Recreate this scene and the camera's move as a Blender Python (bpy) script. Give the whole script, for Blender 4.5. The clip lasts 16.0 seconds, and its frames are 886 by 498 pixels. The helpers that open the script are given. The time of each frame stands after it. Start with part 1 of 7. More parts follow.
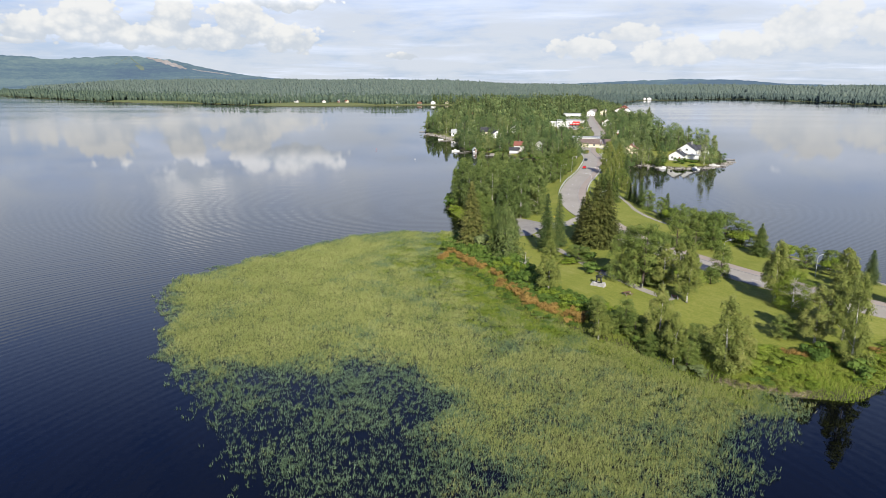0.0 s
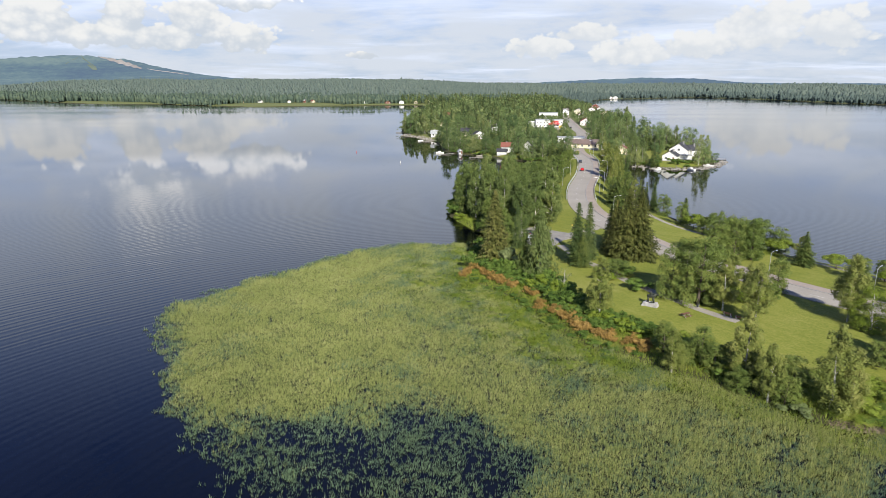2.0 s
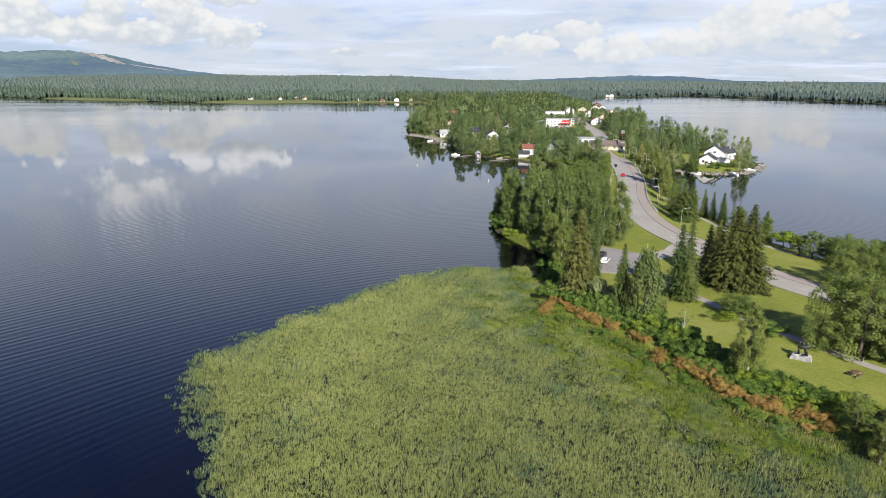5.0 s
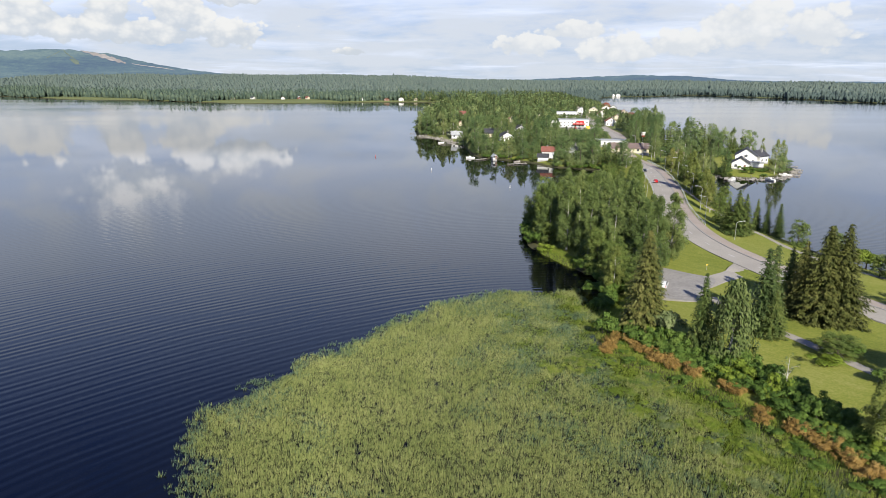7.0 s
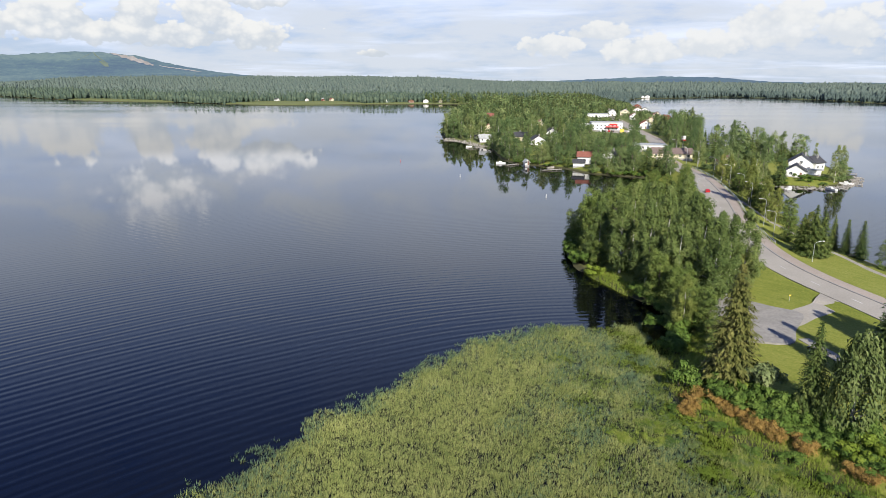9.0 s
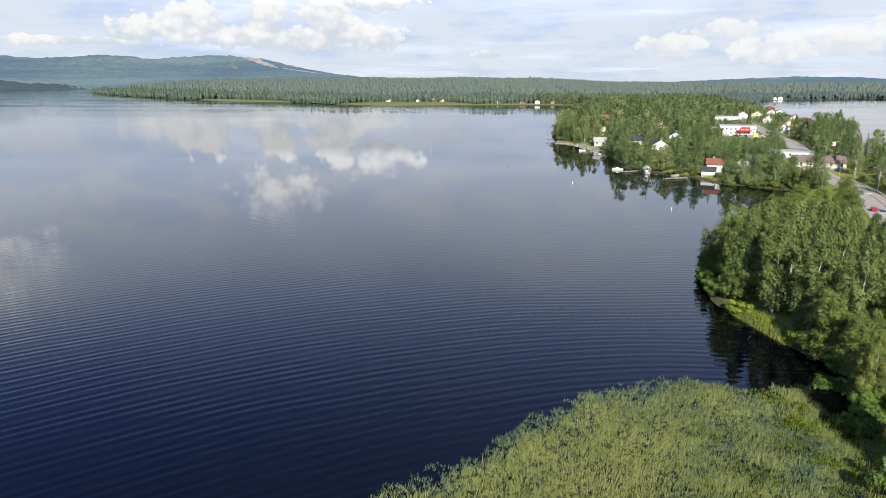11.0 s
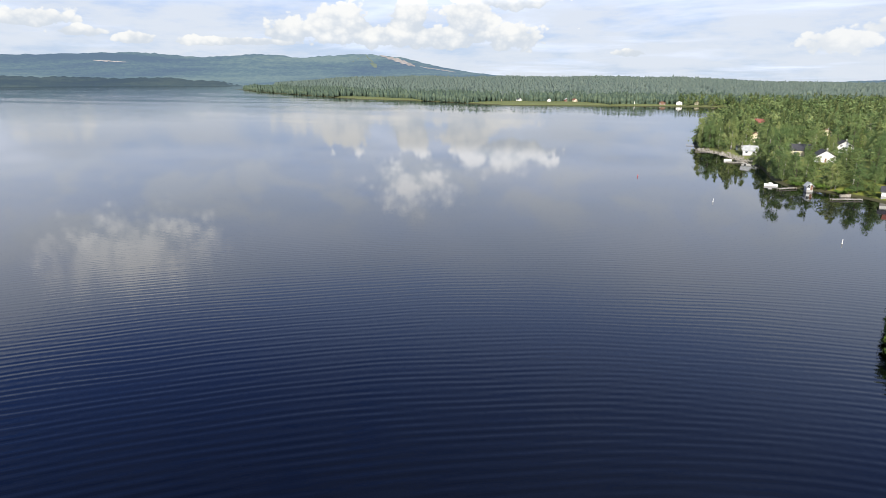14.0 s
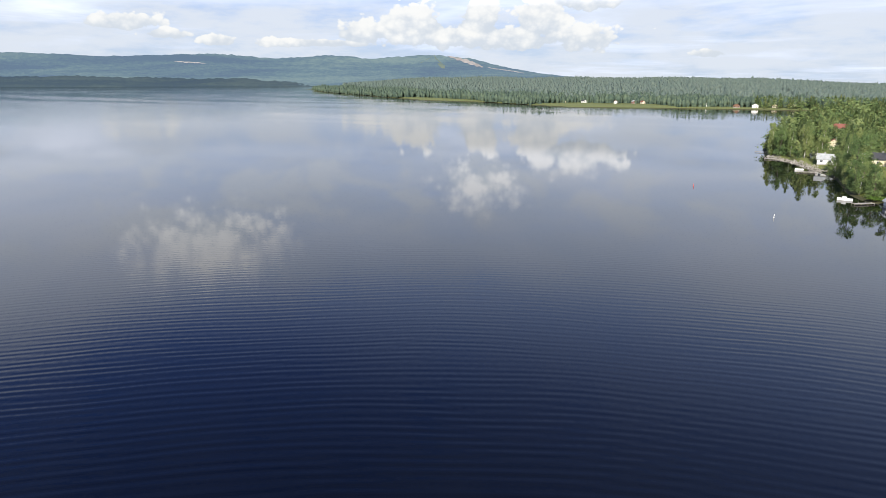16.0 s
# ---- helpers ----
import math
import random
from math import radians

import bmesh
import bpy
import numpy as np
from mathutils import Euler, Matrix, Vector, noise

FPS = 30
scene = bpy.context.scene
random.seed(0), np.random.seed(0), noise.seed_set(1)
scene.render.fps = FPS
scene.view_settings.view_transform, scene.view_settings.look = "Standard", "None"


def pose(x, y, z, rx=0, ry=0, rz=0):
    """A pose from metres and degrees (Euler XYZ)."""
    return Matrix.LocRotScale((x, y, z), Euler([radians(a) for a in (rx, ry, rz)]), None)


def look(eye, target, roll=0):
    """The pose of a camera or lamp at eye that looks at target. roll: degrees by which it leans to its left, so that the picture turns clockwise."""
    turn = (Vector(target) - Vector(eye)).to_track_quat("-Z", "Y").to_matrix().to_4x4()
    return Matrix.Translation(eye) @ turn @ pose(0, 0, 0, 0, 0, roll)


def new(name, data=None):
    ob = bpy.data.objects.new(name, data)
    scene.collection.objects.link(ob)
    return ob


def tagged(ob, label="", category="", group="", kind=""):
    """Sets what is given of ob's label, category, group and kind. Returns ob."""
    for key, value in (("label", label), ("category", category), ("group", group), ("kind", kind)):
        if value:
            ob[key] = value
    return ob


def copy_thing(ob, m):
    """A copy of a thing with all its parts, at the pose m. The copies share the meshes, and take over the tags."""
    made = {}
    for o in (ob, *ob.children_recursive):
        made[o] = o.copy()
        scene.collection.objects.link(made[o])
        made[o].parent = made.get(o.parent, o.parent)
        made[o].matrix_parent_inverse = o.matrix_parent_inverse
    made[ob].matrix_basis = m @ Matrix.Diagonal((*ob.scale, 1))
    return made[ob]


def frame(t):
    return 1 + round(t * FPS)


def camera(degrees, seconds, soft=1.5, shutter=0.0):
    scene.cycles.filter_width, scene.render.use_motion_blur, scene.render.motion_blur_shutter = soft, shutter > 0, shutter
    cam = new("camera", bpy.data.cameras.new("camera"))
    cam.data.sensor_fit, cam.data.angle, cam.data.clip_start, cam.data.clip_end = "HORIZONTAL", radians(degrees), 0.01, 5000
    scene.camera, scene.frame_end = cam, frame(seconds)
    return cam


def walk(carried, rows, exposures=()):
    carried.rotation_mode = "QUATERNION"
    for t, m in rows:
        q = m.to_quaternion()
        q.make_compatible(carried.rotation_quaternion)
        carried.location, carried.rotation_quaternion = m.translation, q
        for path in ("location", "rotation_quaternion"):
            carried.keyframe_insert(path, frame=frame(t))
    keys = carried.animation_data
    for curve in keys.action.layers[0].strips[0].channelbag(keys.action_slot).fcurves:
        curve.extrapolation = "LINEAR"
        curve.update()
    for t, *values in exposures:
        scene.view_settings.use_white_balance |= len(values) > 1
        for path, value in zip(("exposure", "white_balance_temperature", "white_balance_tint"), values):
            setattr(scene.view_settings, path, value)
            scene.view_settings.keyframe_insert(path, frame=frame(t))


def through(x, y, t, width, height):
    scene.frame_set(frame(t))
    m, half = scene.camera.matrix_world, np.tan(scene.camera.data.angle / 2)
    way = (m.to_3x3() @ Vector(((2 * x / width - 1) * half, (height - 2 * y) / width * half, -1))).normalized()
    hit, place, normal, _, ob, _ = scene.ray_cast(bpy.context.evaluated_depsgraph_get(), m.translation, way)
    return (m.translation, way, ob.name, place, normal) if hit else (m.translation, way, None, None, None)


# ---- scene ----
cam = camera(69.03, 16.0, soft=0.85)

# time, place, heading (to the left of +y), pitch, roll
PATH = [
    (0.0, 0.00, -0.00, 49.84, 0.000, -14.734, 0.063),
    (0.5, -3.91, 4.56, 49.77, -1.094, -14.736, 0.021),
    (1.0, -7.73, 9.09, 49.69, -2.021, -14.749, -0.012),
    (1.5, -11.43, 13.58, 49.65, -2.810, -14.764, -0.021),
    (2.0, -15.06, 18.12, 49.67, -3.352, -14.790, -0.065),
    (2.5, -18.57, 22.81, 49.67, -3.740, -14.830, -0.039),
    (3.0, -21.77, 27.75, 49.70, -4.016, -14.846, -0.106),
    (3.5, -24.89, 32.88, 49.68, -4.261, -14.877, -0.016),
    (4.0, -27.78, 38.18, 49.58, -4.508, -14.921, 0.031),
    (4.2, -28.91, 40.34, 49.57, -4.611, -14.997, 0.185),
    (6.3, -37.08, 63.40, 48.92, -4.672, -15.039, 0.118),
    (6.5, -37.65, 65.55, 48.91, -4.616, -14.992, 0.088),
    (7.0, -38.86, 71.03, 49.00, -4.542, -15.077, 0.208),
    (7.5, -39.62, 76.48, 49.02, -4.447, -15.092, 0.278),
    (8.0, -40.12, 81.82, 49.06, -4.350, -15.097, 0.240),
    (8.2, -40.28, 83.93, 49.05, -4.289, -15.062, 0.218),
    (10.3, -40.39, 107.21, 47.04, 3.638, -14.874, -0.045),
    (10.5, -40.38, 109.36, 47.03, 4.637, -14.860, -0.076),
    (11.0, -40.32, 114.68, 46.99, 7.177, -14.832, -0.061),
    (11.5, -40.19, 120.06, 46.94, 9.530, -14.816, -0.089),
    (12.0, -40.12, 125.26, 46.95, 11.745, -14.816, 0.041),
    (12.5, -39.96, 130.08, 46.93, 13.834, -14.810, 0.200),
    (13.0, -39.75, 134.93, 46.98, 15.702, -14.799, 0.233),
    (13.5, -39.01, 139.66, 47.04, 17.332, -14.887, 0.178),
    (14.0, -38.02, 144.47, 47.11, 18.781, -14.968, 0.134),
    (14.5, -36.51, 149.20, 47.18, 20.189, -14.964, 0.096),
    (15.0, -34.72, 153.94, 47.23, 21.699, -14.977, 0.123),
    (15.5, -32.78, 158.76, 47.30, 23.175, -14.968, 0.194),
    (16.0, -30.68, 163.60, 47.34, 24.766, -14.913, 0.195),
]


def aim(x, y, z, heading, pitch, roll):
    a, p = radians(heading), radians(pitch)
    ahead = Vector((-math.sin(a) * math.cos(p), math.cos(a) * math.cos(p), math.sin(p)))
    eye = Vector((x, y, z))
    return look(eye, eye + ahead * 100, roll)


walk(cam, [(row[0], aim(*row[1:])) for row in PATH], exposures=[(0.0, 0.87), (8.2, 0.87), (12.0, 0.99), (16.0, 0.99)])

# ---- sky and sun ----
SUN_TO = Vector((0.14, -1.0, 0.66)).normalized()


class Nodes:
    """A short way to write node trees."""

    def __init__(self, tree):
        self.tree = tree

    def add(self, kind, **inputs):
        node = self.tree.nodes.new(kind)
        for key, value in inputs.items():
            self.put(node.inputs[key.replace("_", " ")], value)
        return node

    def put(self, socket, value):
        if hasattr(value, "is_output"):
            self.tree.links.new(value, socket)
        elif value is not None:
            socket.default_value = value

    def math(self, op, a, b=None, c=None, clamp=False):
        node = self.tree.nodes.new("ShaderNodeMath")
        node.operation, node.use_clamp = op, clamp
        for socket, value in zip(node.inputs, (a, b, c)):
            self.put(socket, value)
        return node.outputs[0]

    def noise(self, vector, scale, detail=4.0, rough=0.55, distort=0.0):
        node = self.add("ShaderNodeTexNoise", Scale=scale, Detail=detail, Roughness=rough, Distortion=distort)
        self.put(node.inputs["Vector"], vector)
        return node.outputs["Fac"]

    def remap(self, value, a, b, c=0.0, d=1.0):
        node = self.tree.nodes.new("ShaderNodeMapRange")
        node.interpolation_type = "SMOOTHSTEP"
        for socket, v in zip(node.inputs, (value, a, b, c, d)):
            self.put(socket, v)
        return node.outputs[0]

    def mix(self, fac, a, b):
        node = self.tree.nodes.new("ShaderNodeMix")
        node.data_type = "RGBA"
        self.put(node.inputs[0], fac)
        self.put(node.inputs[6], a if hasattr(a, "is_output") else (*a, 1))
        self.put(node.inputs[7], b if hasattr(b, "is_output") else (*b, 1))
        return node.outputs[2]

    def ramp(self, fac, stops):
        node = self.tree.nodes.new("ShaderNodeValToRGB")
        while len(node.color_ramp.elements) < len(stops):
            node.color_ramp.elements.new(0.5)
        for element, (at, colour) in zip(node.color_ramp.elements, stops):
            element.position, element.color = at, (*colour, 1)
        self.put(node.inputs[0], fac)
        return node.outputs[0]

    def vector(self, x, y, z):
        node = self.tree.nodes.new("ShaderNodeCombineXYZ")
        for socket, v in zip(node.inputs, (x, y, z)):
            self.put(socket, v)
        return node.outputs[0]


# cumulus heaps: bearing (left of +y), height above the horizon, half width, half height, in degrees
HEAPS = [
    (27.2, 4.0, 2.7, 1.8), (21.7, 4.2, 1.9, 2.3), (16.7, 4.4, 1.9, 2.2), (13.2, 3.1, 2.4, 1.2), (21.5, 3.1, 8.8, 1.15), (31.5, 3.4, 2.2, 1.2),
    (-28.6, 3.7, 3.0, 2.3), (-33.0, 3.2, 2.6, 1.7), (-24.0, 2.4, 3.0, 1.2), (-11.6, 2.4, 2.4, 1.0), (-15.5, 3.6, 2.6, 0.8),
    (3.2, 1.9, 1.3, 0.4), (-19.3, 2.0, 3.0, 1.2), (21.6, 9.0, 3.2, 1.9), (13.0, 6.5, 3.6, 1.35), (45.0, 13.0, 5.0, 3.0),
    (50.0, 4.0, 2.6, 0.7), (47.1, 3.2, 1.6, 0.5), (35.4, 2.7, 5.0, 0.4), (43.2, 2.8, 1.3, 0.5),
]
world = bpy.data.worlds.new("world")
scene.world = world
world.use_nodes = True
world.node_tree.nodes.clear()
N = Nodes(world.node_tree)
sky = N.add("ShaderNodeTexSky")
sky.sky_type, sky.sun_disc = "NISHITA", False
sky.sun_elevation = math.asin(SUN_TO.z)
sky.sun_rotation = math.atan2(SUN_TO.x, SUN_TO.y)
sky.air_density, sky.dust_density, sky.ozone_density = 1.0, 0.3, 2.5
way = N.add("ShaderNodeTexCoord").outputs["Generated"]
split = N.add("ShaderNodeSeparateXYZ", Vector=way)
bearing = N.math("DEGREES", N.math("ARCTAN2", N.math("MULTIPLY", split.outputs[0], -1.0), split.outputs[1]))
height = N.math("DEGREES", N.math("ARCSINE", split.outputs[2]))
chart = N.vector(bearing, N.math("MULTIPLY", height, 1.6), 0.0)


def bulges(scale, seed):
    """Round, cauliflower-like swellings, 0 to 1."""
    node = N.add("ShaderNodeTexVoronoi", Scale=scale)
    node.feature = "SMOOTH_F1"
    node.inputs["Smoothness"].default_value = 0.35
    warp = N.add("ShaderNodeTexNoise", Scale=scale * 1.3, Detail=3.0)
    N.put(warp.inputs["Vector"], chart)
    moved = N.tree.nodes.new("ShaderNodeVectorMath")
    moved.operation = "MULTIPLY_ADD"
    N.put(moved.inputs[0], warp.outputs["Color"])
    moved.inputs[1].default_value = (0.45 / scale, 0.45 / scale, 0)
    N.put(moved.inputs[2], N.vector(N.math("ADD", bearing, seed), N.math("MULTIPLY", height, 1.25), 0.0))
    N.put(node.inputs["Vector"], moved.outputs[0])
    return N.math("SUBTRACT", 1.0, node.outputs["Distance"])


billow = N.math("ADD", N.math("ADD", N.math("MULTIPLY", bulges(0.55, 3.0), 0.5), N.math("MULTIPLY", bulges(1.3, 9.0), 0.3)), N.math("ADD", N.math("MULTIPLY", bulges(3.2, 5.0), 0.12), N.math("MULTIPLY", N.noise(chart, 1.6, 5.0, 0.6, 0.4), 0.16)))
heap = top_side = None
for az, el, ra, re in HEAPS:
    dx = N.math("DIVIDE", N.math("SUBTRACT", bearing, az), ra)
    dy = N.math("DIVIDE", N.math("SUBTRACT", height, el), re)
    # flat below, heaped above
    dy2 = N.math("MULTIPLY", dy, N.math("ADD", 1.0, N.math("MULTIPLY", N.math("LESS_THAN", dy, 0.0), 0.5)))
    blob = N.math("SUBTRACT", 1.0, N.math("SQRT", N.math("ADD", N.math("MULTIPLY", dx, dx), N.math("MULTIPLY", dy2, dy2))))
    if heap is None:
        heap, top_side = blob, dy
    else:
        over = N.remap(N.math("SUBTRACT", blob, heap), -0.2, 0.2)
        top_side = N.math("ADD", N.math("MULTIPLY", over, dy), N.math("MULTIPLY", N.math("SUBTRACT", 1.0, over), top_side))
        heap = N.math("SMOOTH_MAX", heap, blob, 0.12)
# the higher heaps are softer
loose = N.remap(height, 6.2, 9.0)
dense = N.math("ADD", N.math("ADD", heap, N.math("ADD", 0.3, N.math("MULTIPLY", loose, 0.1))), N.math("MULTIPLY", N.math("SUBTRACT", billow, 0.58), 2.0))
puff = N.remap(dense, N.math("MULTIPLY", loose, -0.35), N.math("ADD", N.remap(bearing, -5.0, -20.0, 0.22, 0.4), N.math("MULTIPLY", loose, 0.8)))
# a patchy layer of higher cloud, thick from 7 to 20 degrees up, open blue above
lid = N.math("MAXIMUM", N.math("ADD", split.outputs[2], 0.06), 0.02)
layer = N.vector(N.math("DIVIDE", split.outputs[0], lid), N.math("DIVIDE", split.outputs[1], lid), 0.0)
patch = N.noise(layer, 0.42, 5.0, 0.55, 0.5)
band = N.math("MULTIPLY", N.remap(height, 4.0, 8.5), N.remap(height, 13.0, 22.0, 1.0, 0.0))
open_sky = N.math("SUBTRACT", 0.62, N.math("MULTIPLY", band, 0.31))
sheet = N.remap(patch, N.math("SUBTRACT", open_sky, 0.15), N.math("ADD", open_sky, 0.15), 0.0, 0.85)
sheet = N.math("MULTIPLY", sheet, N.remap(height, N.remap(bearing, 50.0, 15.0, 15.0, 20.0), N.remap(bearing, 50.0, 15.0, 24.0, 32.0), 1.0, 0.06))
mist = N.remap(height, -1.0, 10.0, 0.95, 0.72)
mist = N.math("MULTIPLY", mist, N.remap(height, N.remap(bearing, 52.0, 20.0, 11.0, 15.0), N.remap(bearing, 52.0, 20.0, 25.0, 31.0), 1.0, N.math("MULTIPLY", N.remap(bearing, 46.0, -8.0, 0.04, 0.26), N.remap(bearing, -8.0, -28.0, 1.0, 0.2))))
wisps = N.math("MULTIPLY", N.remap(N.noise(N.vector(bearing, N.math("MULTIPLY", height, 4.0), 3.0), 0.16, 5.0, 0.6), 0.26, 0.6), N.remap(height, 10.0, 22.0, 0.85, 0.1))
tint = N.tree.nodes.new("ShaderNodeMix")
tint.data_type, tint.blend_type = "RGBA", "MULTIPLY"
tint.inputs[0].default_value = 1.0
N.put(tint.inputs[6], sky.outputs[0])
tint.inputs[7].default_value = (0.28, 0.53, 1.2, 1)
clear = N.mix(mist, tint.outputs[2], N.mix(N.remap(height, 6.0, 11.0), (3.9, 4.55, 5.5), (4.7, 6.05, 8.7)))
clear = N.mix(wisps, clear, (5.2, 5.55, 6.1))
clear = N.mix(sheet, clear, N.mix(N.remap(patch, 0.4, 0.75), (5.1, 6.0, 7.8), (7.0, 7.5, 8.7)))
# torn scraps of cloud above the heaps
scraps = N.math("MULTIPLY", N.remap(N.noise(chart, 0.17, 4.0, 0.55, 0.4), 0.46, 0.64), N.math("MULTIPLY", N.remap(height, 5.0, 7.5, 0.0, 0.55), N.remap(height, 10.5, 15.0, 1.0, 0.0)))
clear = N.mix(scraps, clear, (6.6, 7.0, 7.5))
lit = N.math("ADD", top_side, N.math("MULTIPLY", N.math("SUBTRACT", billow, 0.58), 3.6))
white = N.mix(N.remap(lit, -0.9, 0.9), (4.5, 4.9, 5.4), (6.6, 6.6, 6.45))
white = N.mix(N.remap(bearing, -4.0, -12.0, 0.0, 0.45), white, (6.1, 6.25, 6.4))
white = N.mix(N.remap(height, 5.6, 6.9), white, N.mix(N.remap(lit, -1.2, 0.3), (6.8, 7.4, 8.2), (10.4, 10.5, 10.8)))
back = N.add("ShaderNodeBackground", Color=N.mix(N.math("MULTIPLY", puff, 0.92), clear, white), Strength=0.075)
N.tree.links.new(back.outputs[0], N.add("ShaderNodeOutputWorld").inputs[0])

sun = new("sun", bpy.data.lights.new("sun", "SUN"))
sun.data.energy, sun.data.angle, sun.data.color = 5.0, radians(0.55), (1.0, 0.95, 0.84)
sun.matrix_world = look(SUN_TO * 500, (0, 0, 0))


# ---- materials ----
def material(name, rough=0.8, spec=0.3, metal=0.0):
    m = bpy.data.materials.new(name)
    m.use_nodes = True
    m.node_tree.nodes.clear()
    n = Nodes(m.node_tree)
    shader = n.add("ShaderNodeBsdfPrincipled", Roughness=rough, Metallic=metal)
    shader.inputs["Specular IOR Level"].default_value = spec
    n.out = n.add("ShaderNodeOutputMaterial")
    n.tree.links.new(shader.outputs[0], n.out.inputs[0])
    n.shader = shader
    return m, n


def place_of(n):
    return n.add("ShaderNodeNewGeometry").outputs["Position"]


def surface(name, dark, light, scale=1.0, rough=0.8, bump=0.02, big=None, spec=0.3, metal=0.0, own=False):
    """A plain surface with two scales of variation. own: grain in the object's own space."""
    m, n = material(name, rough, spec, metal)
    pos = n.add("ShaderNodeTexCoord").outputs["Object"] if own else place_of(n)
    fine = n.noise(pos, scale, 6.0, 0.65)
    broad = n.noise(pos, scale * 0.09 if big is None else big, 3.0)
    fac = n.remap(n.math("ADD", n.math("MULTIPLY", fine, 0.6), n.math("MULTIPLY", broad, 0.4)), 0.32, 0.68)
    n.put(n.shader.inputs["Base Color"], n.mix(fac, dark, light))
    b = n.add("ShaderNodeBump", Strength=0.6, Distance=bump, Height=fine)
    n.put(n.shader.inputs["Normal"], b.outputs[0])
    return m


def leafy(name, stops, through=0.2, tone=0.45, rough=0.6, joined=False, grain=0.35):
    """Leaves: each leaf and each plant has its own tint, some light passes through. joined: many trees in one mesh."""
    m, n = material(name, rough, 0.08)
    own = n.add("ShaderNodeNewGeometry").outputs["Random Per Island"]
    plant = n.add("ShaderNodeObjectInfo").outputs["Random"]
    broad = n.remap(n.noise(place_of(n), 0.11, 4.0, 0.6), 0.3, 0.7)
    spray = n.remap(n.noise(place_of(n), 0.75, 2.0, 0.5), 0.34, 0.66)
    if joined:
        plant = n.remap(n.noise(place_of(n), 0.17, 1.0, 0.5), 0.36, 0.64)
    leaf = n.math("ADD", n.math("MULTIPLY", own, grain), n.math("MULTIPLY", spray, 1.0 - grain))
    fac = n.math("ADD", n.math("MULTIPLY", leaf, 1.0 - tone), n.math("MULTIPLY", n.math("ADD", n.math("MULTIPLY", plant, 0.6), n.math("MULTIPLY", broad, 0.4)), tone))
    colour = n.ramp(fac, stops)
    n.put(n.shader.inputs["Base Color"], colour)
    soft = n.add("ShaderNodeBsdfTranslucent", Color=colour)
    both = n.add("ShaderNodeMixShader", Fac=through)
    n.tree.links.new(n.shader.outputs[0], both.inputs[1])
    n.tree.links.new(soft.outputs[0], both.inputs[2])
    n.tree.links.new(both.outputs[0], n.out.inputs[0])
    return m


BIRCH_LEAF = leafy("birch_leaf", [(0.0, (0.070, 0.094, 0.022)), (0.5, (0.140, 0.163, 0.040)), (1.0, (0.251, 0.249, 0.078))], 0.14)
BROAD_LEAF = leafy("broad_leaf", [(0.0, (0.051, 0.082, 0.020)), (0.5, (0.103, 0.140, 0.033)), (1.0, (0.187, 0.209, 0.056))], 0.14)
GROVE_LEAF = leafy("grove_leaf", [(0.1, (0.044, 0.069, 0.020)), (0.5, (0.094, 0.128, 0.037)), (0.9, (0.176, 0.203, 0.066))], 0.13, 0.5)
HEDGE_LEAF = leafy("hedge_leaf", [(0.0, (0.033, 0.063, 0.012)), (0.5, (0.074, 0.121, 0.023)), (1.0, (0.140, 0.192, 0.040))], 0.12)
LIME_LEAF = leafy("lime_leaf", [(0.0, (0.090, 0.131, 0.016)), (0.5, (0.139, 0.186, 0.024)), (1.0, (0.205, 0.248, 0.048))])
DUSTY_LEAF = leafy("dusty_leaf", [(0.0, (0.082, 0.108, 0.04)), (0.5, (0.127, 0.16, 0.06)), (1.0, (0.213, 0.24, 0.112))])
SPRUCE_NEEDLE = leafy("spruce_needle", [(0.0, (0.021, 0.039, 0.011)), (0.5, (0.066, 0.092, 0.024)), (1.0, (0.162, 0.179, 0.049))], 0.1)
BROWN_SPRUCE = leafy("worn_spruce_needle", [(0.0, (0.025, 0.033, 0.009)), (0.5, (0.082, 0.089, 0.024)), (1.0, (0.192, 0.176, 0.056))], 0.12)
BLUE_NEEDLE = leafy("blue_needle", [(0.0, (0.023, 0.041, 0.013)), (0.5, (0.059, 0.086, 0.027)), (1.0, (0.139, 0.161, 0.054))], 0.1)
WEEPING_LEAF = leafy("weeping_leaf", [(0.0, (0.041, 0.063, 0.018)), (0.5, (0.081, 0.109, 0.033)), (1.0, (0.157, 0.178, 0.064))], 0.12)
ORANGE_LEAF = leafy("orange_leaf", [(0.1, (0.145, 0.096, 0.03)), (0.5, (0.285, 0.182, 0.054)), (0.9, (0.41, 0.28, 0.095))], 0.25, 0.6)
REED_LEAF = leafy("reed_blade", [(0.05, (0.078, 0.105, 0.032)), (0.4, (0.176, 0.212, 0.066)), (0.65, (0.246, 0.273, 0.09)), (0.95, (0.385, 0.385, 0.155))], 0.28, 0.4, grain=0.9)
RUSH_LEAF = leafy("rush_blade", [(0.0, (0.042, 0.075, 0.042)), (0.5, (0.098, 0.148, 0.08)), (1.0, (0.205, 0.262, 0.14))], 0.25, 0.4, grain=0.8)
GRASS_LEAF = leafy("tall_grass_blade", [(0.0, (0.095, 0.144, 0.020)), (0.5, (0.168, 0.224, 0.032)), (1.0, (0.285, 0.300, 0.072))], 0.35, 0.6)
TOWN_LEAF = leafy("town_leaf", [(0.15, (0.055, 0.088, 0.033)), (0.5, (0.110, 0.152, 0.055)), (0.85, (0.187, 0.215, 0.083))], 0.16, 0.8, joined=True)
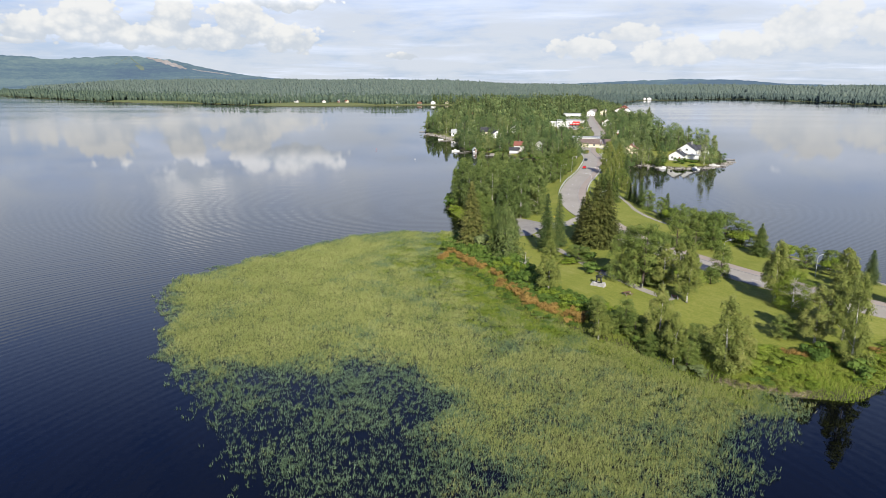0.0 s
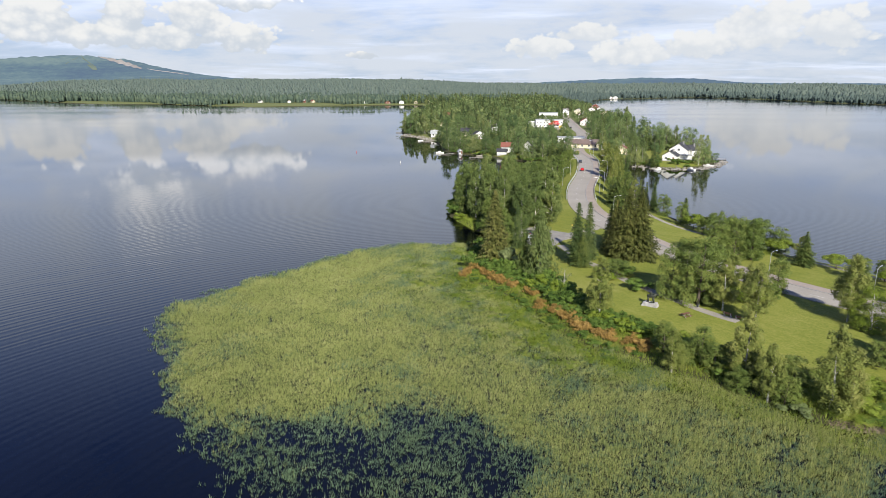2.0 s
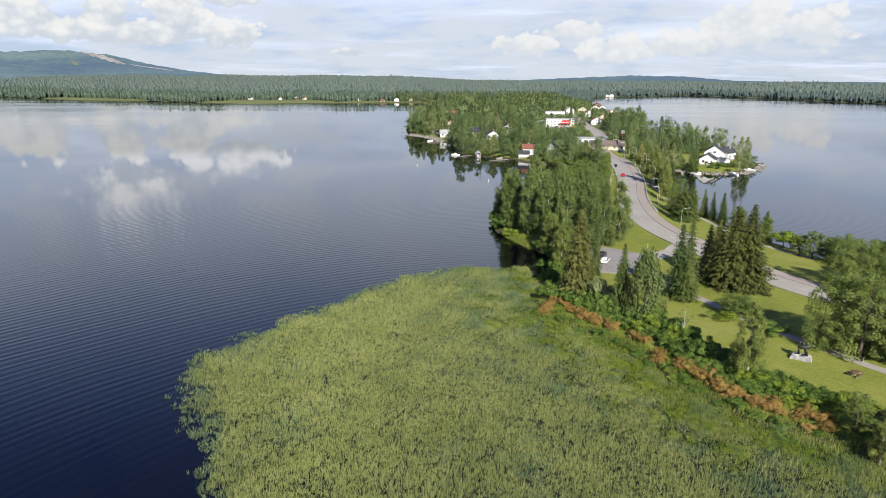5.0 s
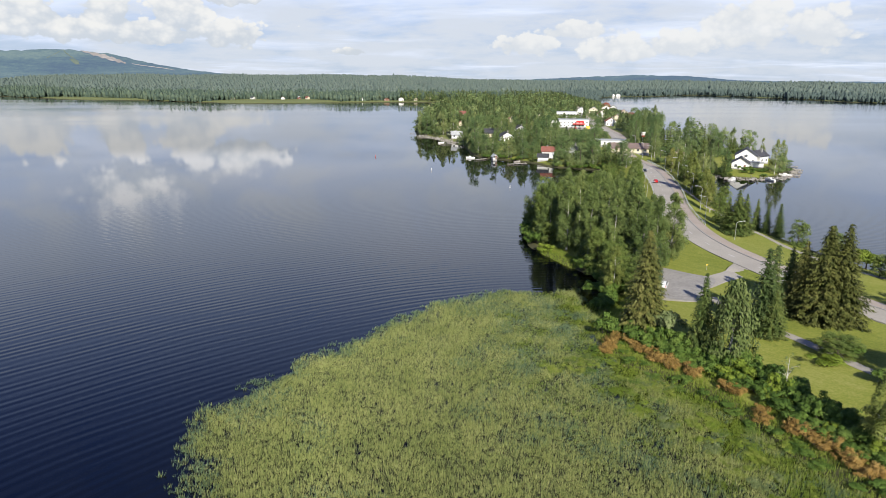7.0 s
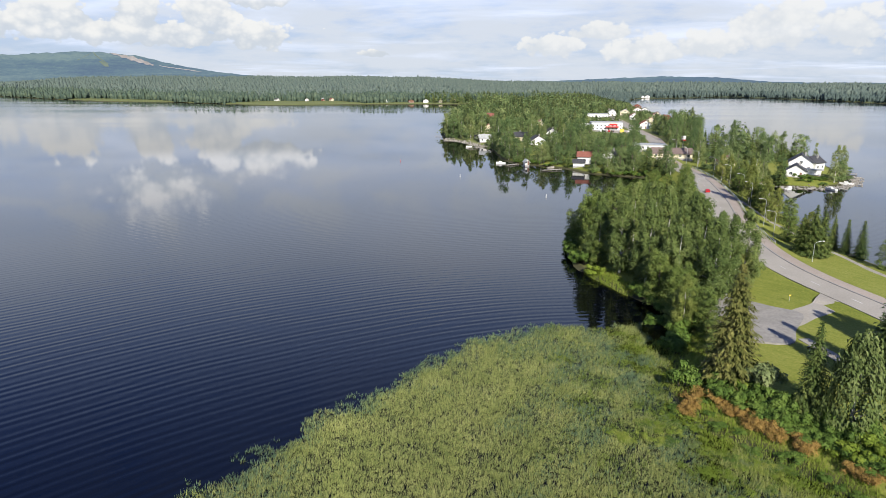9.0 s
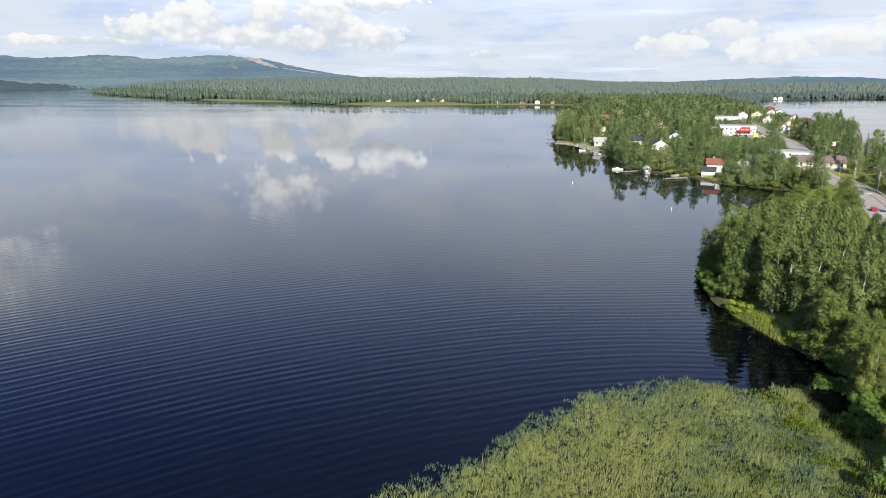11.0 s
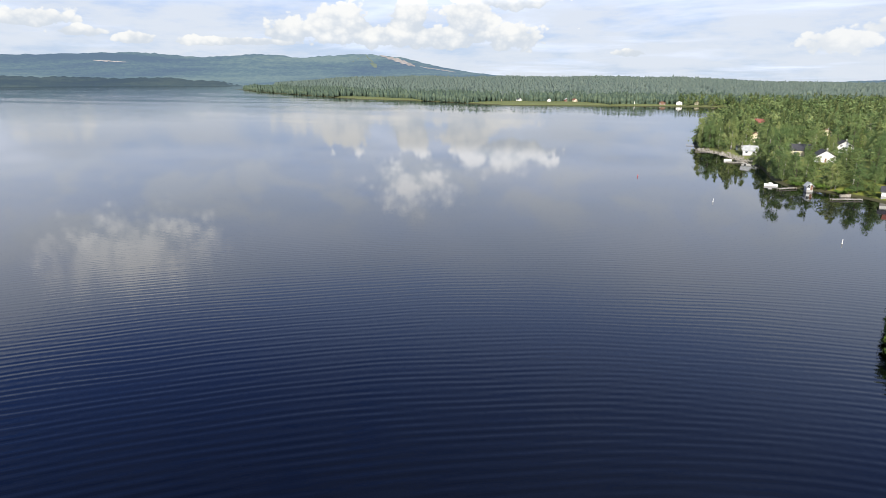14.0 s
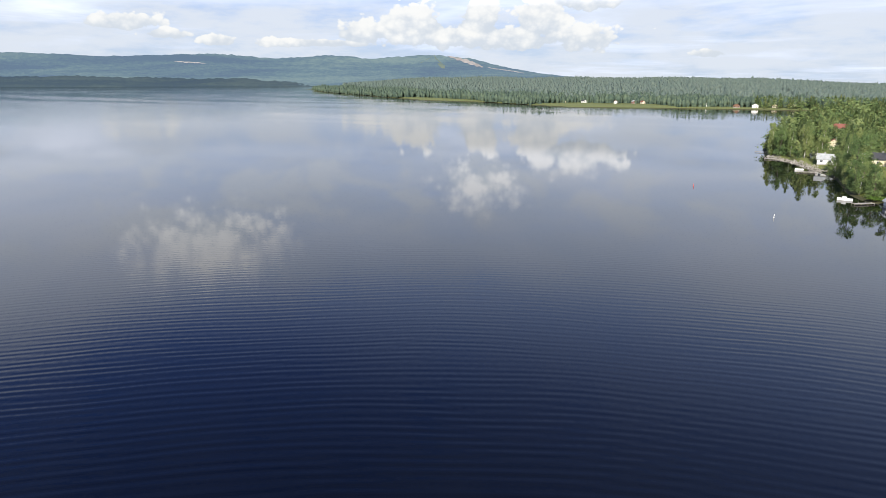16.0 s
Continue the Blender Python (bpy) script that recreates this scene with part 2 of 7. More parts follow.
TOWN_BIRCH_LEAF = leafy("town_birch_leaf", [(0.1, (0.067, 0.099, 0.038)), (0.5, (0.132, 0.168, 0.060)), (0.9, (0.224, 0.246, 0.095))], 0.14, 0.85)
TOWN_BROAD_LEAF = leafy("town_broad_leaf", [(0.1, (0.047, 0.081, 0.031)), (0.5, (0.095, 0.139, 0.049)), (0.9, (0.168, 0.207, 0.076))], 0.14, 0.85)
TOWN_NEEDLE = leafy("town_needle", [(0.1, (0.021, 0.037, 0.014)), (0.5, (0.057, 0.077, 0.027)), (0.9, (0.115, 0.128, 0.045))], 0.12, 0.75, joined=True)
# distance haze is put into these leaf colours: bluish, the far ones lightened too
HAZY_FOREST = leafy("hazy_far_forest", [(0.1, (0.082, 0.112, 0.1)), (0.5, (0.11, 0.142, 0.122)), (0.9, (0.145, 0.175, 0.138))], 0.3, 0.65, joined=True, grain=0.5)
HAZY_SHORE_FOREST = leafy("hazy_shore_forest", [(0.1, (0.038, 0.06, 0.048)), (0.5, (0.066, 0.094, 0.068)), (0.9, (0.112, 0.14, 0.086))], 0.2, 0.55, joined=True, grain=0.5)
HAZY_EAST_FOREST = leafy("hazy_eastern_forest", [(0.1, (0.05, 0.072, 0.068)), (0.5, (0.072, 0.1, 0.09)), (0.9, (0.1, 0.128, 0.105))], 0.25, 0.6, joined=True, grain=0.5)
BARK = surface("grey_bark", (0.041, 0.033, 0.025), (0.115, 0.09, 0.07), 6.0, 0.9, 0.03)
BIRCH_BARK = surface("birch_bark", (0.131, 0.123, 0.107), (0.59, 0.566, 0.525), 2.2, 0.75, 0.01, 0.9)
OLD_ASPHALT = surface("old_asphalt", (0.164, 0.154, 0.139), (0.238, 0.223, 0.203), 1.4, 0.9, 0.004, 0.25)
ASPHALT = surface("asphalt", (0.221, 0.201, 0.172), (0.295, 0.271, 0.234), 3.0, 0.9, 0.004, 0.12)
RED_ASPHALT = surface("reddish_asphalt", (0.23, 0.189, 0.156), (0.295, 0.25, 0.213), 3.0, 0.9, 0.004, 0.15)
GRAVEL = surface("gravel", (0.18, 0.164, 0.139), (0.295, 0.271, 0.238), 8.0, 0.95, 0.01, 0.3)
KERB = surface("granite_kerb", (0.18, 0.172, 0.164), (0.295, 0.287, 0.271), 9.0, 0.85, 0.005)
WORN_PAINT = surface("worn_road_paint", (0.279, 0.271, 0.254), (0.492, 0.484, 0.459), 2.0, 0.8, 0.001)
WHITE_PAINT = surface("white_paint", (0.508, 0.5, 0.476), (0.656, 0.648, 0.631), 1.4, 0.55, 0.002, own=True)
CREAM_PAINT = surface("cream_paint", (0.451, 0.394, 0.279), (0.574, 0.508, 0.377), 1.4, 0.6, 0.002, own=True)
YELLOW_PAINT = surface("yellow_paint", (0.492, 0.344, 0.049), (0.615, 0.451, 0.082), 1.4, 0.5, 0.002, own=True)
RED_PAINT = surface("red_paint", (0.312, 0.016, 0.016), (0.451, 0.033, 0.029), 1.4, 0.35, 0.002, own=True)
FALU_RED = surface("red_ochre_boards", (0.139, 0.041, 0.025), (0.213, 0.07, 0.045), 1.4, 0.75, 0.006, own=True)
BROWN_WALL = surface("brown_boards", (0.098, 0.049, 0.029), (0.164, 0.09, 0.057), 1.4, 0.7, 0.006, own=True)
DARK_ROOF = surface("dark_felt_roof", (0.025, 0.025, 0.028), (0.057, 0.057, 0.062), 1.2, 0.75, 0.01, own=True)
RED_ROOF = surface("red_tile_roof", (0.139, 0.049, 0.034), (0.221, 0.09, 0.064), 1.2, 0.7, 0.02, own=True)
BROWN_ROOF = surface("brown_sheet_roof", (0.107, 0.078, 0.066), (0.164, 0.123, 0.107), 0.8, 0.7, 0.01, own=True)
GREY_ROOF = surface("grey_sheet_roof", (0.23, 0.238, 0.238), (0.344, 0.353, 0.344), 0.8, 0.5, 0.01, own=True)
DOCK_WOOD = surface("weathered_wood", (0.164, 0.148, 0.123), (0.328, 0.303, 0.271), 2.5, 0.85, 0.01)
STRAW = surface("dead_straw", (0.131, 0.098, 0.066), (0.295, 0.238, 0.164), 2.5, 0.9, 0.01)
RUBBLE = surface("pale_shore_stone", (0.139, 0.127, 0.107), (0.279, 0.258, 0.226), 1.6, 0.9, 0.05)
BRONZE = surface("dark_bronze", (0.025, 0.029, 0.023), (0.066, 0.07, 0.053), 5.0, 0.5, 0.01, spec=0.5, metal=0.6)
GRANITE = surface("pale_granite", (0.221, 0.213, 0.205), (0.361, 0.348, 0.336), 6.0, 0.8, 0.006)
STEEL = surface("galvanised_steel", (0.344, 0.353, 0.361), (0.476, 0.484, 0.492), 4.0, 0.45, 0.001, spec=0.5, metal=0.5)
RUBBER = surface("black_rubber", (0.01, 0.01, 0.01), (0.025, 0.025, 0.025), 6.0, 0.85, 0.002)
CAR_WHITE = surface("white_car_paint", (0.574, 0.574, 0.574), (0.64, 0.64, 0.64), 2.0, 0.25, 0.0, spec=0.6)
CAR_RED = surface("red_car_paint", (0.369, 0.01, 0.012), (0.451, 0.016, 0.016), 2.0, 0.25, 0.0, spec=0.6)
CAR_DARK = surface("dark_car_paint", (0.016, 0.018, 0.023), (0.029, 0.031, 0.037), 2.0, 0.25, 0.0, spec=0.6)
LAMP_GLASS = surface("pale_lamp_glass", (0.492, 0.492, 0.476), (0.574, 0.574, 0.558), 3.0, 0.3, 0.0)
BUOY_RED = surface("red_buoy", (0.41, 0.049, 0.033), (0.508, 0.082, 0.057), 3.0, 0.5, 0.002)


def glass():
    m, n = material("window_glass", 0.08, 0.6)
    n.put(n.shader.inputs["Base Color"], n.mix(n.noise(place_of(n), 0.6), (0.015, 0.02, 0.024), (0.05, 0.06, 0.068)))
    return m


GLASS = glass()


def water_material():
    """Dark peaty lake: calm far out, ripples that spread in arcs over the near water."""
    m, n = material("lake_water", 0.02, 0.5)
    pos = place_of(n)
    xyz = n.add("ShaderNodeSeparateXYZ", Vector=pos)
    n.put(n.shader.inputs["Base Color"], n.mix(n.noise(pos, 0.02), (0.0005, 0.0007, 0.0016), (0.0009, 0.0012, 0.0026)))
    n.shader.inputs["IOR"].default_value = 1.333
    dx, dy = n.math("SUBTRACT", xyz.outputs[0], 10.0), n.math("SUBTRACT", xyz.outputs[1], 60.0)
    r = n.math("SQRT", n.math("ADD", n.math("MULTIPLY", dx, dx), n.math("MULTIPLY", dy, dy)))
    broad = n.noise(pos, 0.012, 2.0)
    calm = n.remap(broad, 0.3, 0.62, 0.4, 1.0)
    slopes = [0.0, 0.0]
    for length, warp, steep, seed in ((2.1, 4.5, 0.028, 0.0), (1.5, 7.0, 0.014, 40.0)):
        shift = n.math("MULTIPLY", n.math("SUBTRACT", n.noise(n.vector(xyz.outputs[0], xyz.outputs[1], seed), 0.014, 2.0), 0.5), warp * 2)
        wave = n.math("COSINE", n.math("MULTIPLY", n.math("ADD", r, shift), 2 * math.pi / length))
        fade = n.math("MULTIPLY", n.math("MULTIPLY", n.remap(r, 150.0, 330.0, steep, 0.0008), n.remap(r, 75.0, 140.0, 0.25, 1.0)), calm)
        wave = n.math("MULTIPLY", wave, fade)
        slopes = [n.math("ADD", old, n.math("MULTIPLY", wave, n.math("DIVIDE", d, r))) for old, d in zip(slopes, (dx, dy))]
    # small chop: stronger in streaks where the wind reaches the open lake
    streak = n.noise(n.vector(n.math("MULTIPLY", xyz.outputs[0], 0.0016), n.math("MULTIPLY", xyz.outputs[1], 0.011), 5.0), 1.0, 3.0)
    windy = n.math("MULTIPLY", n.remap(r, 450.0, 1400.0, 0.0, 0.34), n.remap(streak, 0.36, 0.62, 0.3, 1.0))
    ruffle = n.remap(r, 140.0, 380.0, 0.03, 0.007)
    for k in range(2):
        jitter = n.math("SUBTRACT", n.noise(n.vector(xyz.outputs[0], xyz.outputs[1], 11.0 + 7 * k), 1.1, 3.0), 0.5)
        # the open water's facets are all leaned south, so that they mirror higher sky
        open_water = n.math("MULTIPLY", n.math("ABSOLUTE", jitter) if k else jitter, windy)
        slopes[k] = n.math("ADD", slopes[k], n.math("ADD", n.math("MULTIPLY", jitter, ruffle), open_water))
    tilt = n.vector(n.math("MULTIPLY", slopes[0], -1.0), n.math("MULTIPLY", slopes[1], -1.0), 1.0)
    unit = n.add("ShaderNodeVectorMath", Vector=tilt)
    unit.operation = "NORMALIZE"
    n.put(n.shader.inputs["Normal"], unit.outputs[0])
    return m


def ground_material():
    """Mown lawn with drier patches, woodland floor in the far land, mud at the waterline."""
    m, n = material("grass_ground", 0.95, 0.1)
    pos = place_of(n)
    z = n.add("ShaderNodeSeparateXYZ", Vector=pos).outputs
    fine, broad = n.noise(pos, 2.2, 6.0, 0.7), n.noise(pos, 0.035, 3.0)
    # mowing tracks run along the park path
    across = n.math("ADD", n.math("MULTIPLY", z[0], 0.85), n.math("MULTIPLY", z[1], 0.53))
    along = n.math("SUBTRACT", n.math("MULTIPLY", z[1], 0.034), n.math("MULTIPLY", z[0], 0.021))
    mown = n.noise(n.vector(n.math("MULTIPLY", across, 0.8), along, 2.0), 1.0, 3.0)
    mid = n.math("ADD", n.math("MULTIPLY", n.noise(pos, 0.22, 4.0), 0.5), n.math("MULTIPLY", mown, 0.5))
    lawn = n.ramp(n.math("ADD", n.math("MULTIPLY", fine, 0.45), n.math("ADD", n.math("MULTIPLY", mid, 0.3), n.math("MULTIPLY", broad, 0.25))),
                  [(0.36, (0.096, 0.12, 0.019)), (0.5, (0.156, 0.172, 0.032)), (0.64, (0.232, 0.224, 0.068))])
    wood = n.mix(fine, (0.056, 0.076, 0.04), (0.088, 0.108, 0.056))
    meadow = n.mix(mid, (0.088, 0.104, 0.036), (0.152, 0.164, 0.068))
    grass = n.mix(n.remap(z[1], 380.0, 700.0), lawn, meadow)
    grass = n.mix(n.remap(z[1], 1520.0, 1700.0), grass, wood)
    mud = n.mix(fine, (0.028, 0.029, 0.016), (0.076, 0.072, 0.036))
    n.put(n.shader.inputs["Base Color"], n.mix(n.remap(n.math("ADD", z[2], n.math("MULTIPLY", mid, 0.4)), 0.55, 1.3), mud, grass))
    b = n.add("ShaderNodeBump", Strength=0.7, Distance=0.12, Height=fine)
    n.put(n.shader.inputs["Normal"], b.outputs[0])
    return m


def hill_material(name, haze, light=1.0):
    """Wooded hills far off, seen through kilometres of air that is put in as a blue glow, with bare ski runs."""
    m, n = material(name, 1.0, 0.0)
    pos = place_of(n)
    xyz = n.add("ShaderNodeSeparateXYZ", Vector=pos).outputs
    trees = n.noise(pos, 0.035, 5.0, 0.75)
    # broad bands along the contours put cloud shadow into the colour
    cloud_shade = n.noise(n.vector(n.math("MULTIPLY", xyz[0], 0.0016), n.math("MULTIPLY", xyz[1], 0.0005), n.math("MULTIPLY", xyz[2], 0.02)), 1.0, 4.0, 0.6, 0.6)
    green = n.ramp(n.math("ADD", n.math("MULTIPLY", trees, 0.35), n.math("MULTIPLY", cloud_shade, 0.65)), [(0.4, (0.004, 0.008, 0.009)), (0.5, (0.02 * light, 0.032 * light, 0.018 * light)), (0.6, (0.055 * light, 0.07 * light, 0.036 * light))])
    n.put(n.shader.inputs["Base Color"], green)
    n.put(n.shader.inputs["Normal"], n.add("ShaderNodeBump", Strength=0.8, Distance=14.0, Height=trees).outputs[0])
    # the haze in the air is added as blue emission of the slopes
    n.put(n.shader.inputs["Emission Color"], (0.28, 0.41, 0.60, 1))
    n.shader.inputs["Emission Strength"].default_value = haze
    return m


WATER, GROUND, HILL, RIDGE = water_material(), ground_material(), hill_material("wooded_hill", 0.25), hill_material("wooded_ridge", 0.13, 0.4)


# ---- mesh helpers ----
class Shape:
    """Collects faces of one mesh."""

    def __init__(self):
        self.v, self.f = [], []

    def add(self, verts, faces):
        k = len(self.v)
        self.v += [tuple(p) for p in verts]
        self.f += [tuple(k + i for i in face) for face in faces]
        return self

    def box(self, x0, x1, y0, y1, z0, z1, turn=None):
        p = [(x, y, z) for z in (z0, z1) for x, y in ((x0, y0), (x1, y0), (x1, y1), (x0, y1))]
        if turn is not None:
            p = [turn @ Vector(q) for q in p]
        return self.add(p, [(3, 2, 1, 0), (4, 5, 6, 7), (0, 1, 5, 4), (1, 2, 6, 5), (2, 3, 7, 6), (3, 0, 4, 7)])

    def tube(self, points, radii, sides=8):
        k = len(self.v)
        for n, (p, r) in enumerate(zip(points, radii)):
            p = Vector(p)
            d = Vector(points[min(n + 1, len(points) - 1)]) - Vector(points[max(n - 1, 0)])
            d = d.normalized() if d.length else Vector((0, 0, 1))
            side = d.cross(Vector((0.31, 0.95, 0.05))).normalized()
            other = d.cross(side)
            for i in range(sides):
                a = 2 * math.pi * i / sides
                self.v.append(tuple(p + (side * math.cos(a) + other * math.sin(a)) * r))
        for n in range(len(points) - 1):
            for i in range(sides):
                a, b = k + n * sides + i, k + n * sides + (i + 1) % sides
                self.f.append((a, b, b + sides, a + sides))
        last = k + (len(points) - 1) * sides
        self.f.append(tuple(last + i for i in range(sides)))
        self.f.append(tuple(k + sides - 1 - i for i in range(sides)))
        return self

    def mesh(self, name, smooth=False):
        me = bpy.data.meshes.new(name)
        me.from_pydata(self.v, [], self.f)
        if smooth:
            me.polygons.foreach_set("use_smooth", [True] * len(me.polygons))
        me.update()
        return me


def mesh_of(name, verts, faces):
    """A mesh from arrays: verts n x 3, faces m x 3 or m x 4."""
    me = bpy.data.meshes.new(name)
    verts, faces = np.asarray(verts, np.float32), np.asarray(faces, np.int32)
    k = faces.shape[1]
    me.vertices.add(len(verts))
    me.vertices.foreach_set("co", verts.ravel())
    me.loops.add(faces.size)
    me.loops.foreach_set("vertex_index", faces.ravel())
    me.polygons.add(len(faces))
    me.polygons.foreach_set("loop_start", np.arange(0, faces.size, k, dtype=np.int32))
    me.update(calc_edges=True)
    return me


def bevelled(me, width, segments=2):
    bm = bmesh.new()
    bm.from_mesh(me)
    bmesh.ops.bevel(bm, geom=list(bm.edges), offset=width, segments=segments, affect="EDGES", clamp_overlap=True)
    bm.to_mesh(me)
    bm.free()
    return me


def part(name, me, mat, parent=None, label=""):
    """One mesh object, under a thing or a part where one is given."""
    if isinstance(me, Shape):
        me = me.mesh(name)
    if not me.materials:
        me.materials.append(mat)
    ob = new(name, me)
    ob.parent = parent
    return tagged(ob, label)


def thing(name, m, label, category, group=""):
    ob = new(name)
    ob.matrix_basis = m
    return tagged(ob, label, category, group)


# ---- the lie of the land ----
WEST_SHORE = [(300, -200), (200, 0), (125, 70), (96, 91), (85, 98), (75, 99), (67, 94.3), (60, 94.6), (51, 98), (46, 101), (40, 109), (33, 117), (26, 125), (19, 131.5), (14.5, 141), (12, 150), (9.5, 160), (4.5, 167.5), (0.5, 174), (-0.5, 182), (3, 193),
              (9, 205), (13, 217), (10, 226), (7, 235), (4, 245), (1.6, 255), (3, 268), (7.5, 285), (20, 305), (36, 328), (55, 362), (72, 395), (76, 405),
              (63, 413), (48, 424), (41, 440), (30, 452), (18, 462), (12, 480), (12, 519), (7, 554), (-7, 598), (-16, 615), (-18, 664), (-15, 730)]
NORTH_WEST = [(20, 900), (60, 1100), (65, 1270), (47, 1300), (-28, 1298), (-158, 1282), (-298, 1240), (-517, 1390), (-661, 1419), (-991, 1694), (-1244, 1905),
              (-1464, 2141), (-2150, 3280), (-2420, 3080), (-2620, 2600), (-2950, 2350), (-4900, 2000)]
NORTH_EAST = [(4900, 500), (1500, 800), (1000, 1100), (878, 1308), (855, 1502), (805, 1664), (760, 1759), (589, 1657), (500, 1640), (446, 1560), (372, 1400), (338, 1240), (306, 1100), (274, 960)]
EAST_SHORE = [(252, 850), (224, 692), (202, 632), (180, 587), (165, 548), (167, 524), (180, 513), (196, 505), (203, 488), (197, 461), (187, 433), (177, 411), (166, 391), (145, 373), (132, 376), (120, 388), (111, 390), (104, 368),
              (98, 340), (90, 305), (85, 285), (83, 262), (83, 240), (86, 222), (91, 203), (97, 190), (102, 181), (109, 167), (113, 152), (122, 138), (160, 105), (270, 40), (390, -150)]


def curve(points, n=4):
    """A smooth line through the points."""
    p = np.array([points[0], *points, points[-1]], float)
    out = []
    for i in range(1, len(p) - 2):
        for s in np.arange(n) / n:
            a, b, c, d = p[i - 1 : i + 3]
            out.append(0.5 * (2 * b + (c - a) * s + (2 * a - 5 * b + 4 * c - d) * s**2 + (3 * b - a - 3 * c + d) * s**3))
    return np.array(out + [p[-2]])


LAND = np.concatenate([curve(WEST_SHORE), np.array(NORTH_WEST + [(-4900, 4900), (4900, 4900)] + NORTH_EAST, float), curve(EAST_SHORE)])


def depth_in(poly, x, y):
    """How far inside the outline the points lie (negative: outside)."""
    x, y = np.asarray(x, float), np.asarray(y, float)
    best, inside = np.full(x.shape, 1e18), np.zeros(x.shape, bool)
    for (ax, ay), (bx, by) in zip(poly, np.roll(poly, -1, 0)):
        ex, ey = bx - ax, by - ay
        s = np.clip(((x - ax) * ex + (y - ay) * ey) / max(ex * ex + ey * ey, 1e-9), 0, 1)
        best = np.minimum(best, (x - ax - s * ex) ** 2 + (y - ay - s * ey) ** 2)
        if ay != by:
            inside ^= ((ay > y) != (by > y)) & (x < ax + (y - ay) * ex / ey)
    return np.where(inside, 1, -1) * np.sqrt(best)


def line_gap(line, x, y):
    """The distance to a line, signed by side (positive to its left), and the part of the way along it."""
    x, y = np.asarray(x, float), np.asarray(y, float)
    best, side, along = np.full(x.shape, 1e18), np.ones(x.shape), np.zeros(x.shape)
    for i, ((ax, ay), (bx, by)) in enumerate(zip(line[:-1], line[1:])):
        ex, ey = bx - ax, by - ay
        s = np.clip(((x - ax) * ex + (y - ay) * ey) / (ex * ex + ey * ey), 0, 1)
        d = (x - ax - s * ex) ** 2 + (y - ay - s * ey) ** 2
        new_best = d < best
        best = np.where(new_best, d, best)
        side = np.where(new_best, np.sign(ex * (y - ay) - ey * (x - ax)), side)
        along = np.where(new_best, i + s, along)
    return side * np.sqrt(best), along / (len(line) - 1)


ROAD_LINE = curve([(190, 60), (130, 97), (107, 115), (92, 129), (78, 148), (69, 164), (57.5, 190), (53.5, 215), (51, 238), (53, 260), (60.5, 289), (72, 321),
                   (80, 347), (88, 377), (92, 400), (95, 425), (101, 452), (113, 492), (126, 530), (140, 580), (150, 640), (165, 720), (190, 850), (240, 1050)], 5)


def soft_noise(x, y, size, seed=0.0):
    """Cheap smooth unevenness, about -1 to 1."""
    a, b = x / size + seed, y / size - seed
    return 0.5 * np.sin(a * 1.9 + 1.3 * np.sin(b * 1.3)) + 0.3 * np.sin(b * 2.7 + a * 0.8 + 2) + 0.2 * np.sin(a * 4.3 - b * 3.9 + 1)


def road_height(y):
    return np.interp(y, [60, 160, 230, 290, 360, 420, 500, 1000], [3.0, 3.0, 3.4, 4.2, 4.8, 4.2, 3.6, 4.0])


def land_height(x, y):
    x, y = np.asarray(x, float), np.asarray(y, float)
    d = depth_in(LAND, x, y) + 0.7 * soft_noise(x, y, 5.0)
    z = np.where(d > 0, 2.6 * (1 - np.exp(-np.maximum(d, 0) / 7.0)) + 0.1 * soft_noise(x, y, 9.0) * np.clip(d / 6, 0, 1), np.maximum(d * 0.25, -5))
    off, _ = line_gap(ROAD_LINE, x, y)
    bank = road_height(y) - 0.12 - np.maximum(np.abs(off) - 7.0, 0) * 0.42
    z = np.where(d > -1, np.maximum(z, np.where(y < 1100, bank, -9)), z)
    inland = np.clip((y - 1350) / 1500, 0, 1)
    side = np.clip((x / np.maximum(y, 1) + 0.02) / 0.16, 0, 1)
    return z + np.where(d > 0, inland**1.2 * np.clip(d / 500, 0, 1) * (30 - 20 * side), 0)


def ground_at(x, y):
    return float(land_height(np.array([x]), np.array([y]))[0])


def spaced(*pieces):
    return np.unique(np.concatenate([np.linspace(a, b, n) for a, b, n in pieces]).round(3))


gx = spaced((-4900, -1500, 18), (-1500, -300, 30), (-300, -90, 22), (-90, 220, 105), (220, 400, 31), (400, 1400, 26), (1400, 4900, 18))
gy = spaced((-4900, -200, 20), (-200, 60, 14), (60, 470, 138), (470, 900, 56), (900, 1700, 50), (1700, 4900, 40))
mx, my = np.meshgrid(gx, gy)
mz = land_height(mx.ravel(), my.ravel())
idx = np.arange(mx.size).reshape(mx.shape)
quads = np.stack([idx[:-1, :-1], idx[:-1, 1:], idx[1:, 1:], idx[1:, :-1]], -1).reshape(-1, 4)
ground_mesh = mesh_of("ground", np.stack([mx.ravel(), my.ravel(), mz], -1), quads)
ground_mesh.polygons.foreach_set("use_smooth", [True] * len(ground_mesh.polygons))
tagged(part("ground", ground_mesh, GROUND), "mown green lawn and wooded land around the lake", "ground", kind="structure")

water_mesh = mesh_of("water", [(-4900, -4900, 0), (4900, -4900, 0), (4900, 4900, 0), (-4900, 4900, 0)], [(0, 1, 2, 3)])
tagged(part("water", water_mesh, WATER), "dark blue calm lake water with fine ripples", "water", kind="structure")

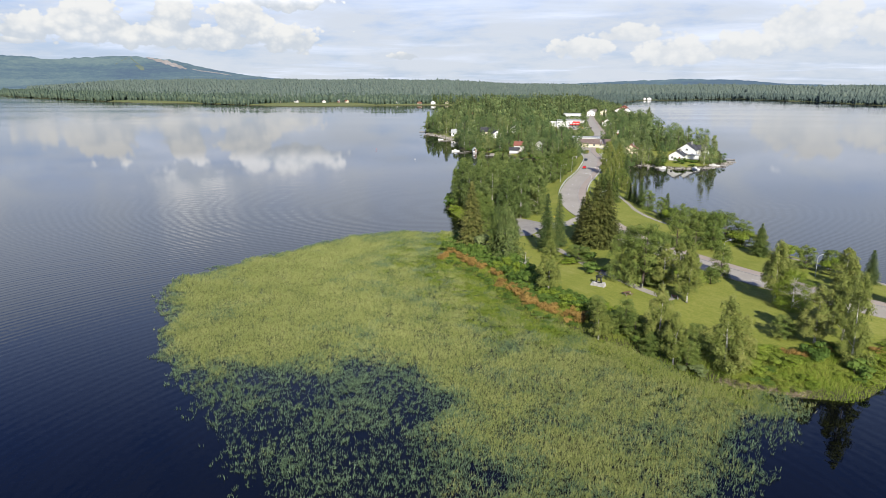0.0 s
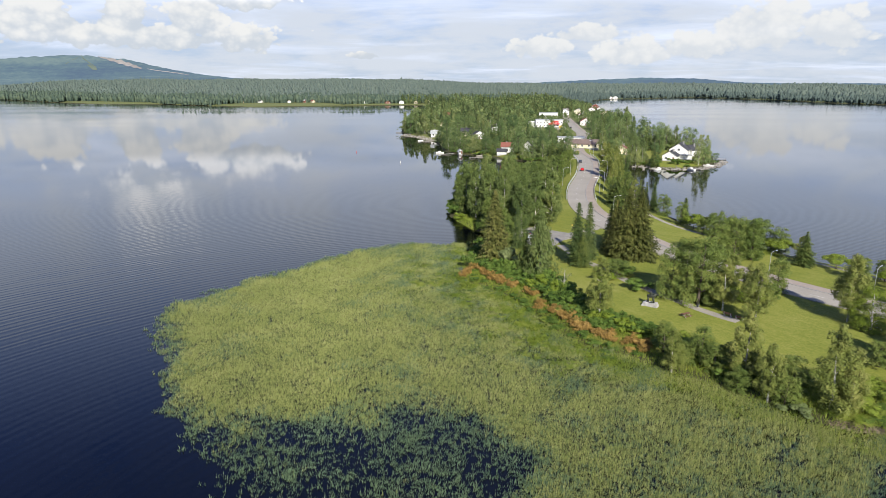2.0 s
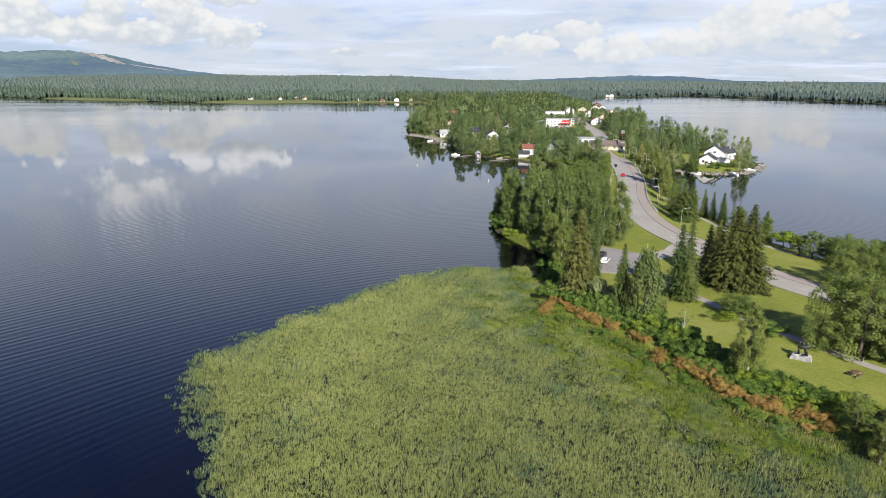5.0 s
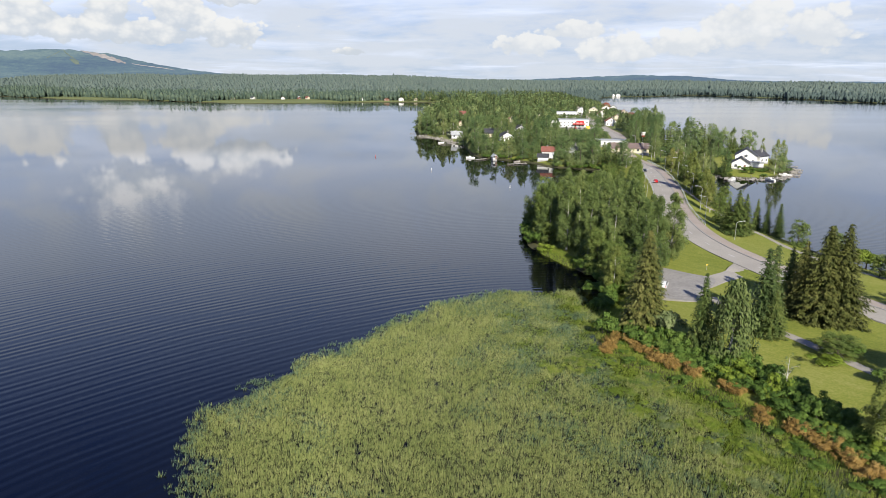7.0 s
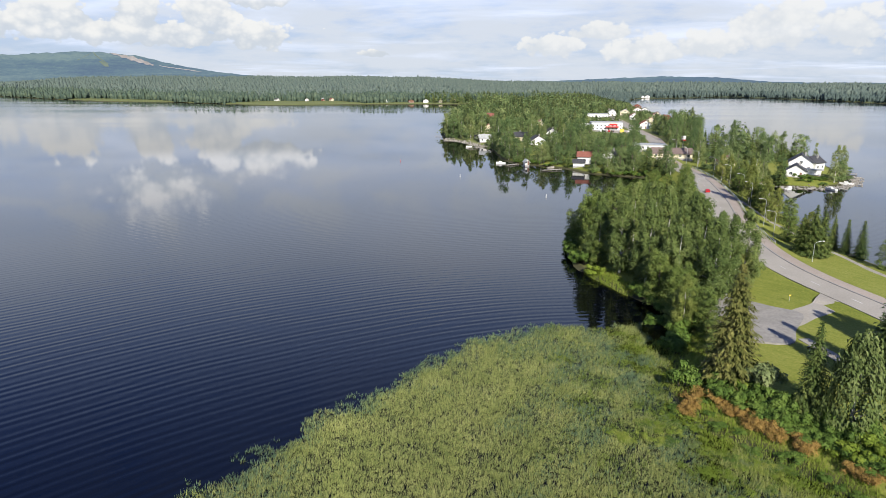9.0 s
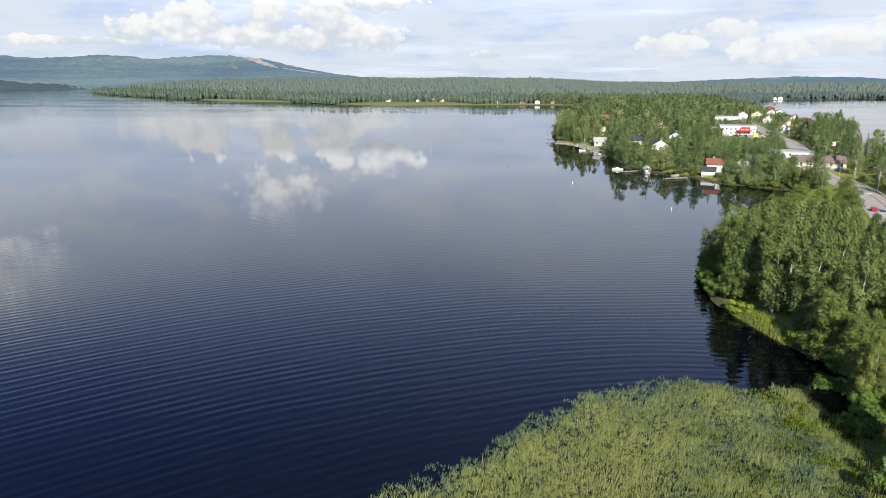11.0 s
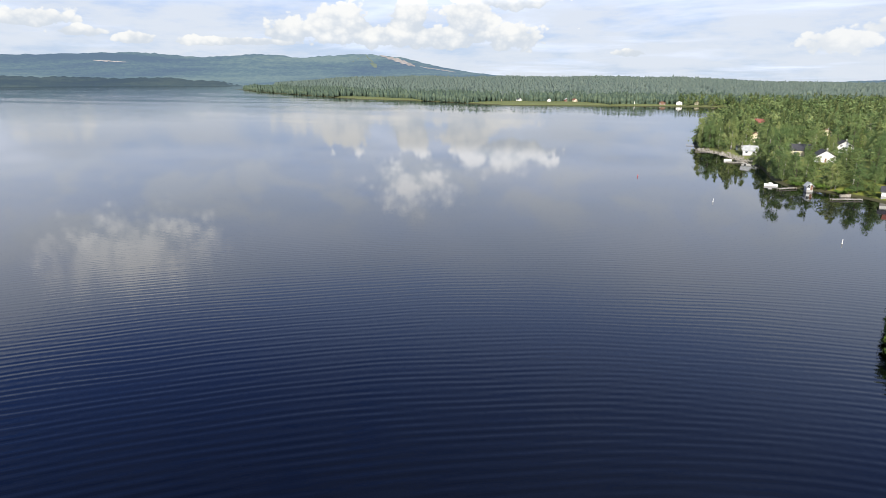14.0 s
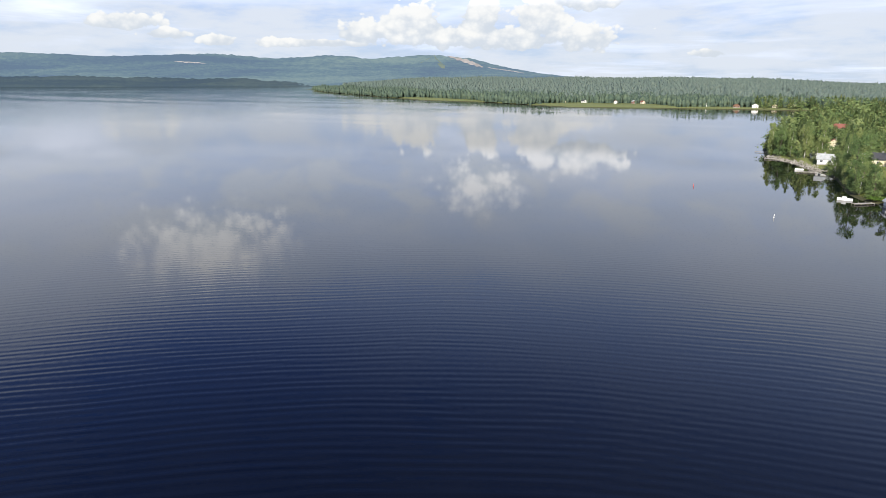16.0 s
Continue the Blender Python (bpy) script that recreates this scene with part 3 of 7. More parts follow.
# hills all round: bearing and height above the horizon of the skyline
SKYLINE = [(-180, 0.3), (-60, 0.2), (-38, -0.35), (-31, -0.36), (-27.5, -0.28), (-23.6, 0.03), (-19.4, 0.07), (-15, -0.12), (-10.4, -0.36), (-5, -0.4), (0, -0.3), (6, -0.2), (13.6, 0.04), (16.7, 0.39),
           (19.3, 0.85), (22.2, 1.52), (24.6, 1.74), (26.3, 1.74), (28.1, 1.6), (30.3, 1.42), (32, 1.62), (33.6, 1.7), (36, 1.5), (38.1, 1.42), (42.3, 1.72), (46.3, 1.58), (50.1, 1.4), (53.6, 1.55), (58, 1.6), (75, 0.9), (120, 0.3), (180, 0.3)]
az = np.arange(-180, 180, 0.3)
el = np.interp(az, *np.array(SKYLINE).T)
far = np.concatenate([np.linspace(3640, 4300, 22), [4420, 4600]])
rise = np.concatenate([np.linspace(0, 1, 22) ** 1.5, [0.97, 0.6]])
rng = np.random.default_rng(5)
A, D = np.meshgrid(np.radians(az), far)
X, Y = -np.sin(A) * D, np.cos(A) * D
top = 49 + 4300 * np.tan(np.radians(el))
Z = top[None] * rise[:, None] + 14 * soft_noise(X, Y, 230.0) * (rise * (1 - rise) * 4)[:, None] + rng.normal(0, 1.6, X.shape)
Z[0] = -4
idx = np.arange(X.size).reshape(X.shape)
nxt = np.roll(idx, -1, 1)
quads = np.stack([idx[:-1], idx[1:], nxt[1:], nxt[:-1]], -1).reshape(-1, 4)
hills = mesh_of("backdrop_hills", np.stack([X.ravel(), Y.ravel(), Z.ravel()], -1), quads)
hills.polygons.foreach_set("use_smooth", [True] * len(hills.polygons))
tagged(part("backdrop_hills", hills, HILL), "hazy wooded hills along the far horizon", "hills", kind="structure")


# a nearer wooded ridge along the western shore
ridge_az = np.arange(34.8, 70, 0.2)
ridge_top = np.interp(ridge_az, [34.8, 37, 41, 47, 52, 60, 70], [2, 26, 37, 43, 47, 45, 30]) + rng.normal(0, 1.6, len(ridge_az)) + 5 * soft_noise(ridge_az, ridge_az * 0, 1.7)
ridge_far, ridge_rise = np.array([3640, 3652, 3690, 3740, 3790, 3830, 3900]), np.array([-0.1, 0.25, 0.45, 0.72, 0.92, 1.0, 0.4])
A, D = np.meshgrid(np.radians(ridge_az), ridge_far)
Z = ridge_rise[:, None] * ridge_top[None] + rng.normal(0, 1.2, A.shape) * (ridge_rise > 0)[:, None]
idx = np.arange(A.size).reshape(A.shape)
quads = np.stack([idx[:-1, :-1], idx[1:, :-1], idx[1:, 1:], idx[:-1, 1:]], -1).reshape(-1, 4)
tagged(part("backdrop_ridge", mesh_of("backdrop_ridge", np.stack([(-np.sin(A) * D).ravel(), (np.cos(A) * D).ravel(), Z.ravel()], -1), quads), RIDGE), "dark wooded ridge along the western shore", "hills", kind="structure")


def hill_top(bearing, dist):
    """Height of the hills at a bearing (degrees) and distance."""
    k = np.interp(dist, far, rise)
    x, y = -math.sin(radians(bearing)) * dist, math.cos(radians(bearing)) * dist
    return float((49 + 4300 * math.tan(radians(float(np.interp(bearing, *np.array(SKYLINE).T))))) * k + 14 * soft_noise(x, y, 230.0) * k * (1 - k) * 4)


def hill_spot(bearing, elevation):
    """The point of the hillside seen at a bearing and height (degrees) from across the lake."""
    dist = np.linspace(3700, 4295, 120)
    seen = [math.degrees(math.atan2(hill_top(bearing, d) - 48, d)) for d in dist]
    d = float(dist[int(np.argmin(np.abs(np.array(seen) - elevation)))])
    return (-math.sin(radians(bearing)) * d, math.cos(radians(bearing)) * d, hill_top(bearing, d) + 7)


def hill_strip(name, label, mat, rows, ragged=0.35):
    """A bare strip on the hillside: rows of bearing, height and half height, in degrees."""
    pts = []
    rows = np.array(rows, float)
    for u in np.linspace(0, len(rows) - 1, 30):
        b0, e0, w0 = [np.interp(u, range(len(rows)), c) for c in rows.T]
        for s in (-1, 1):
            pts.append(hill_spot(b0 + 0.25 * w0 * math.sin(u * 7 + s), e0 + s * w0 * (1 + ragged * math.sin(u * 9 + 2 * s))))
    me = mesh_of(name, pts, [(2 * i, 2 * i + 2, 2 * i + 3, 2 * i + 1) for i in range(29)])
    tagged(part(name, me, mat), label, "slope", kind="structure")


def ski_run(rows):
    """A pale cut down through the trees: rows of bearing, height and half width, in degrees."""
    rows = np.array(rows, float)
    pts = []
    for u in np.linspace(0, len(rows) - 1, 20):
        b0, e0, w0 = [np.interp(u, range(len(rows)), c) for c in rows.T]
        pts += [hill_spot(b0 - w0, e0), hill_spot(b0 + w0, e0)]
    me = mesh_of("ski_slope", pts, [(2 * i, 2 * i + 2, 2 * i + 3, 2 * i + 1) for i in range(19)])
    tagged(part("ski_slope", me, RUN), "pale green ski slope on the far hill", "slope", kind="structure")


RUN = surface("pale_slope_grass", (0.075, 0.1, 0.07), (0.115, 0.14, 0.1), 0.02, 1.0, 0.5)
SAND = surface("bare_sand", (0.170, 0.157, 0.144), (0.306, 0.285, 0.270), 0.03, 1.0, 0.5)
ski_run([(25.0, 1.66, 0.02), (24.85, 1.4, 0.05), (24.5, 1.1, 0.05), (24.1, 0.8, 0.05)])
ski_run([(25.1, 1.6, 0.02), (25.6, 1.3, 0.04), (26.1, 1.05, 0.04)])
ski_run([(24.6, 1.0, 0.12), (24.3, 0.75, 0.2), (24.2, 0.6, 0.12)])
hill_strip("sand_slope", "bare sandy slope on the far hill", SAND, [(23.9, 1.6, 0.02), (23.2, 1.42, 0.09), (22.4, 1.2, 0.15), (21.6, 0.95, 0.13), (21.0, 0.75, 0.05)])
hill_strip("sand_slope", "bare sandy strip on the far hillside", SAND, [(20.6, 0.72, 0.015), (20.0, 0.6, 0.03), (19.2, 0.5, 0.025), (18.3, 0.38, 0.03), (17.6, 0.25, 0.01)])
hill_strip("sand_slope", "bare sandy strip on the far hillside", SAND, [(45.3, 1.0, 0.01), (44.6, 0.98, 0.04), (43.6, 0.93, 0.03), (43.0, 0.9, 0.01)])


# ---- road, paths, car park ----
def ribbon(line, left, right, lift, thick=0.0):
    """A strip along a line between two offsets (to its left), with a skirt where it has thickness."""
    line = np.asarray(line)
    d = np.gradient(line, axis=0)
    d /= np.linalg.norm(d, axis=1)[:, None]
    side = np.stack([-d[:, 1], d[:, 0]], -1)
    a, b = line + side * left, line + side * right
    z = lift(line) if callable(lift) else np.full(len(line), lift)
    rows = [np.c_[a, z], np.c_[b, z]]
    if thick:
        rows = [np.c_[a, z - thick]] + rows + [np.c_[b, z - thick]]
    k, n = len(rows), len(line)
    verts = np.stack(rows, 1).reshape(-1, 3)
    faces = [(i * k + j, i * k + j + 1, (i + 1) * k + j + 1, (i + 1) * k + j) for i in range(n - 1) for j in range(k - 1)]
    return Shape().add(verts, [f[::-1] for f in faces])


def on_road(line):
    return road_height(line[:, 1])


def resample(line, step):
    line = np.asarray(line)
    s = np.r_[0, np.cumsum(np.linalg.norm(np.diff(line, axis=0), axis=1))]
    at = np.arange(0, s[-1], step)
    return np.stack([np.interp(at, s, line[:, 0]), np.interp(at, s, line[:, 1])], -1)


way_line = resample(ROAD_LINE, 3.0)
road = tagged(part("road", ribbon(way_line, 5.4, -1.9, lambda p: on_road(p) + 0.02, 0.25), ASPHALT), "pale grey asphalt road curving along the causeway", "road", kind="structure")
tagged(part("pavement", ribbon(way_line, -2.2, -5.3, lambda p: on_road(p) + 0.12, 0.3), RED_ASPHALT), "reddish asphalt cycle path beside the road", "pavement", kind="structure")
tagged(part("kerb", ribbon(way_line, -1.9, -2.2, lambda p: on_road(p) + 0.14, 0.3), KERB), "low granite kerb between road and path", "kerb", kind="structure")
marks = Shape()
for i in range(0, len(way_line) - 1, 4):
    seg = way_line[i : i + 2]
    piece = ribbon(seg, 1.85, 1.65, lambda p: on_road(p) + 0.03)
    marks.add(piece.v, piece.f)
part("lane_marking", marks, WORN_PAINT, road, "worn white lane marking")


def path_on_land(points, half, name, label, mat):
    line = resample(curve(points, 5), 1.5)
    lift = lambda p: land_height(p[:, 0], p[:, 1]) + 0.05
    return tagged(part(name, ribbon(line, half, -half, lift, 0.15), mat), label, "path", kind="structure")


path_on_land([(30, 199), (31.5, 184), (35, 174), (39, 160), (43, 151), (48, 140.5), (51.6, 135.2)], 1.1, "park_path", "narrow pale gravel path through the lawn", GRAVEL)
path_on_land([(80, 330), (78, 300), (75, 271), (74, 254), (73, 239), (75, 222), (83, 203), (91, 185), (99, 168), (110, 148)], 0.8, "shore_path", "narrow gravel path above the shore", GRAVEL)
path_on_land([(51, 222), (44, 215), (37, 211), (31, 207), (26, 206)], 2.6, "car_park_entry", "short asphalt drive into the car park", ASPHALT)
lot = [(17, 200), (26, 196.5), (31, 203), (37, 211), (33, 216), (27, 222), (22, 219), (18, 210)]
lot_line = curve(lot + lot[:1], 4)
lot_z = float(land_height(lot_line[:, 0], lot_line[:, 1]).max()) + 0.06
bm_lot = Shape().add([(x, y, lot_z) for x, y in lot_line[:-1]] + [(x, y, lot_z - 0.6) for x, y in lot_line[:-1]],
                     [tuple(range(len(lot_line) - 1))] + [(i, i + len(lot_line) - 1, (i + 1) % (len(lot_line) - 1) + len(lot_line) - 1, (i + 1) % (len(lot_line) - 1)) for i in range(len(lot_line) - 1)])
tagged(part("car_park", bm_lot, OLD_ASPHALT), "small worn grey asphalt car park", "car park", kind="structure")


# ---- plants ----
def cards(rng, centre, normal, length, width, hang=None):
    """Leaf cards as small triangles: arrays of verts and faces. hang: axis along which they lie, else at random in their plane."""
    n = len(centre)
    normal = normal / np.maximum(np.linalg.norm(normal, axis=1)[:, None], 1e-6)
    along = rng.normal(size=(n, 3)) if hang is None else hang
    along = along - (along * normal).sum(1)[:, None] * normal
    along /= np.maximum(np.linalg.norm(along, axis=1)[:, None], 1e-6)
    across = np.cross(normal, along)
    a, b = along * length[:, None] / 2, across * width[:, None] / 2
    v = np.stack([centre + a, centre + b * 1.15 - 0.8 * a, centre - b * 1.15 - 0.8 * a], 1).reshape(-1, 3)
    return v, np.arange(3 * n).reshape(-1, 3)


def crown_cards(rng, lumps, n, size, flat=0.8, stray=0.22):
    """Cards over the outside of a heap of leaf clumps: rows of x, y, z, rx, rz."""
    lumps = np.asarray(lumps)
    weight = lumps[:, 3] * (lumps[:, 3] + lumps[:, 4])
    pick = rng.choice(len(lumps), n, p=weight / weight.sum())
    d = rng.normal(size=(n, 3))
    d /= np.linalg.norm(d, axis=1)[:, None]
    d[:, 2] = np.where(d[:, 2] < -0.55, -d[:, 2], d[:, 2])
    r = rng.uniform(0.5, 1.0, n) + stray * rng.random(n) ** 3
    c = lumps[pick]
    centre = c[:, :3] + d * r[:, None] * np.stack([c[:, 3], c[:, 3], c[:, 4]], -1)
    length = size * rng.uniform(0.6, 1.4, n)
    return cards(rng, centre, d + flat * rng.normal(size=(n, 3)) * 0.26 + (0, 0, 0.2), length, length * rng.uniform(0.5, 0.85, n))


def trunk_shape(rng, height, foot, bend=0.03, limbs=(), sides=8):
    z = np.linspace(0, 1, 7)
    sway = bend * height * np.cumsum(rng.normal(size=(7, 2)), 0) * z[:, None] * 0.5
    pts = [(sway[i, 0], sway[i, 1], z[i] * height - (0.35 if i == 0 else 0)) for i in range(7)]
    radii = [foot * (1.35 if i == 0 else 1 - 0.9 * z[i]) for i in range(7)]
    s = Shape().tube(pts, radii, sides)
    for x, y, zz in limbs:
        k = np.clip(zz / height - 0.12, 0.1, 0.92)
        root = Vector((np.interp(k, z, sway[:, 0]), np.interp(k, z, sway[:, 1]), k * height))
        tip = Vector((x, y, zz))
        mid = root.lerp(tip, 0.55) + Vector((0, 0, 0.12 * (tip - root).length))
        r = foot * (1 - 0.9 * k) * 0.5
        s.tube([root, mid, tip], [r, r * 0.6, r * 0.2], 5)
    return s


def birch_parts(seed, n=13500, size=0.24, droop=0.0, base=0.1, lean=1.0, count=85, puff=1.0):
    """A birch 14 m high and about 7 m across."""
    rng, h, w = np.random.default_rng(seed), 14.0, 3.5 * lean
    lumps, limbs = [], []
    for i in range(count):
        u = rng.uniform(base, 0.97)
        top = (u - base) / (1 - base)
        reach = w * min(1.0, 1.15 * (1 - top) ** 0.62) * (0.72 + 0.28 * min(1, top * 5))
        a, r = rng.uniform(0, 2 * math.pi), reach * rng.uniform(0.25, 0.88)
        rad = rng.uniform(0.55, 1.05) * (1.2 - 0.6 * top) * puff
        lumps.append((r * math.cos(a), r * math.sin(a), u * h - droop * r * 0.6, rad, rad * (1.2 + droop)))
        if i % 4 == 0 and r > 0.8:
            limbs.append(lumps[-1][:3])
    lumps.append((0, 0, h * 0.95, 0.55, 1.0))
    crown = mesh_of("crown", *crown_cards(rng, lumps, n, size))
    return trunk_shape(rng, h * 0.8, 0.2, 0.02, limbs[::2]).mesh("trunk", True), crown


def weeping_parts(seed):
    """A weeping birch 15 m high: long curtains of twigs."""
    rng, h = np.random.default_rng(seed), 15.0
    v, f, k, limbs = [], [], 0, []
    for i in range(230):
        u = rng.uniform(0.22, 0.97)
        reach = 4.2 * min(1, 1.25 * (1 - u) ** 0.6 + 0.05)
        a, r = rng.uniform(0, 2 * math.pi), reach * rng.uniform(0.45, 1.0)
        n, drop = 22, rng.uniform(2.0, 4.2)
        t = rng.uniform(0, 1, n)
        c = np.stack([r * math.cos(a) + rng.normal(0, 0.28, n), r * math.sin(a) + rng.normal(0, 0.28, n), np.maximum(u * h - t * drop, 0.6)], -1)
        nn = np.stack([np.full(n, math.cos(a)), np.full(n, math.sin(a)), np.full(n, 0.35)], -1) + 0.4 * rng.normal(size=(n, 3))
        cv, cf = cards(rng, c, nn, rng.uniform(0.5, 0.95, n), rng.uniform(0.16, 0.3, n), np.tile((0.1, 0.1, -1.0), (n, 1)) + 0.2 * rng.normal(size=(n, 3)))
        v.append(cv), f.append(cf + k)
        k += len(cv)
        if i % 12 == 0:
            limbs.append((r * math.cos(a) * 0.8, r * math.sin(a) * 0.8, u * h))
    return trunk_shape(rng, h * 0.93, 0.24, 0.02, limbs).mesh("trunk", True), mesh_of("crown", np.concatenate(v), np.concatenate(f))


def broadleaf_parts(seed, n=16000, size=0.25, count=120, h=12.0, w=5.2, base=0.14, puff=1.0):
    """A broad round-headed tree 12 m high."""
    rng = np.random.default_rng(seed)
    lumps, limbs = [], []
    for i in range(count):
        u = rng.uniform(base, 0.95)
        top = (u - base) / (1 - base)
        reach = w * math.sqrt(max(0.05, 1 - (2 * top - 0.75) ** 2 / 1.7))
        a, r = rng.uniform(0, 2 * math.pi), reach * math.sqrt(rng.uniform(0.05, 0.8))
        rad = rng.uniform(0.7, 1.3) * puff
        lumps.append((r * math.cos(a), r * math.sin(a), u * h, rad, rad * 0.85))
        if i % 5 == 0:
            limbs.append(lumps[-1][:3])
    if base < 0.05:
        # a skirt of leaves that hides the foot
        for _ in range(16):
            a, r = rng.uniform(0, 2 * math.pi), w * rng.uniform(0.45, 0.85)
            lumps.append((r * math.cos(a), r * math.sin(a), h * rng.uniform(0.04, 0.22), puff * rng.uniform(0.8, 1.2), puff * rng.uniform(0.8, 1.1)))
    return trunk_shape(rng, h * 0.85, 0.26, 0.02, limbs).mesh("trunk", True), mesh_of("crown", *crown_cards(rng, lumps, n, size))


def willow_parts(seed):
    """A low crown like an umbrella, 5 m high, on a forked trunk."""
    rng = np.random.default_rng(seed)
    lumps, limbs = [], []
    for i in range(34):
        a, r = rng.uniform(0, 2 * math.pi), 3.6 * math.sqrt(rng.uniform(0, 1))
        lumps.append((r * math.cos(a), r * math.sin(a), 4.0 - 0.10 * r * r + rng.uniform(-0.3, 0.3), rng.uniform(0.8, 1.3), rng.uniform(0.55, 0.85)))
        if i % 4 == 0:
            limbs.append(lumps[-1][:3])
    return trunk_shape(rng, 3.4, 0.2, 0.04, limbs).mesh("trunk", True), mesh_of("crown", *crown_cards(rng, lumps, 5200, 0.28))


def spruce_parts(seed, w=4.0, levels=38, full=1.0, gap=0.0):
    """A spruce 16 m high: whorls of drooping boughs, ragged at the rim."""
    rng, h = np.random.default_rng(seed), 16.0
    centre, normal, length, width, hang = [], [], [], [], []
    for k in range(levels):
        u = (k + rng.uniform(0, 0.7)) / levels
        z = h * (0.05 + 0.94 * u)
        reach = w * (1 - u) ** 0.78 * rng.uniform(0.82, 1.1) + 0.12
        boughs = int((13 - 7 * u) * full)
        start = rng.uniform(0, 6.28)
        for b in range(boughs):
            if rng.random() < gap:
                continue
            a = start + 2 * math.pi * b / boughs + rng.normal(0, 0.16)
            reach_b = reach * rng.uniform(0.72, 1.12)
            out = np.array((math.cos(a), math.sin(a), 0))
            across = np.array((-out[1], out[0], 0))
            for s in np.linspace(0.25, 1.0, max(3, int(2 + reach_b * 2.6))):
                droop = -0.34 * reach_b * s + 0.12 * reach_b * s * s
                size = (0.36 + 0.24 * reach_b * (1.15 - s)) * rng.uniform(0.75, 1.2)
                for lean in (-1, 1):
                    # paired sprays along the bough, drooping at the rim
                    centre.append(out * reach_b * s + across * lean * size * 0.3 + (rng.normal(0, 0.1), rng.normal(0, 0.1), z + droop + rng.normal(0, 0.08)))
                    normal.append(np.array((out[0] * 0.5, out[1] * 0.5, 1.0)) + across * lean * 0.35 + rng.normal(0, 0.25, 3))
                    length.append(size * 1.2), width.append(size * 0.5)
                    hang.append(out + across * lean * 0.7 + (rng.normal(0, 0.25), rng.normal(0, 0.25), -0.15))
    c = cards(rng, np.array(centre), np.array(normal), np.array(length), np.array(width), np.array(hang))
    return trunk_shape(rng, h * 0.96, 0.24, 0.004).mesh("trunk", True), mesh_of("crown", *c)


def bush_parts(seed, n=1600, size=0.23, flat=0.8):
    """A bush about 3 m across and 2.4 m high, on a fan of stems."""
    rng = np.random.default_rng(seed)
    lumps = [(rng.normal(0, 0.7), rng.normal(0, 0.7), rng.uniform(0.5, 1.7), rng.uniform(0.45, 0.8), rng.uniform(0.45, 0.7) * flat) for _ in range(13)]
    stems = Shape()
    for x, y, z, *_ in lumps[:7]:
        stems.tube([(x * 0.15, y * 0.15, -0.3), (x * 0.5, y * 0.5, z * 0.5), (x, y, z)], [0.06, 0.045, 0.015], 5)
    return stems.mesh("stem", True), mesh_of("crown", *crown_cards(rng, lumps, n, size))


def bare_parts(seed):
    """A young, nearly bare tree 6 m high."""
    rng = np.random.default_rng(seed)
    limbs = [(rng.normal(0, 0.8), rng.normal(0, 0.8), rng.uniform(2.2, 5.8)) for _ in range(16)]
    crown = crown_cards(rng, [(x, y, z, 0.3, 0.35) for x, y, z in limbs], 150, 0.24)
    return trunk_shape(rng, 5.8, 0.1, 0.02, limbs).mesh("trunk", True), mesh_of("crown", *crown)


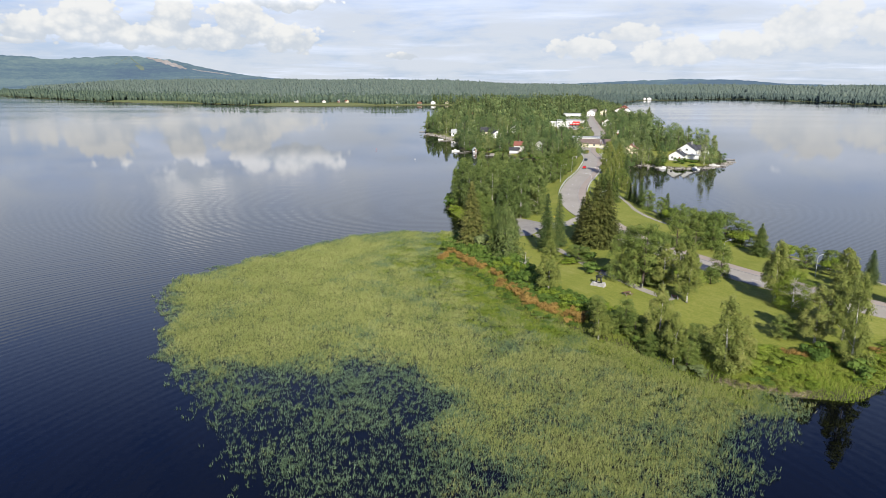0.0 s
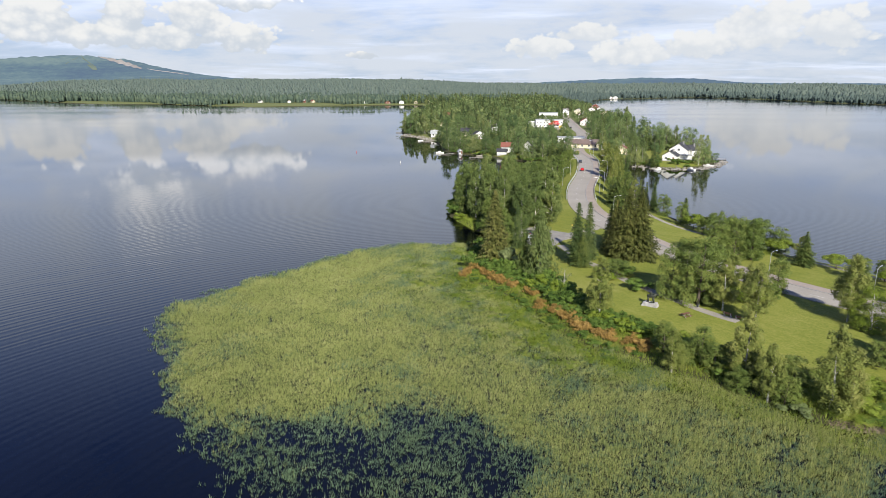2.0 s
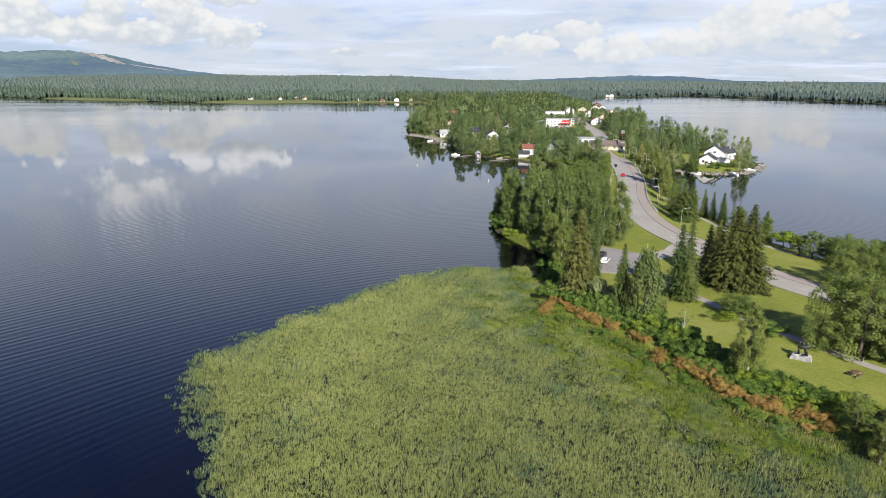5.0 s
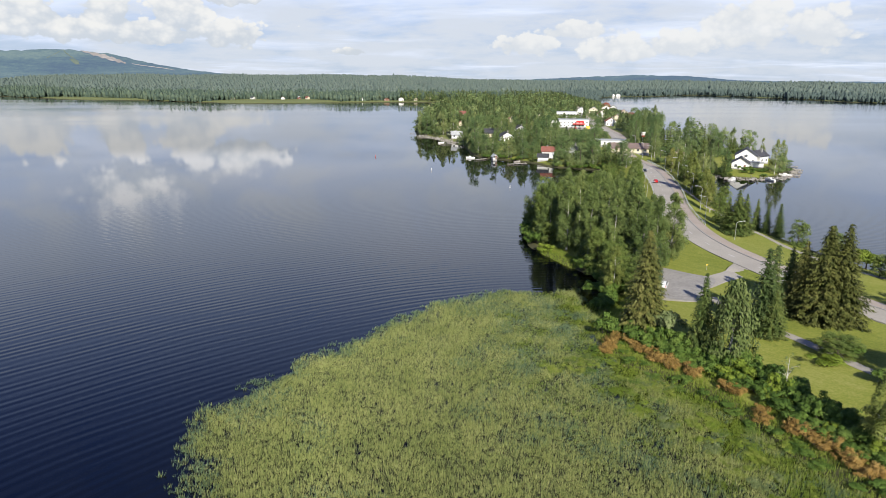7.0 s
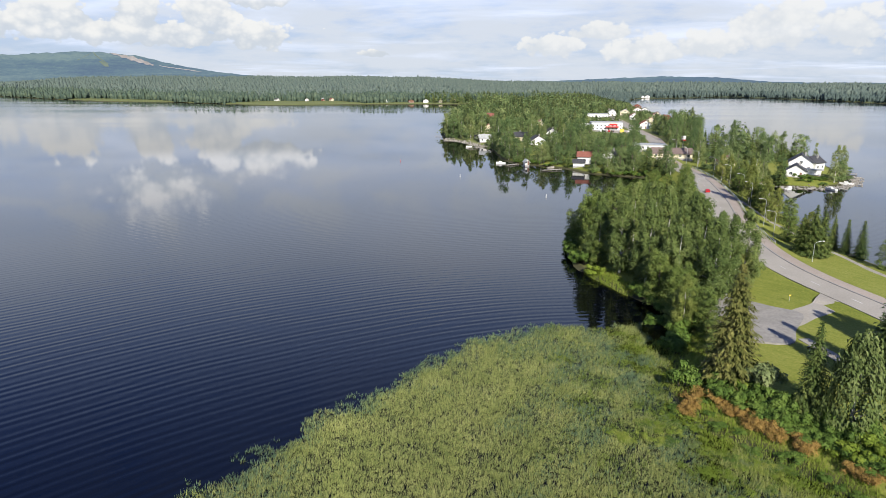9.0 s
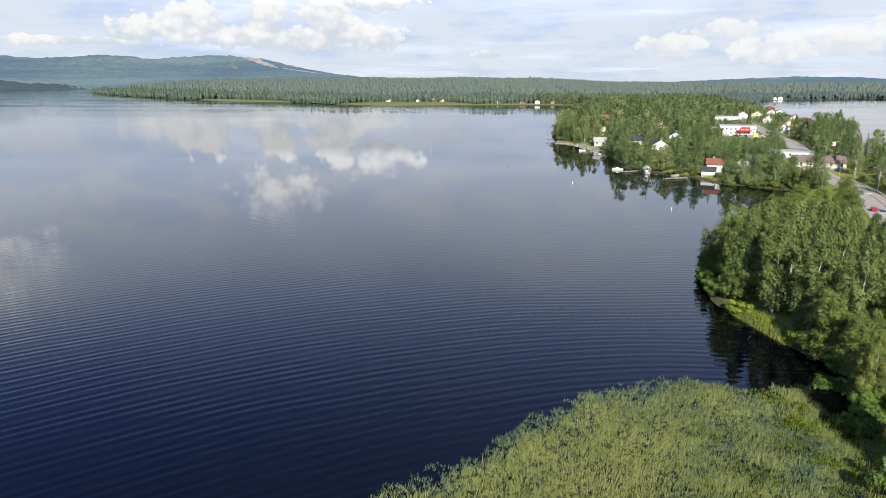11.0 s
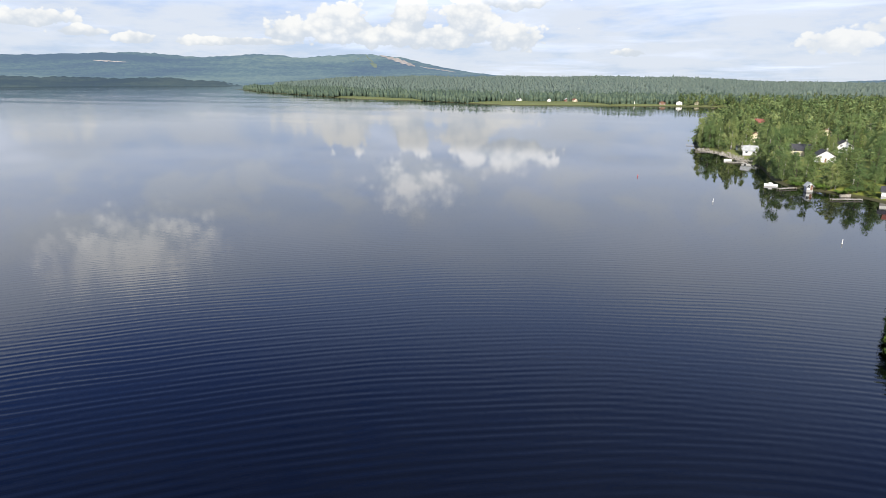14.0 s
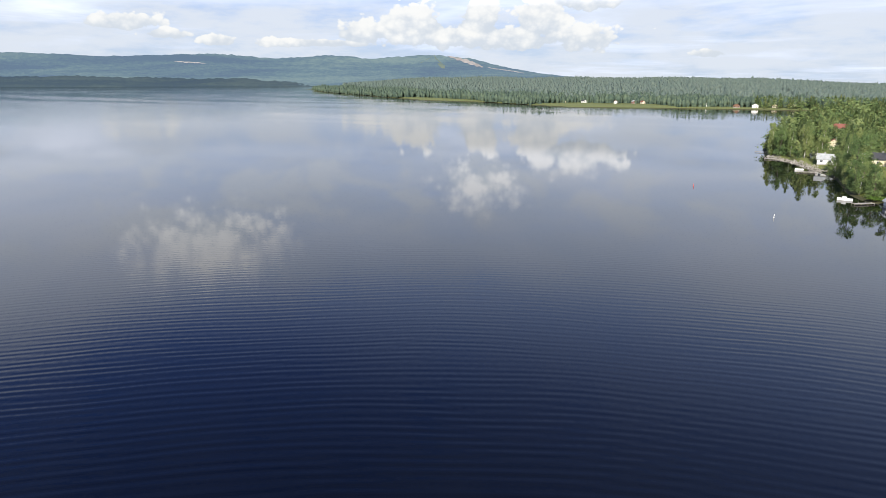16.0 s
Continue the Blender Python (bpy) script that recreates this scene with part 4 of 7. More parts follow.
# kind: (parts, leaf, bark, own height, half width, name, label, category)
KINDS = {
    "birch": ([lambda s=s: birch_parts(s, droop=0.3 * (s % 2), count=76 + 6 * s, base=0.16 + 0.02 * s) for s in range(1, 6)], BIRCH_LEAF, BIRCH_BARK, 14, 3.5, "birch_tree", "leafy birch with a white trunk and ragged crown", "tree"),
    "weeping": ([lambda: weeping_parts(3)], WEEPING_LEAF, BIRCH_BARK, 15, 4.3, "weeping_birch", "weeping birch with long hanging dark green twigs", "tree"),
    "broad": ([lambda s=s: broadleaf_parts(s) for s in (11, 12, 13)], BROAD_LEAF, BARK, 12, 5.6, "broadleaf_tree", "broad deep green leafy tree in the park", "tree"),
    "alder": ([lambda s=s: broadleaf_parts(s, 10500, 0.25, 95, 12.0, 3.4, 0.01) for s in (21, 22, 23)], BROAD_LEAF, BARK, 12, 3.9, "alder_tree", "dense green alder at the shore", "tree"),
    "linden": ([lambda s=s: broadleaf_parts(s, 11000, 0.25, 90, 12.0, 5.0, 0.02, 1.25) for s in (25, 26)], LIME_LEAF, BIRCH_BARK, 12, 5.6, "broadleaf_tree", "low spreading bright green tree in the park", "tree"),
    "willow": ([lambda s=s: willow_parts(s) for s in (31, 32)], LIME_LEAF, BARK, 5, 3.9, "willow_tree", "low bright green willow with an umbrella crown", "tree"),
    "spruce": ([lambda s=s: spruce_parts(s) for s in (41, 42, 43)], SPRUCE_NEEDLE, BARK, 16, 3.6, "spruce_tree", "tall dark green spruce on the lawn", "tree"),
    "worn": ([lambda s=s: spruce_parts(s, 4.5, 42, 1.35, 0.05) for s in (51, 52, 53)], BROWN_SPRUCE, BARK, 16, 3.7, "spruce_tree", "old brownish green spruce with drooping boughs", "tree"),
    "slim": ([lambda s=s: spruce_parts(s, 2.0, 40, 0.9) for s in (61, 62)], BLUE_NEEDLE, BARK, 16, 2.0, "slim_spruce", "slender blue-green spruce with a sharp top", "tree"),
    "bush": ([lambda s=s: bush_parts(s) for s in (71, 72, 73, 74)], HEDGE_LEAF, BARK, 2.4, 1.6, "bush", "deep green leafy bush on the bank", "bush"),
    "lime": ([lambda s=s: bush_parts(s, 1600) for s in (81, 82)], LIME_LEAF, BARK, 2.4, 1.6, "bush", "bright yellow-green bush on the bank", "bush"),
    "dusty": ([lambda s=s: bush_parts(s, 2200) for s in (91, 92)], DUSTY_LEAF, BARK, 2.4, 1.6, "bush", "pale silvery green bush beside the spruces", "bush"),
    "orange": ([lambda s=s: bush_parts(s, 2000, 0.15, 0.95) for s in (95, 96, 97)], ORANGE_LEAF, BARK, 2.4, 1.6, "withered_bush", "low rust-orange withered bush by the reeds", "bush"),
    "shrub": ([lambda s=s: bush_parts(s) for s in (75, 76, 77)], HEDGE_LEAF, BARK, 2.4, 1.6, "shore_shrub", "dense green shrub hanging over the water", "shrub"),
    "pale_herb": ([lambda: bush_parts(87, 1500, 0.17, 0.7)], DUSTY_LEAF, BARK, 2.4, 1.6, "herb_clump", "grey-green herb clump in the marsh", "herbs"),
    "dark_herb": ([lambda: bush_parts(88, 1500, 0.17, 0.7)], HEDGE_LEAF, BARK, 2.4, 1.6, "herb_clump", "dark green herb clump in the marsh", "herbs"),
    "herb": ([lambda s=s: bush_parts(s, 1500, 0.17, 0.7) for s in (85, 86)], GRASS_LEAF, BARK, 2.4, 1.6, "herb_clump", "low yellow-green herb clump in the marsh", "herbs"),
    "grove": ([lambda s=s: birch_parts(s, 13500, 0.25, 0.35, 0.04, 1.0, 105) for s in (141, 142, 143, 144)], GROVE_LEAF, BIRCH_BARK, 14, 3.5, "birch_tree", "tall full birch in the grove by the water", "tree"),
    "riverbirch": ([lambda s=s: birch_parts(s, 11000, 0.24, 0.3, 0.03, 1.0, 92) for s in (151, 152)], BIRCH_LEAF, BIRCH_BARK, 14, 3.5, "birch_tree", "leafy birch at the water with foliage down to the ground", "tree"),
    "bare": ([lambda: bare_parts(99)], DUSTY_LEAF, BIRCH_BARK, 6, 1.2, "young_birch", "young, almost bare birch on the lawn", "tree"),
    "townbirch": ([lambda s=s: birch_parts(s, 4000, 0.33, 0.1, 0.06, 0.95, 38, 1.4) for s in (101, 102, 103)], TOWN_BIRCH_LEAF, BIRCH_BARK, 14, 3.6, "birch_tree", "leafy birch among the houses", "tree"),
    "townspruce": ([lambda s=s: spruce_parts(s, 3.0, 17, 0.75) for s in (111, 112)], SPRUCE_NEEDLE, BARK, 16, 3.0, "spruce_tree", "dark spruce among the houses", "tree"),
    "townalder": ([lambda s=s: broadleaf_parts(s, 4000, 0.34, 38, 12.0, 3.4, 0.03, 1.4) for s in (121, 122, 123)], TOWN_BROAD_LEAF, BARK, 12, 4.4, "broadleaf_tree", "dense green tree in the small town", "tree"),
}
MADE = {}
pick = random.Random(7)


def plant(kind, x, y, high, wide=None, variant=None, z=None, group=""):
    """One tree or bush of a kind, with its own height and width in metres."""
    makers, leaf, bark, h, half, name, label, category = KINDS[kind]
    variant = pick.randrange(len(makers)) if variant is None else variant % len(makers)
    sz = high / h
    sx = sz if wide is None else wide / (2 * half)
    m = pose(x, y, ground_at(x, y) if z is None else z, 0, 0, pick.uniform(0, 360))
    if (kind, variant) not in MADE:
        trunk, crown = makers[variant]()
        root = thing(name, m @ Matrix.Diagonal((sx, sx, sz, 1)), label, category, group or name + "s")
        stem = category == "bush"
        part("stem" if stem else "trunk", trunk, bark, root)
        part("crown", crown, leaf, root)
        MADE[kind, variant] = root
        return root
    root = MADE[kind, variant]
    s = root.scale
    return copy_thing(root, m @ Matrix.Diagonal((sx / s[0], sx / s[1], sz / s[2], 1)))


# park: kind, x, y, height, width
def plant_all(*rows):
    for row in rows:
        plant(*row)


plant_all(
    ("worn", 8.3, 182.6, 20.3, 8.4), ("birch", 11, 207.3, 12, 5.5), ("slim", 17, 198, 13.5, 3.6), ("spruce", 14.2, 171.6, 15, 5.5), ("weeping", 17.5, 167.5, 15.5, 9.5),
    ("slim", 29.5, 178.9, 16.5, 6.5), ("slim", 33.8, 183.3, 16, 5.5), ("spruce", 42.2, 191.2, 13.5, 6), ("worn", 42.5, 187.6, 15.7, 6.5), ("worn", 44.6, 184.2, 19.5, 9.5),
    ("worn", 47.6, 183.2, 19.8, 9.5), ("spruce", 30.3, 182.9 - 6.5, 9.3, 5.2), ("alder", 47.4, 145.9, 15.5, 10), ("alder", 43.2, 150.5, 12, 8), ("alder", 51.0, 147.5, 13, 8),
    ("alder", 45.8, 149, 14, 8), ("birch", 51, 142.1, 11.6, 6), ("birch", 53.5, 133.9, 12.6, 7), ("birch", 24.2, 140.4, 13.2, 7), ("birch", 72.9, 134.2, 14, 8.5))
plant_all(
    ("linden", 74.6, 130.0, 8.2, 9.5), ("birch", 40.7, 113.4, 12.2, 7), ("birch", 41.6, 107.5, 10, 5.5), ("alder", 35.9, 119.2, 7.6, 5), ("birch", 30.8, 119.0, 8.1, 5.5),
    ("riverbirch", 49.0, 103.2, 13.6, 8.5), ("riverbirch", 51.5, 102.4, 10, 6), ("birch", 68.6, 110.8, 11.8, 8), ("riverbirch", 71.0, 103.5, 17, 7), ("birch", 75.5, 113.5, 16, 6.5),
    ("birch", 79, 122.4, 10.5, 7), ("broad", 64.5, 114.1, 4.4, 6), ("bare", 20.7, 156.4, 6.5, 2.4), ("broad", 36.4, 167, 4.2, 9), ("birch", 58, 152, 9, 6),
    ("birch", 61, 150.5, 7.5, 5))
# tree row on the far shore
plant_all(
    ("alder", 67.1, 179.5, 13, 7), ("alder", 72.8, 180.5, 12.5, 8), ("alder", 77.6, 180, 12, 7.5), ("alder", 80.7, 186, 9.5, 7), ("willow", 82.4, 221, 4.4, 8),
    ("slim", 83.4, 236, 9.5, 4.6), ("willow", 90, 188.5, 4.6, 8), ("spruce", 88.7, 174.5, 9.3, 6), ("willow", 96, 172, 4.2, 7), ("birch", 92.1, 181, 6.6, 5),
    ("broad", 94.2, 161, 6, 6), ("broad", 100.8, 161, 5.4, 6), ("birch", 95.2, 144.4, 8.3, 6), ("slim", 104.1, 150, 8.5, 4.5), ("broad", 86, 210, 6, 6),
    ("alder", 83, 201, 7.5, 8), ("willow", 99, 155, 4.5, 7), ("birch", 90, 138, 11, 7), ("birch", 99, 128, 12, 7))
# slope beside the bridge
plant_all(
    ("spruce", 59.6 + 4, 257, 11, 6), ("spruce", 61.2 + 4, 254.6, 14, 7), ("spruce", 65.9 + 3, 256.6, 12.5, 6), ("alder", 68, 271, 9.7, 6.5), ("spruce", 77, 264, 10.3, 3.8),
    ("slim", 78, 259.7, 10, 3.6), ("slim", 79.5, 255.6, 10.8, 4.6), ("alder", 79, 244.5, 8, 6.6), ("birch", 73.6, 288, 13, 6.5), ("birch", 79, 303, 12, 6),
    ("alder", 83, 297, 9, 7), ("birch", 88, 322, 12, 6), ("birch", 91, 338, 13, 6), ("alder", 96, 346, 9, 7), ("birch", 99, 364, 12, 7),
    ("birch", 103, 380, 13, 7), ("slim", 94, 330, 12, 4.5), ("birch", 81, 281, 8, 6), ("alder", 104, 372, 9, 6), ("birch", 97, 355, 14, 7))
# wooded point by the car park
plant_all(
    ("alder", 6, 257, 14, 7.5), ("alder", 7.2, 265, 16, 8), ("grove", 7.5, 254, 18, 9), ("grove", 10, 244, 20, 10),
    ("grove", 13.5, 235, 20, 10), ("grove", 17.5, 227, 20, 10), ("grove", 22, 219, 19, 10), ("grove", 15, 250, 21, 10), ("grove", 20, 241, 21, 10),
    ("grove", 25, 232, 20, 10), ("grove", 34.3, 230.4, 17.5, 11), ("grove", 28, 242, 19, 10), ("grove", 22, 254, 20, 10), ("alder", 10, 270, 17, 9),
    ("grove", 16, 268, 19, 9), ("grove", 26, 268, 18, 9), ("grove", 33, 256, 17, 9), ("alder", 20, 282, 15, 9), ("grove", 30, 282, 15, 9))
plant_all(
    ("grove", 36, 270, 14, 8), ("alder", 34, 300, 12, 8), ("alder", 42, 316, 10, 7), ("grove", 27.5, 224, 18, 9), ("alder", 15, 218, 11, 7),
    ("alder", 11.5, 211, 7, 6), ("grove", 39, 287, 13, 8), ("grove", 47, 306, 12, 7), ("alder", 52, 330, 9, 6), ("alder", 63, 352, 8, 6),
    ("alder", 14, 229, 11, 8), ("alder", 6.5, 251, 7, 5), ("alder", 15, 223, 8, 6), ("grove", 31, 236, 16, 8),
    ("alder", 19, 232, 10, 7), ("alder", 14, 218, 10, 8), ("alder", 12.5, 224.5, 11, 8), ("alder", 12.5, 211, 9, 7))
plant_all(
    ("alder", 6, 271, 9, 6), ("alder", 7.5, 281, 10, 7), ("alder", 14, 292, 10, 8),
    ("alder", 24, 305, 10, 8), ("alder", 33, 318, 10, 8), ("alder", 43, 333, 9, 8), ("alder", 52, 348, 8, 7), ("alder", 62, 368, 8, 7),
    ("alder", 70, 384, 7, 6))
# bushes and low trees of the far shore of the park
plant_all(
    ("alder", 78.5, 228, 8, 5), ("willow", 80, 221, 5.4, 7.6), ("broad", 79, 212, 5.8, 6), ("broad", 80.5, 208.5, 7.4, 6.5), ("alder", 83, 205, 7, 5.6),
    ("alder", 86.5, 201.5, 8, 8), ("alder", 87.5, 194, 9, 9), ("alder", 91, 190, 7.5, 7))
# causeway
plant_all(
    ("grove", 45, 290, 15, 8), ("grove", 51, 304, 14, 8), ("alder", 55.5, 314, 13, 8), ("alder", 61, 328, 12, 7.5), ("alder", 66, 340, 12, 7.5), ("alder", 71, 354, 11, 7))
plant_all(
    ("birch", 80.5, 318.5, 17, 7.5), ("alder", 83.5, 316, 10, 6.5), ("birch", 82, 309, 13, 7), ("birch", 86, 329, 14, 7), ("slim", 84.5, 323, 13, 5),
    ("alder", 92, 349, 10, 7), ("birch", 96, 373, 12, 7))

# low growth by the water and round the car park
plant_all(
    ("alder", 14.6, 204.5, 7, 5.5), ("alder", 13.8, 199.5, 5.5, 5), ("alder", 16, 209.5, 8, 6), ("alder", 12, 194.5, 4.5, 5),
    ("alder", 68.4, 152, 8, 6), ("alder", 31.8, 125.2, 6, 5), ("alder", 45.7, 108, 6.5, 6), ("alder", 34, 121, 4.5, 5), ("alder", 37.5, 117.2, 5, 5.5), ("alder", 38.6, 111.2, 4.5, 5), ("alder", 43.5, 106, 5, 5), ("alder", 40, 116, 5.5, 5))

# bushes between lawn and reeds
for x, y, high, wide, kind in [
    (12.0, 178.4, 5.9, 6.2, "dusty"), (1.9, 184.8, 5.2, 5, "bush"), (7, 180, 2.4, 4, "bush"), (33, 164.5, 2.2, 5, "lime"), (39, 168, 3, 6, "bush"), (24.5, 147, 2.4, 4, "bush"),
    (28, 134, 2.6, 5, "lime"), (30, 131, 2.2, 4, "lime"), (37, 156.5, 3, 5, "bush"), (66, 106, 3.5, 5, "bush"), (60, 103, 2, 5, "lime"), (54, 103, 1.8, 5, "lime"), (72, 104, 2.4, 5, "bush"),
    (57, 109, 1.6, 5, "lime"), (4, 247, 3, 5, "lime"), (9, 215, 3, 5, "bush"), (6, 200, 3, 4.5, "bush"), (45, 103.5, 1.6, 4, "dusty"), (40, 157, 2, 4, "bush"), (59, 146, 4.4, 6.5, "lime"), (64, 147, 4, 5, "broad"), (50, 148, 2.5, 4, "bush")]:
    plant(kind, x, y, high, wide)
bank = resample(curve([(-1.2, 176.8), (2.8, 180.2), (4.6, 174), (6.3, 169.7), (9.3, 165), (12.6, 158.5), (14, 150.5), (17, 144.5), (18.6, 137.6), (21.5, 132.7), (25.8, 129.2), (29, 127)], 6), 0.95)
for i, (x, y) in enumerate(bank):
    if soft_noise(x, y, 3.4, 2.0) > -0.22:
        for _ in range(2):
            plant("orange", x + pick.gauss(0.9, 0.8), y + pick.gauss(0.5, 0.8), pick.uniform(1.2, 2.3), pick.uniform(1.6, 2.8), group="withered bushes along the bank")
for x, y in bank[::3]:
    plant("bush", x + pick.uniform(-2.6, -0.6), y + pick.uniform(-2.2, 0.5), pick.uniform(0.7, 1.4), pick.uniform(1.6, 3.2), group="bushes along the bank")
# rank growth on the eastern bank
for _ in range(95):
    x, y = pick.uniform(49, 84), pick.uniform(95, 113)
    if 0.6 < depth_in(LAND, np.array([x]), np.array([y]))[0] < 13:
        plant(pick.choice(("herb", "herb", "herb", "lime", "dark_herb")), x, y, pick.uniform(0.6, 1.4), pick.uniform(1.8, 4.2), group="herb clumps on the bank")
for x0, y0 in ((63.1, 106.9), (64.5, 105.6), (61.5, 107.5), (68.4, 108.3), (69.6, 107.8), (79.2, 109.3), (81, 108.5)):
    plant("orange", x0, y0, pick.uniform(1.0, 1.5), pick.uniform(2.0, 3.0), group="withered bushes along the bank")
plant("bush", 70.6, 100.4, 3.6, 4.6)
# clumps of herbs in the wet ground between reeds and bank
for _ in range(110):
    x, y = bank[pick.randrange(len(bank))]
    out = pick.uniform(2.0, 15.0)
    x, y = x - 0.86 * out, y - 0.5 * out
    if y > 112:
        plant(pick.choice(("herb", "pale_herb", "dark_herb", "herb", "herb")), x, y, pick.uniform(0.6, 1.3), pick.uniform(1.4, 3.8), z=max(ground_at(x, y), -0.25), group="herb clumps in the marsh")
hedge = resample(curve([(6.5, 181.5), (10.5, 173.5), (14.5, 166.5), (18.5, 159.5), (20, 152), (21.5, 145), (24, 139.5), (28.5, 135.5), (33.5, 130), (37, 122.5), (42, 112)], 6), 1.5)
for i, (x, y) in enumerate(hedge):
    tall = np.interp(y, [112, 140, 150, 182], [2.2, 2.2, 3.6, 3.8])
    for shift in (-2.2, 0.2, 2.0) if y > 136 else (-1.0, 0.8):
        kind = "lime" if pick.random() < (0.06 if y > 146 else 0.15) else "bush"
        plant(kind, x + 0.86 * shift + pick.uniform(-0.7, 0.7), y + 0.5 * shift + pick.uniform(-0.7, 0.7), tall * pick.uniform(0.7, 1.15) * (0.75 if shift < -1 else 1), pick.uniform(2.8, 4.4), group="bushes along the bank")

for line in ([(6.5, 199), (10.5, 207), (13.6, 216.5), (11.2, 226), (8.6, 232)], [(3.2, 253), (3, 259), (4.2, 268), (8.8, 285.5), (20.8, 305.5), (36.2, 327), (55, 361)]):
    for x, y in resample(curve(line, 5), 1.9):
        plant("shrub", x + pick.uniform(-0.8, 1.2), y + pick.uniform(-0.8, 0.8), pick.uniform(2.4, 4.6), pick.uniform(3.2, 5.4), group="bushes hanging over the water")


# ---- reeds ----
def blades(rng, x, y, high, wide, lean, base=-0.3):
    """Slightly leaning blades, pointed at the tip, in tufts."""
    n = len(x)
    a = rng.uniform(0, 2 * math.pi, n)
    t = rng.uniform(0, 2 * math.pi, n)
    ox, oy = np.cos(t) * lean * high + 0.08 * high, np.sin(t) * lean * high
    wx, wy = np.cos(a) * wide / 2, np.sin(a) * wide / 2
    zb = np.full(n, base) if np.isscalar(base) else base
    p = [(x - wx, y - wy, zb), (x + wx, y + wy, zb), (x + ox, y + oy, zb + high)]
    v = np.stack([np.stack(q, -1) for q in p], 1).reshape(-1, 3)
    return v, np.arange(3 * n).reshape(-1, 3)


REEDS = np.array([(4, 212), (-17, 214), (-32, 205), (-44, 191), (-54, 181), (-62, 170), (-70, 158), (-66, 142), (-60, 130), (-55, 115), (-48, 101), (-38, 88), (-31, 75), (-22, 64), (0, 52), (31, 50),
                  (40, 68), (48, 79), (54, 86.5), (62, 92.5), (55, 96.5), (46, 102), (42, 109), (36, 121), (27, 130), (17, 145), (11, 166), (5, 186), (4, 197)], float)
SPARSE = np.array([(-47, 101), (-30, 106), (-16, 110), (-6, 106), (1, 92), (6, 76), (7, 52), (-40, 50), (-62, 95), (-68, 108)], float)
SPARSE_EAST = np.array([(17, 60), (29, 76), (38, 88), (49, 95), (60, 91), (49, 66), (34, 46), (14, 46)], float)
rng = np.random.default_rng(17)
N_TUFT, TUFT = 400000, 6
rx, ry = rng.uniform(-73, 66, N_TUFT), rng.uniform(52, 217, N_TUFT)
edge = depth_in(REEDS, rx, ry) + 2.2 * soft_noise(rx, ry, 4.0, 1.0) + 1.2 * soft_noise(rx, ry, 1.3, 4.0)
rx, ry = rx[edge > 0], ry[edge > 0]
edge = edge[edge > 0]
thin = np.maximum(depth_in(SPARSE, rx, ry), depth_in(SPARSE_EAST, rx, ry) - 5) + 5.0 * soft_noise(rx, ry, 9.0, 2.0) + 3.0 * soft_noise(rx, ry, 3.0, 6.0) + 1.5 * soft_noise(rx, ry, 1.1, 2.0)
patchy = soft_noise(rx, ry, 6.0, 7.0) + 0.6 * soft_noise(rx, ry, 1.6, 3.0)
dense_at = 0.84 + 0.2 * np.clip(patchy + 0.5, 0, 1) + 0.12 * soft_noise(rx, ry, 0.9, 12.0)
keep = dense_at + (0.25 + 0.24 * np.clip(patchy, -0.6, 1) - dense_at) * np.clip(thin / 12 + 0.5, 0, 1)
keep *= np.where(thin > 0, np.clip(1.25 - np.hypot(rx - 8, ry - 110) / 75, 0.25, 1), 1)
keep = np.where((ry < 106) & (thin <= 0), 0.95 + 0.3 * np.clip(patchy, -1.2, 0.5), keep)
keep *= np.clip(edge / 5.0, 0, 1) ** 0.7
shore = -depth_in(LAND, rx, ry)
keep = np.where((shore < 16) & (ry > 112), np.maximum(keep, 0.92 * np.clip(1.4 - shore / 16, 0, 1)), keep)
keep *= np.clip((shore + 0.5) / 1.5, 0, 1)
take = rng.random(len(rx)) < keep
bluish = np.clip((ry - 182) / 30, 0, 0.5) + soft_noise(rx, ry, 11.0, 9.0) + 0.5 * soft_noise(rx, ry, 3.5, 5.0)
# a mixed marsh of grass and herbs between the reeds and the bank
marsh = np.clip(1.3 - shore / (20 + 6 * soft_noise(rx, ry, 7.0, 3.0)), 0, 1) * np.clip((ry - 108) / 14, 0, 1) * (0.45 + 1.1 * soft_noise(rx, ry, 3.4, 8.0))
mixed = np.clip(thin / 14 + 0.5, 0, 0.95) + np.clip(1 - edge / 5, 0, 1) * 0.9 * (shore > 14) + np.clip((bluish - 0.3) * 0.6, 0, 0.35) + np.clip(1.3 - shore / 20, 0, 1) * np.clip(0.25 + 0.9 * soft_noise(rx, ry, 4.1, 15.0), 0, 0.8) * (ry > 112) + np.where(ry < 106, np.clip(0.14 - 0.25 * patchy, 0, 0.4), 0)
luck = rng.random((2, len(rx)))
grass = take & (luck[0] < marsh)
rush = take & ~grass & (luck[1] < mixed)
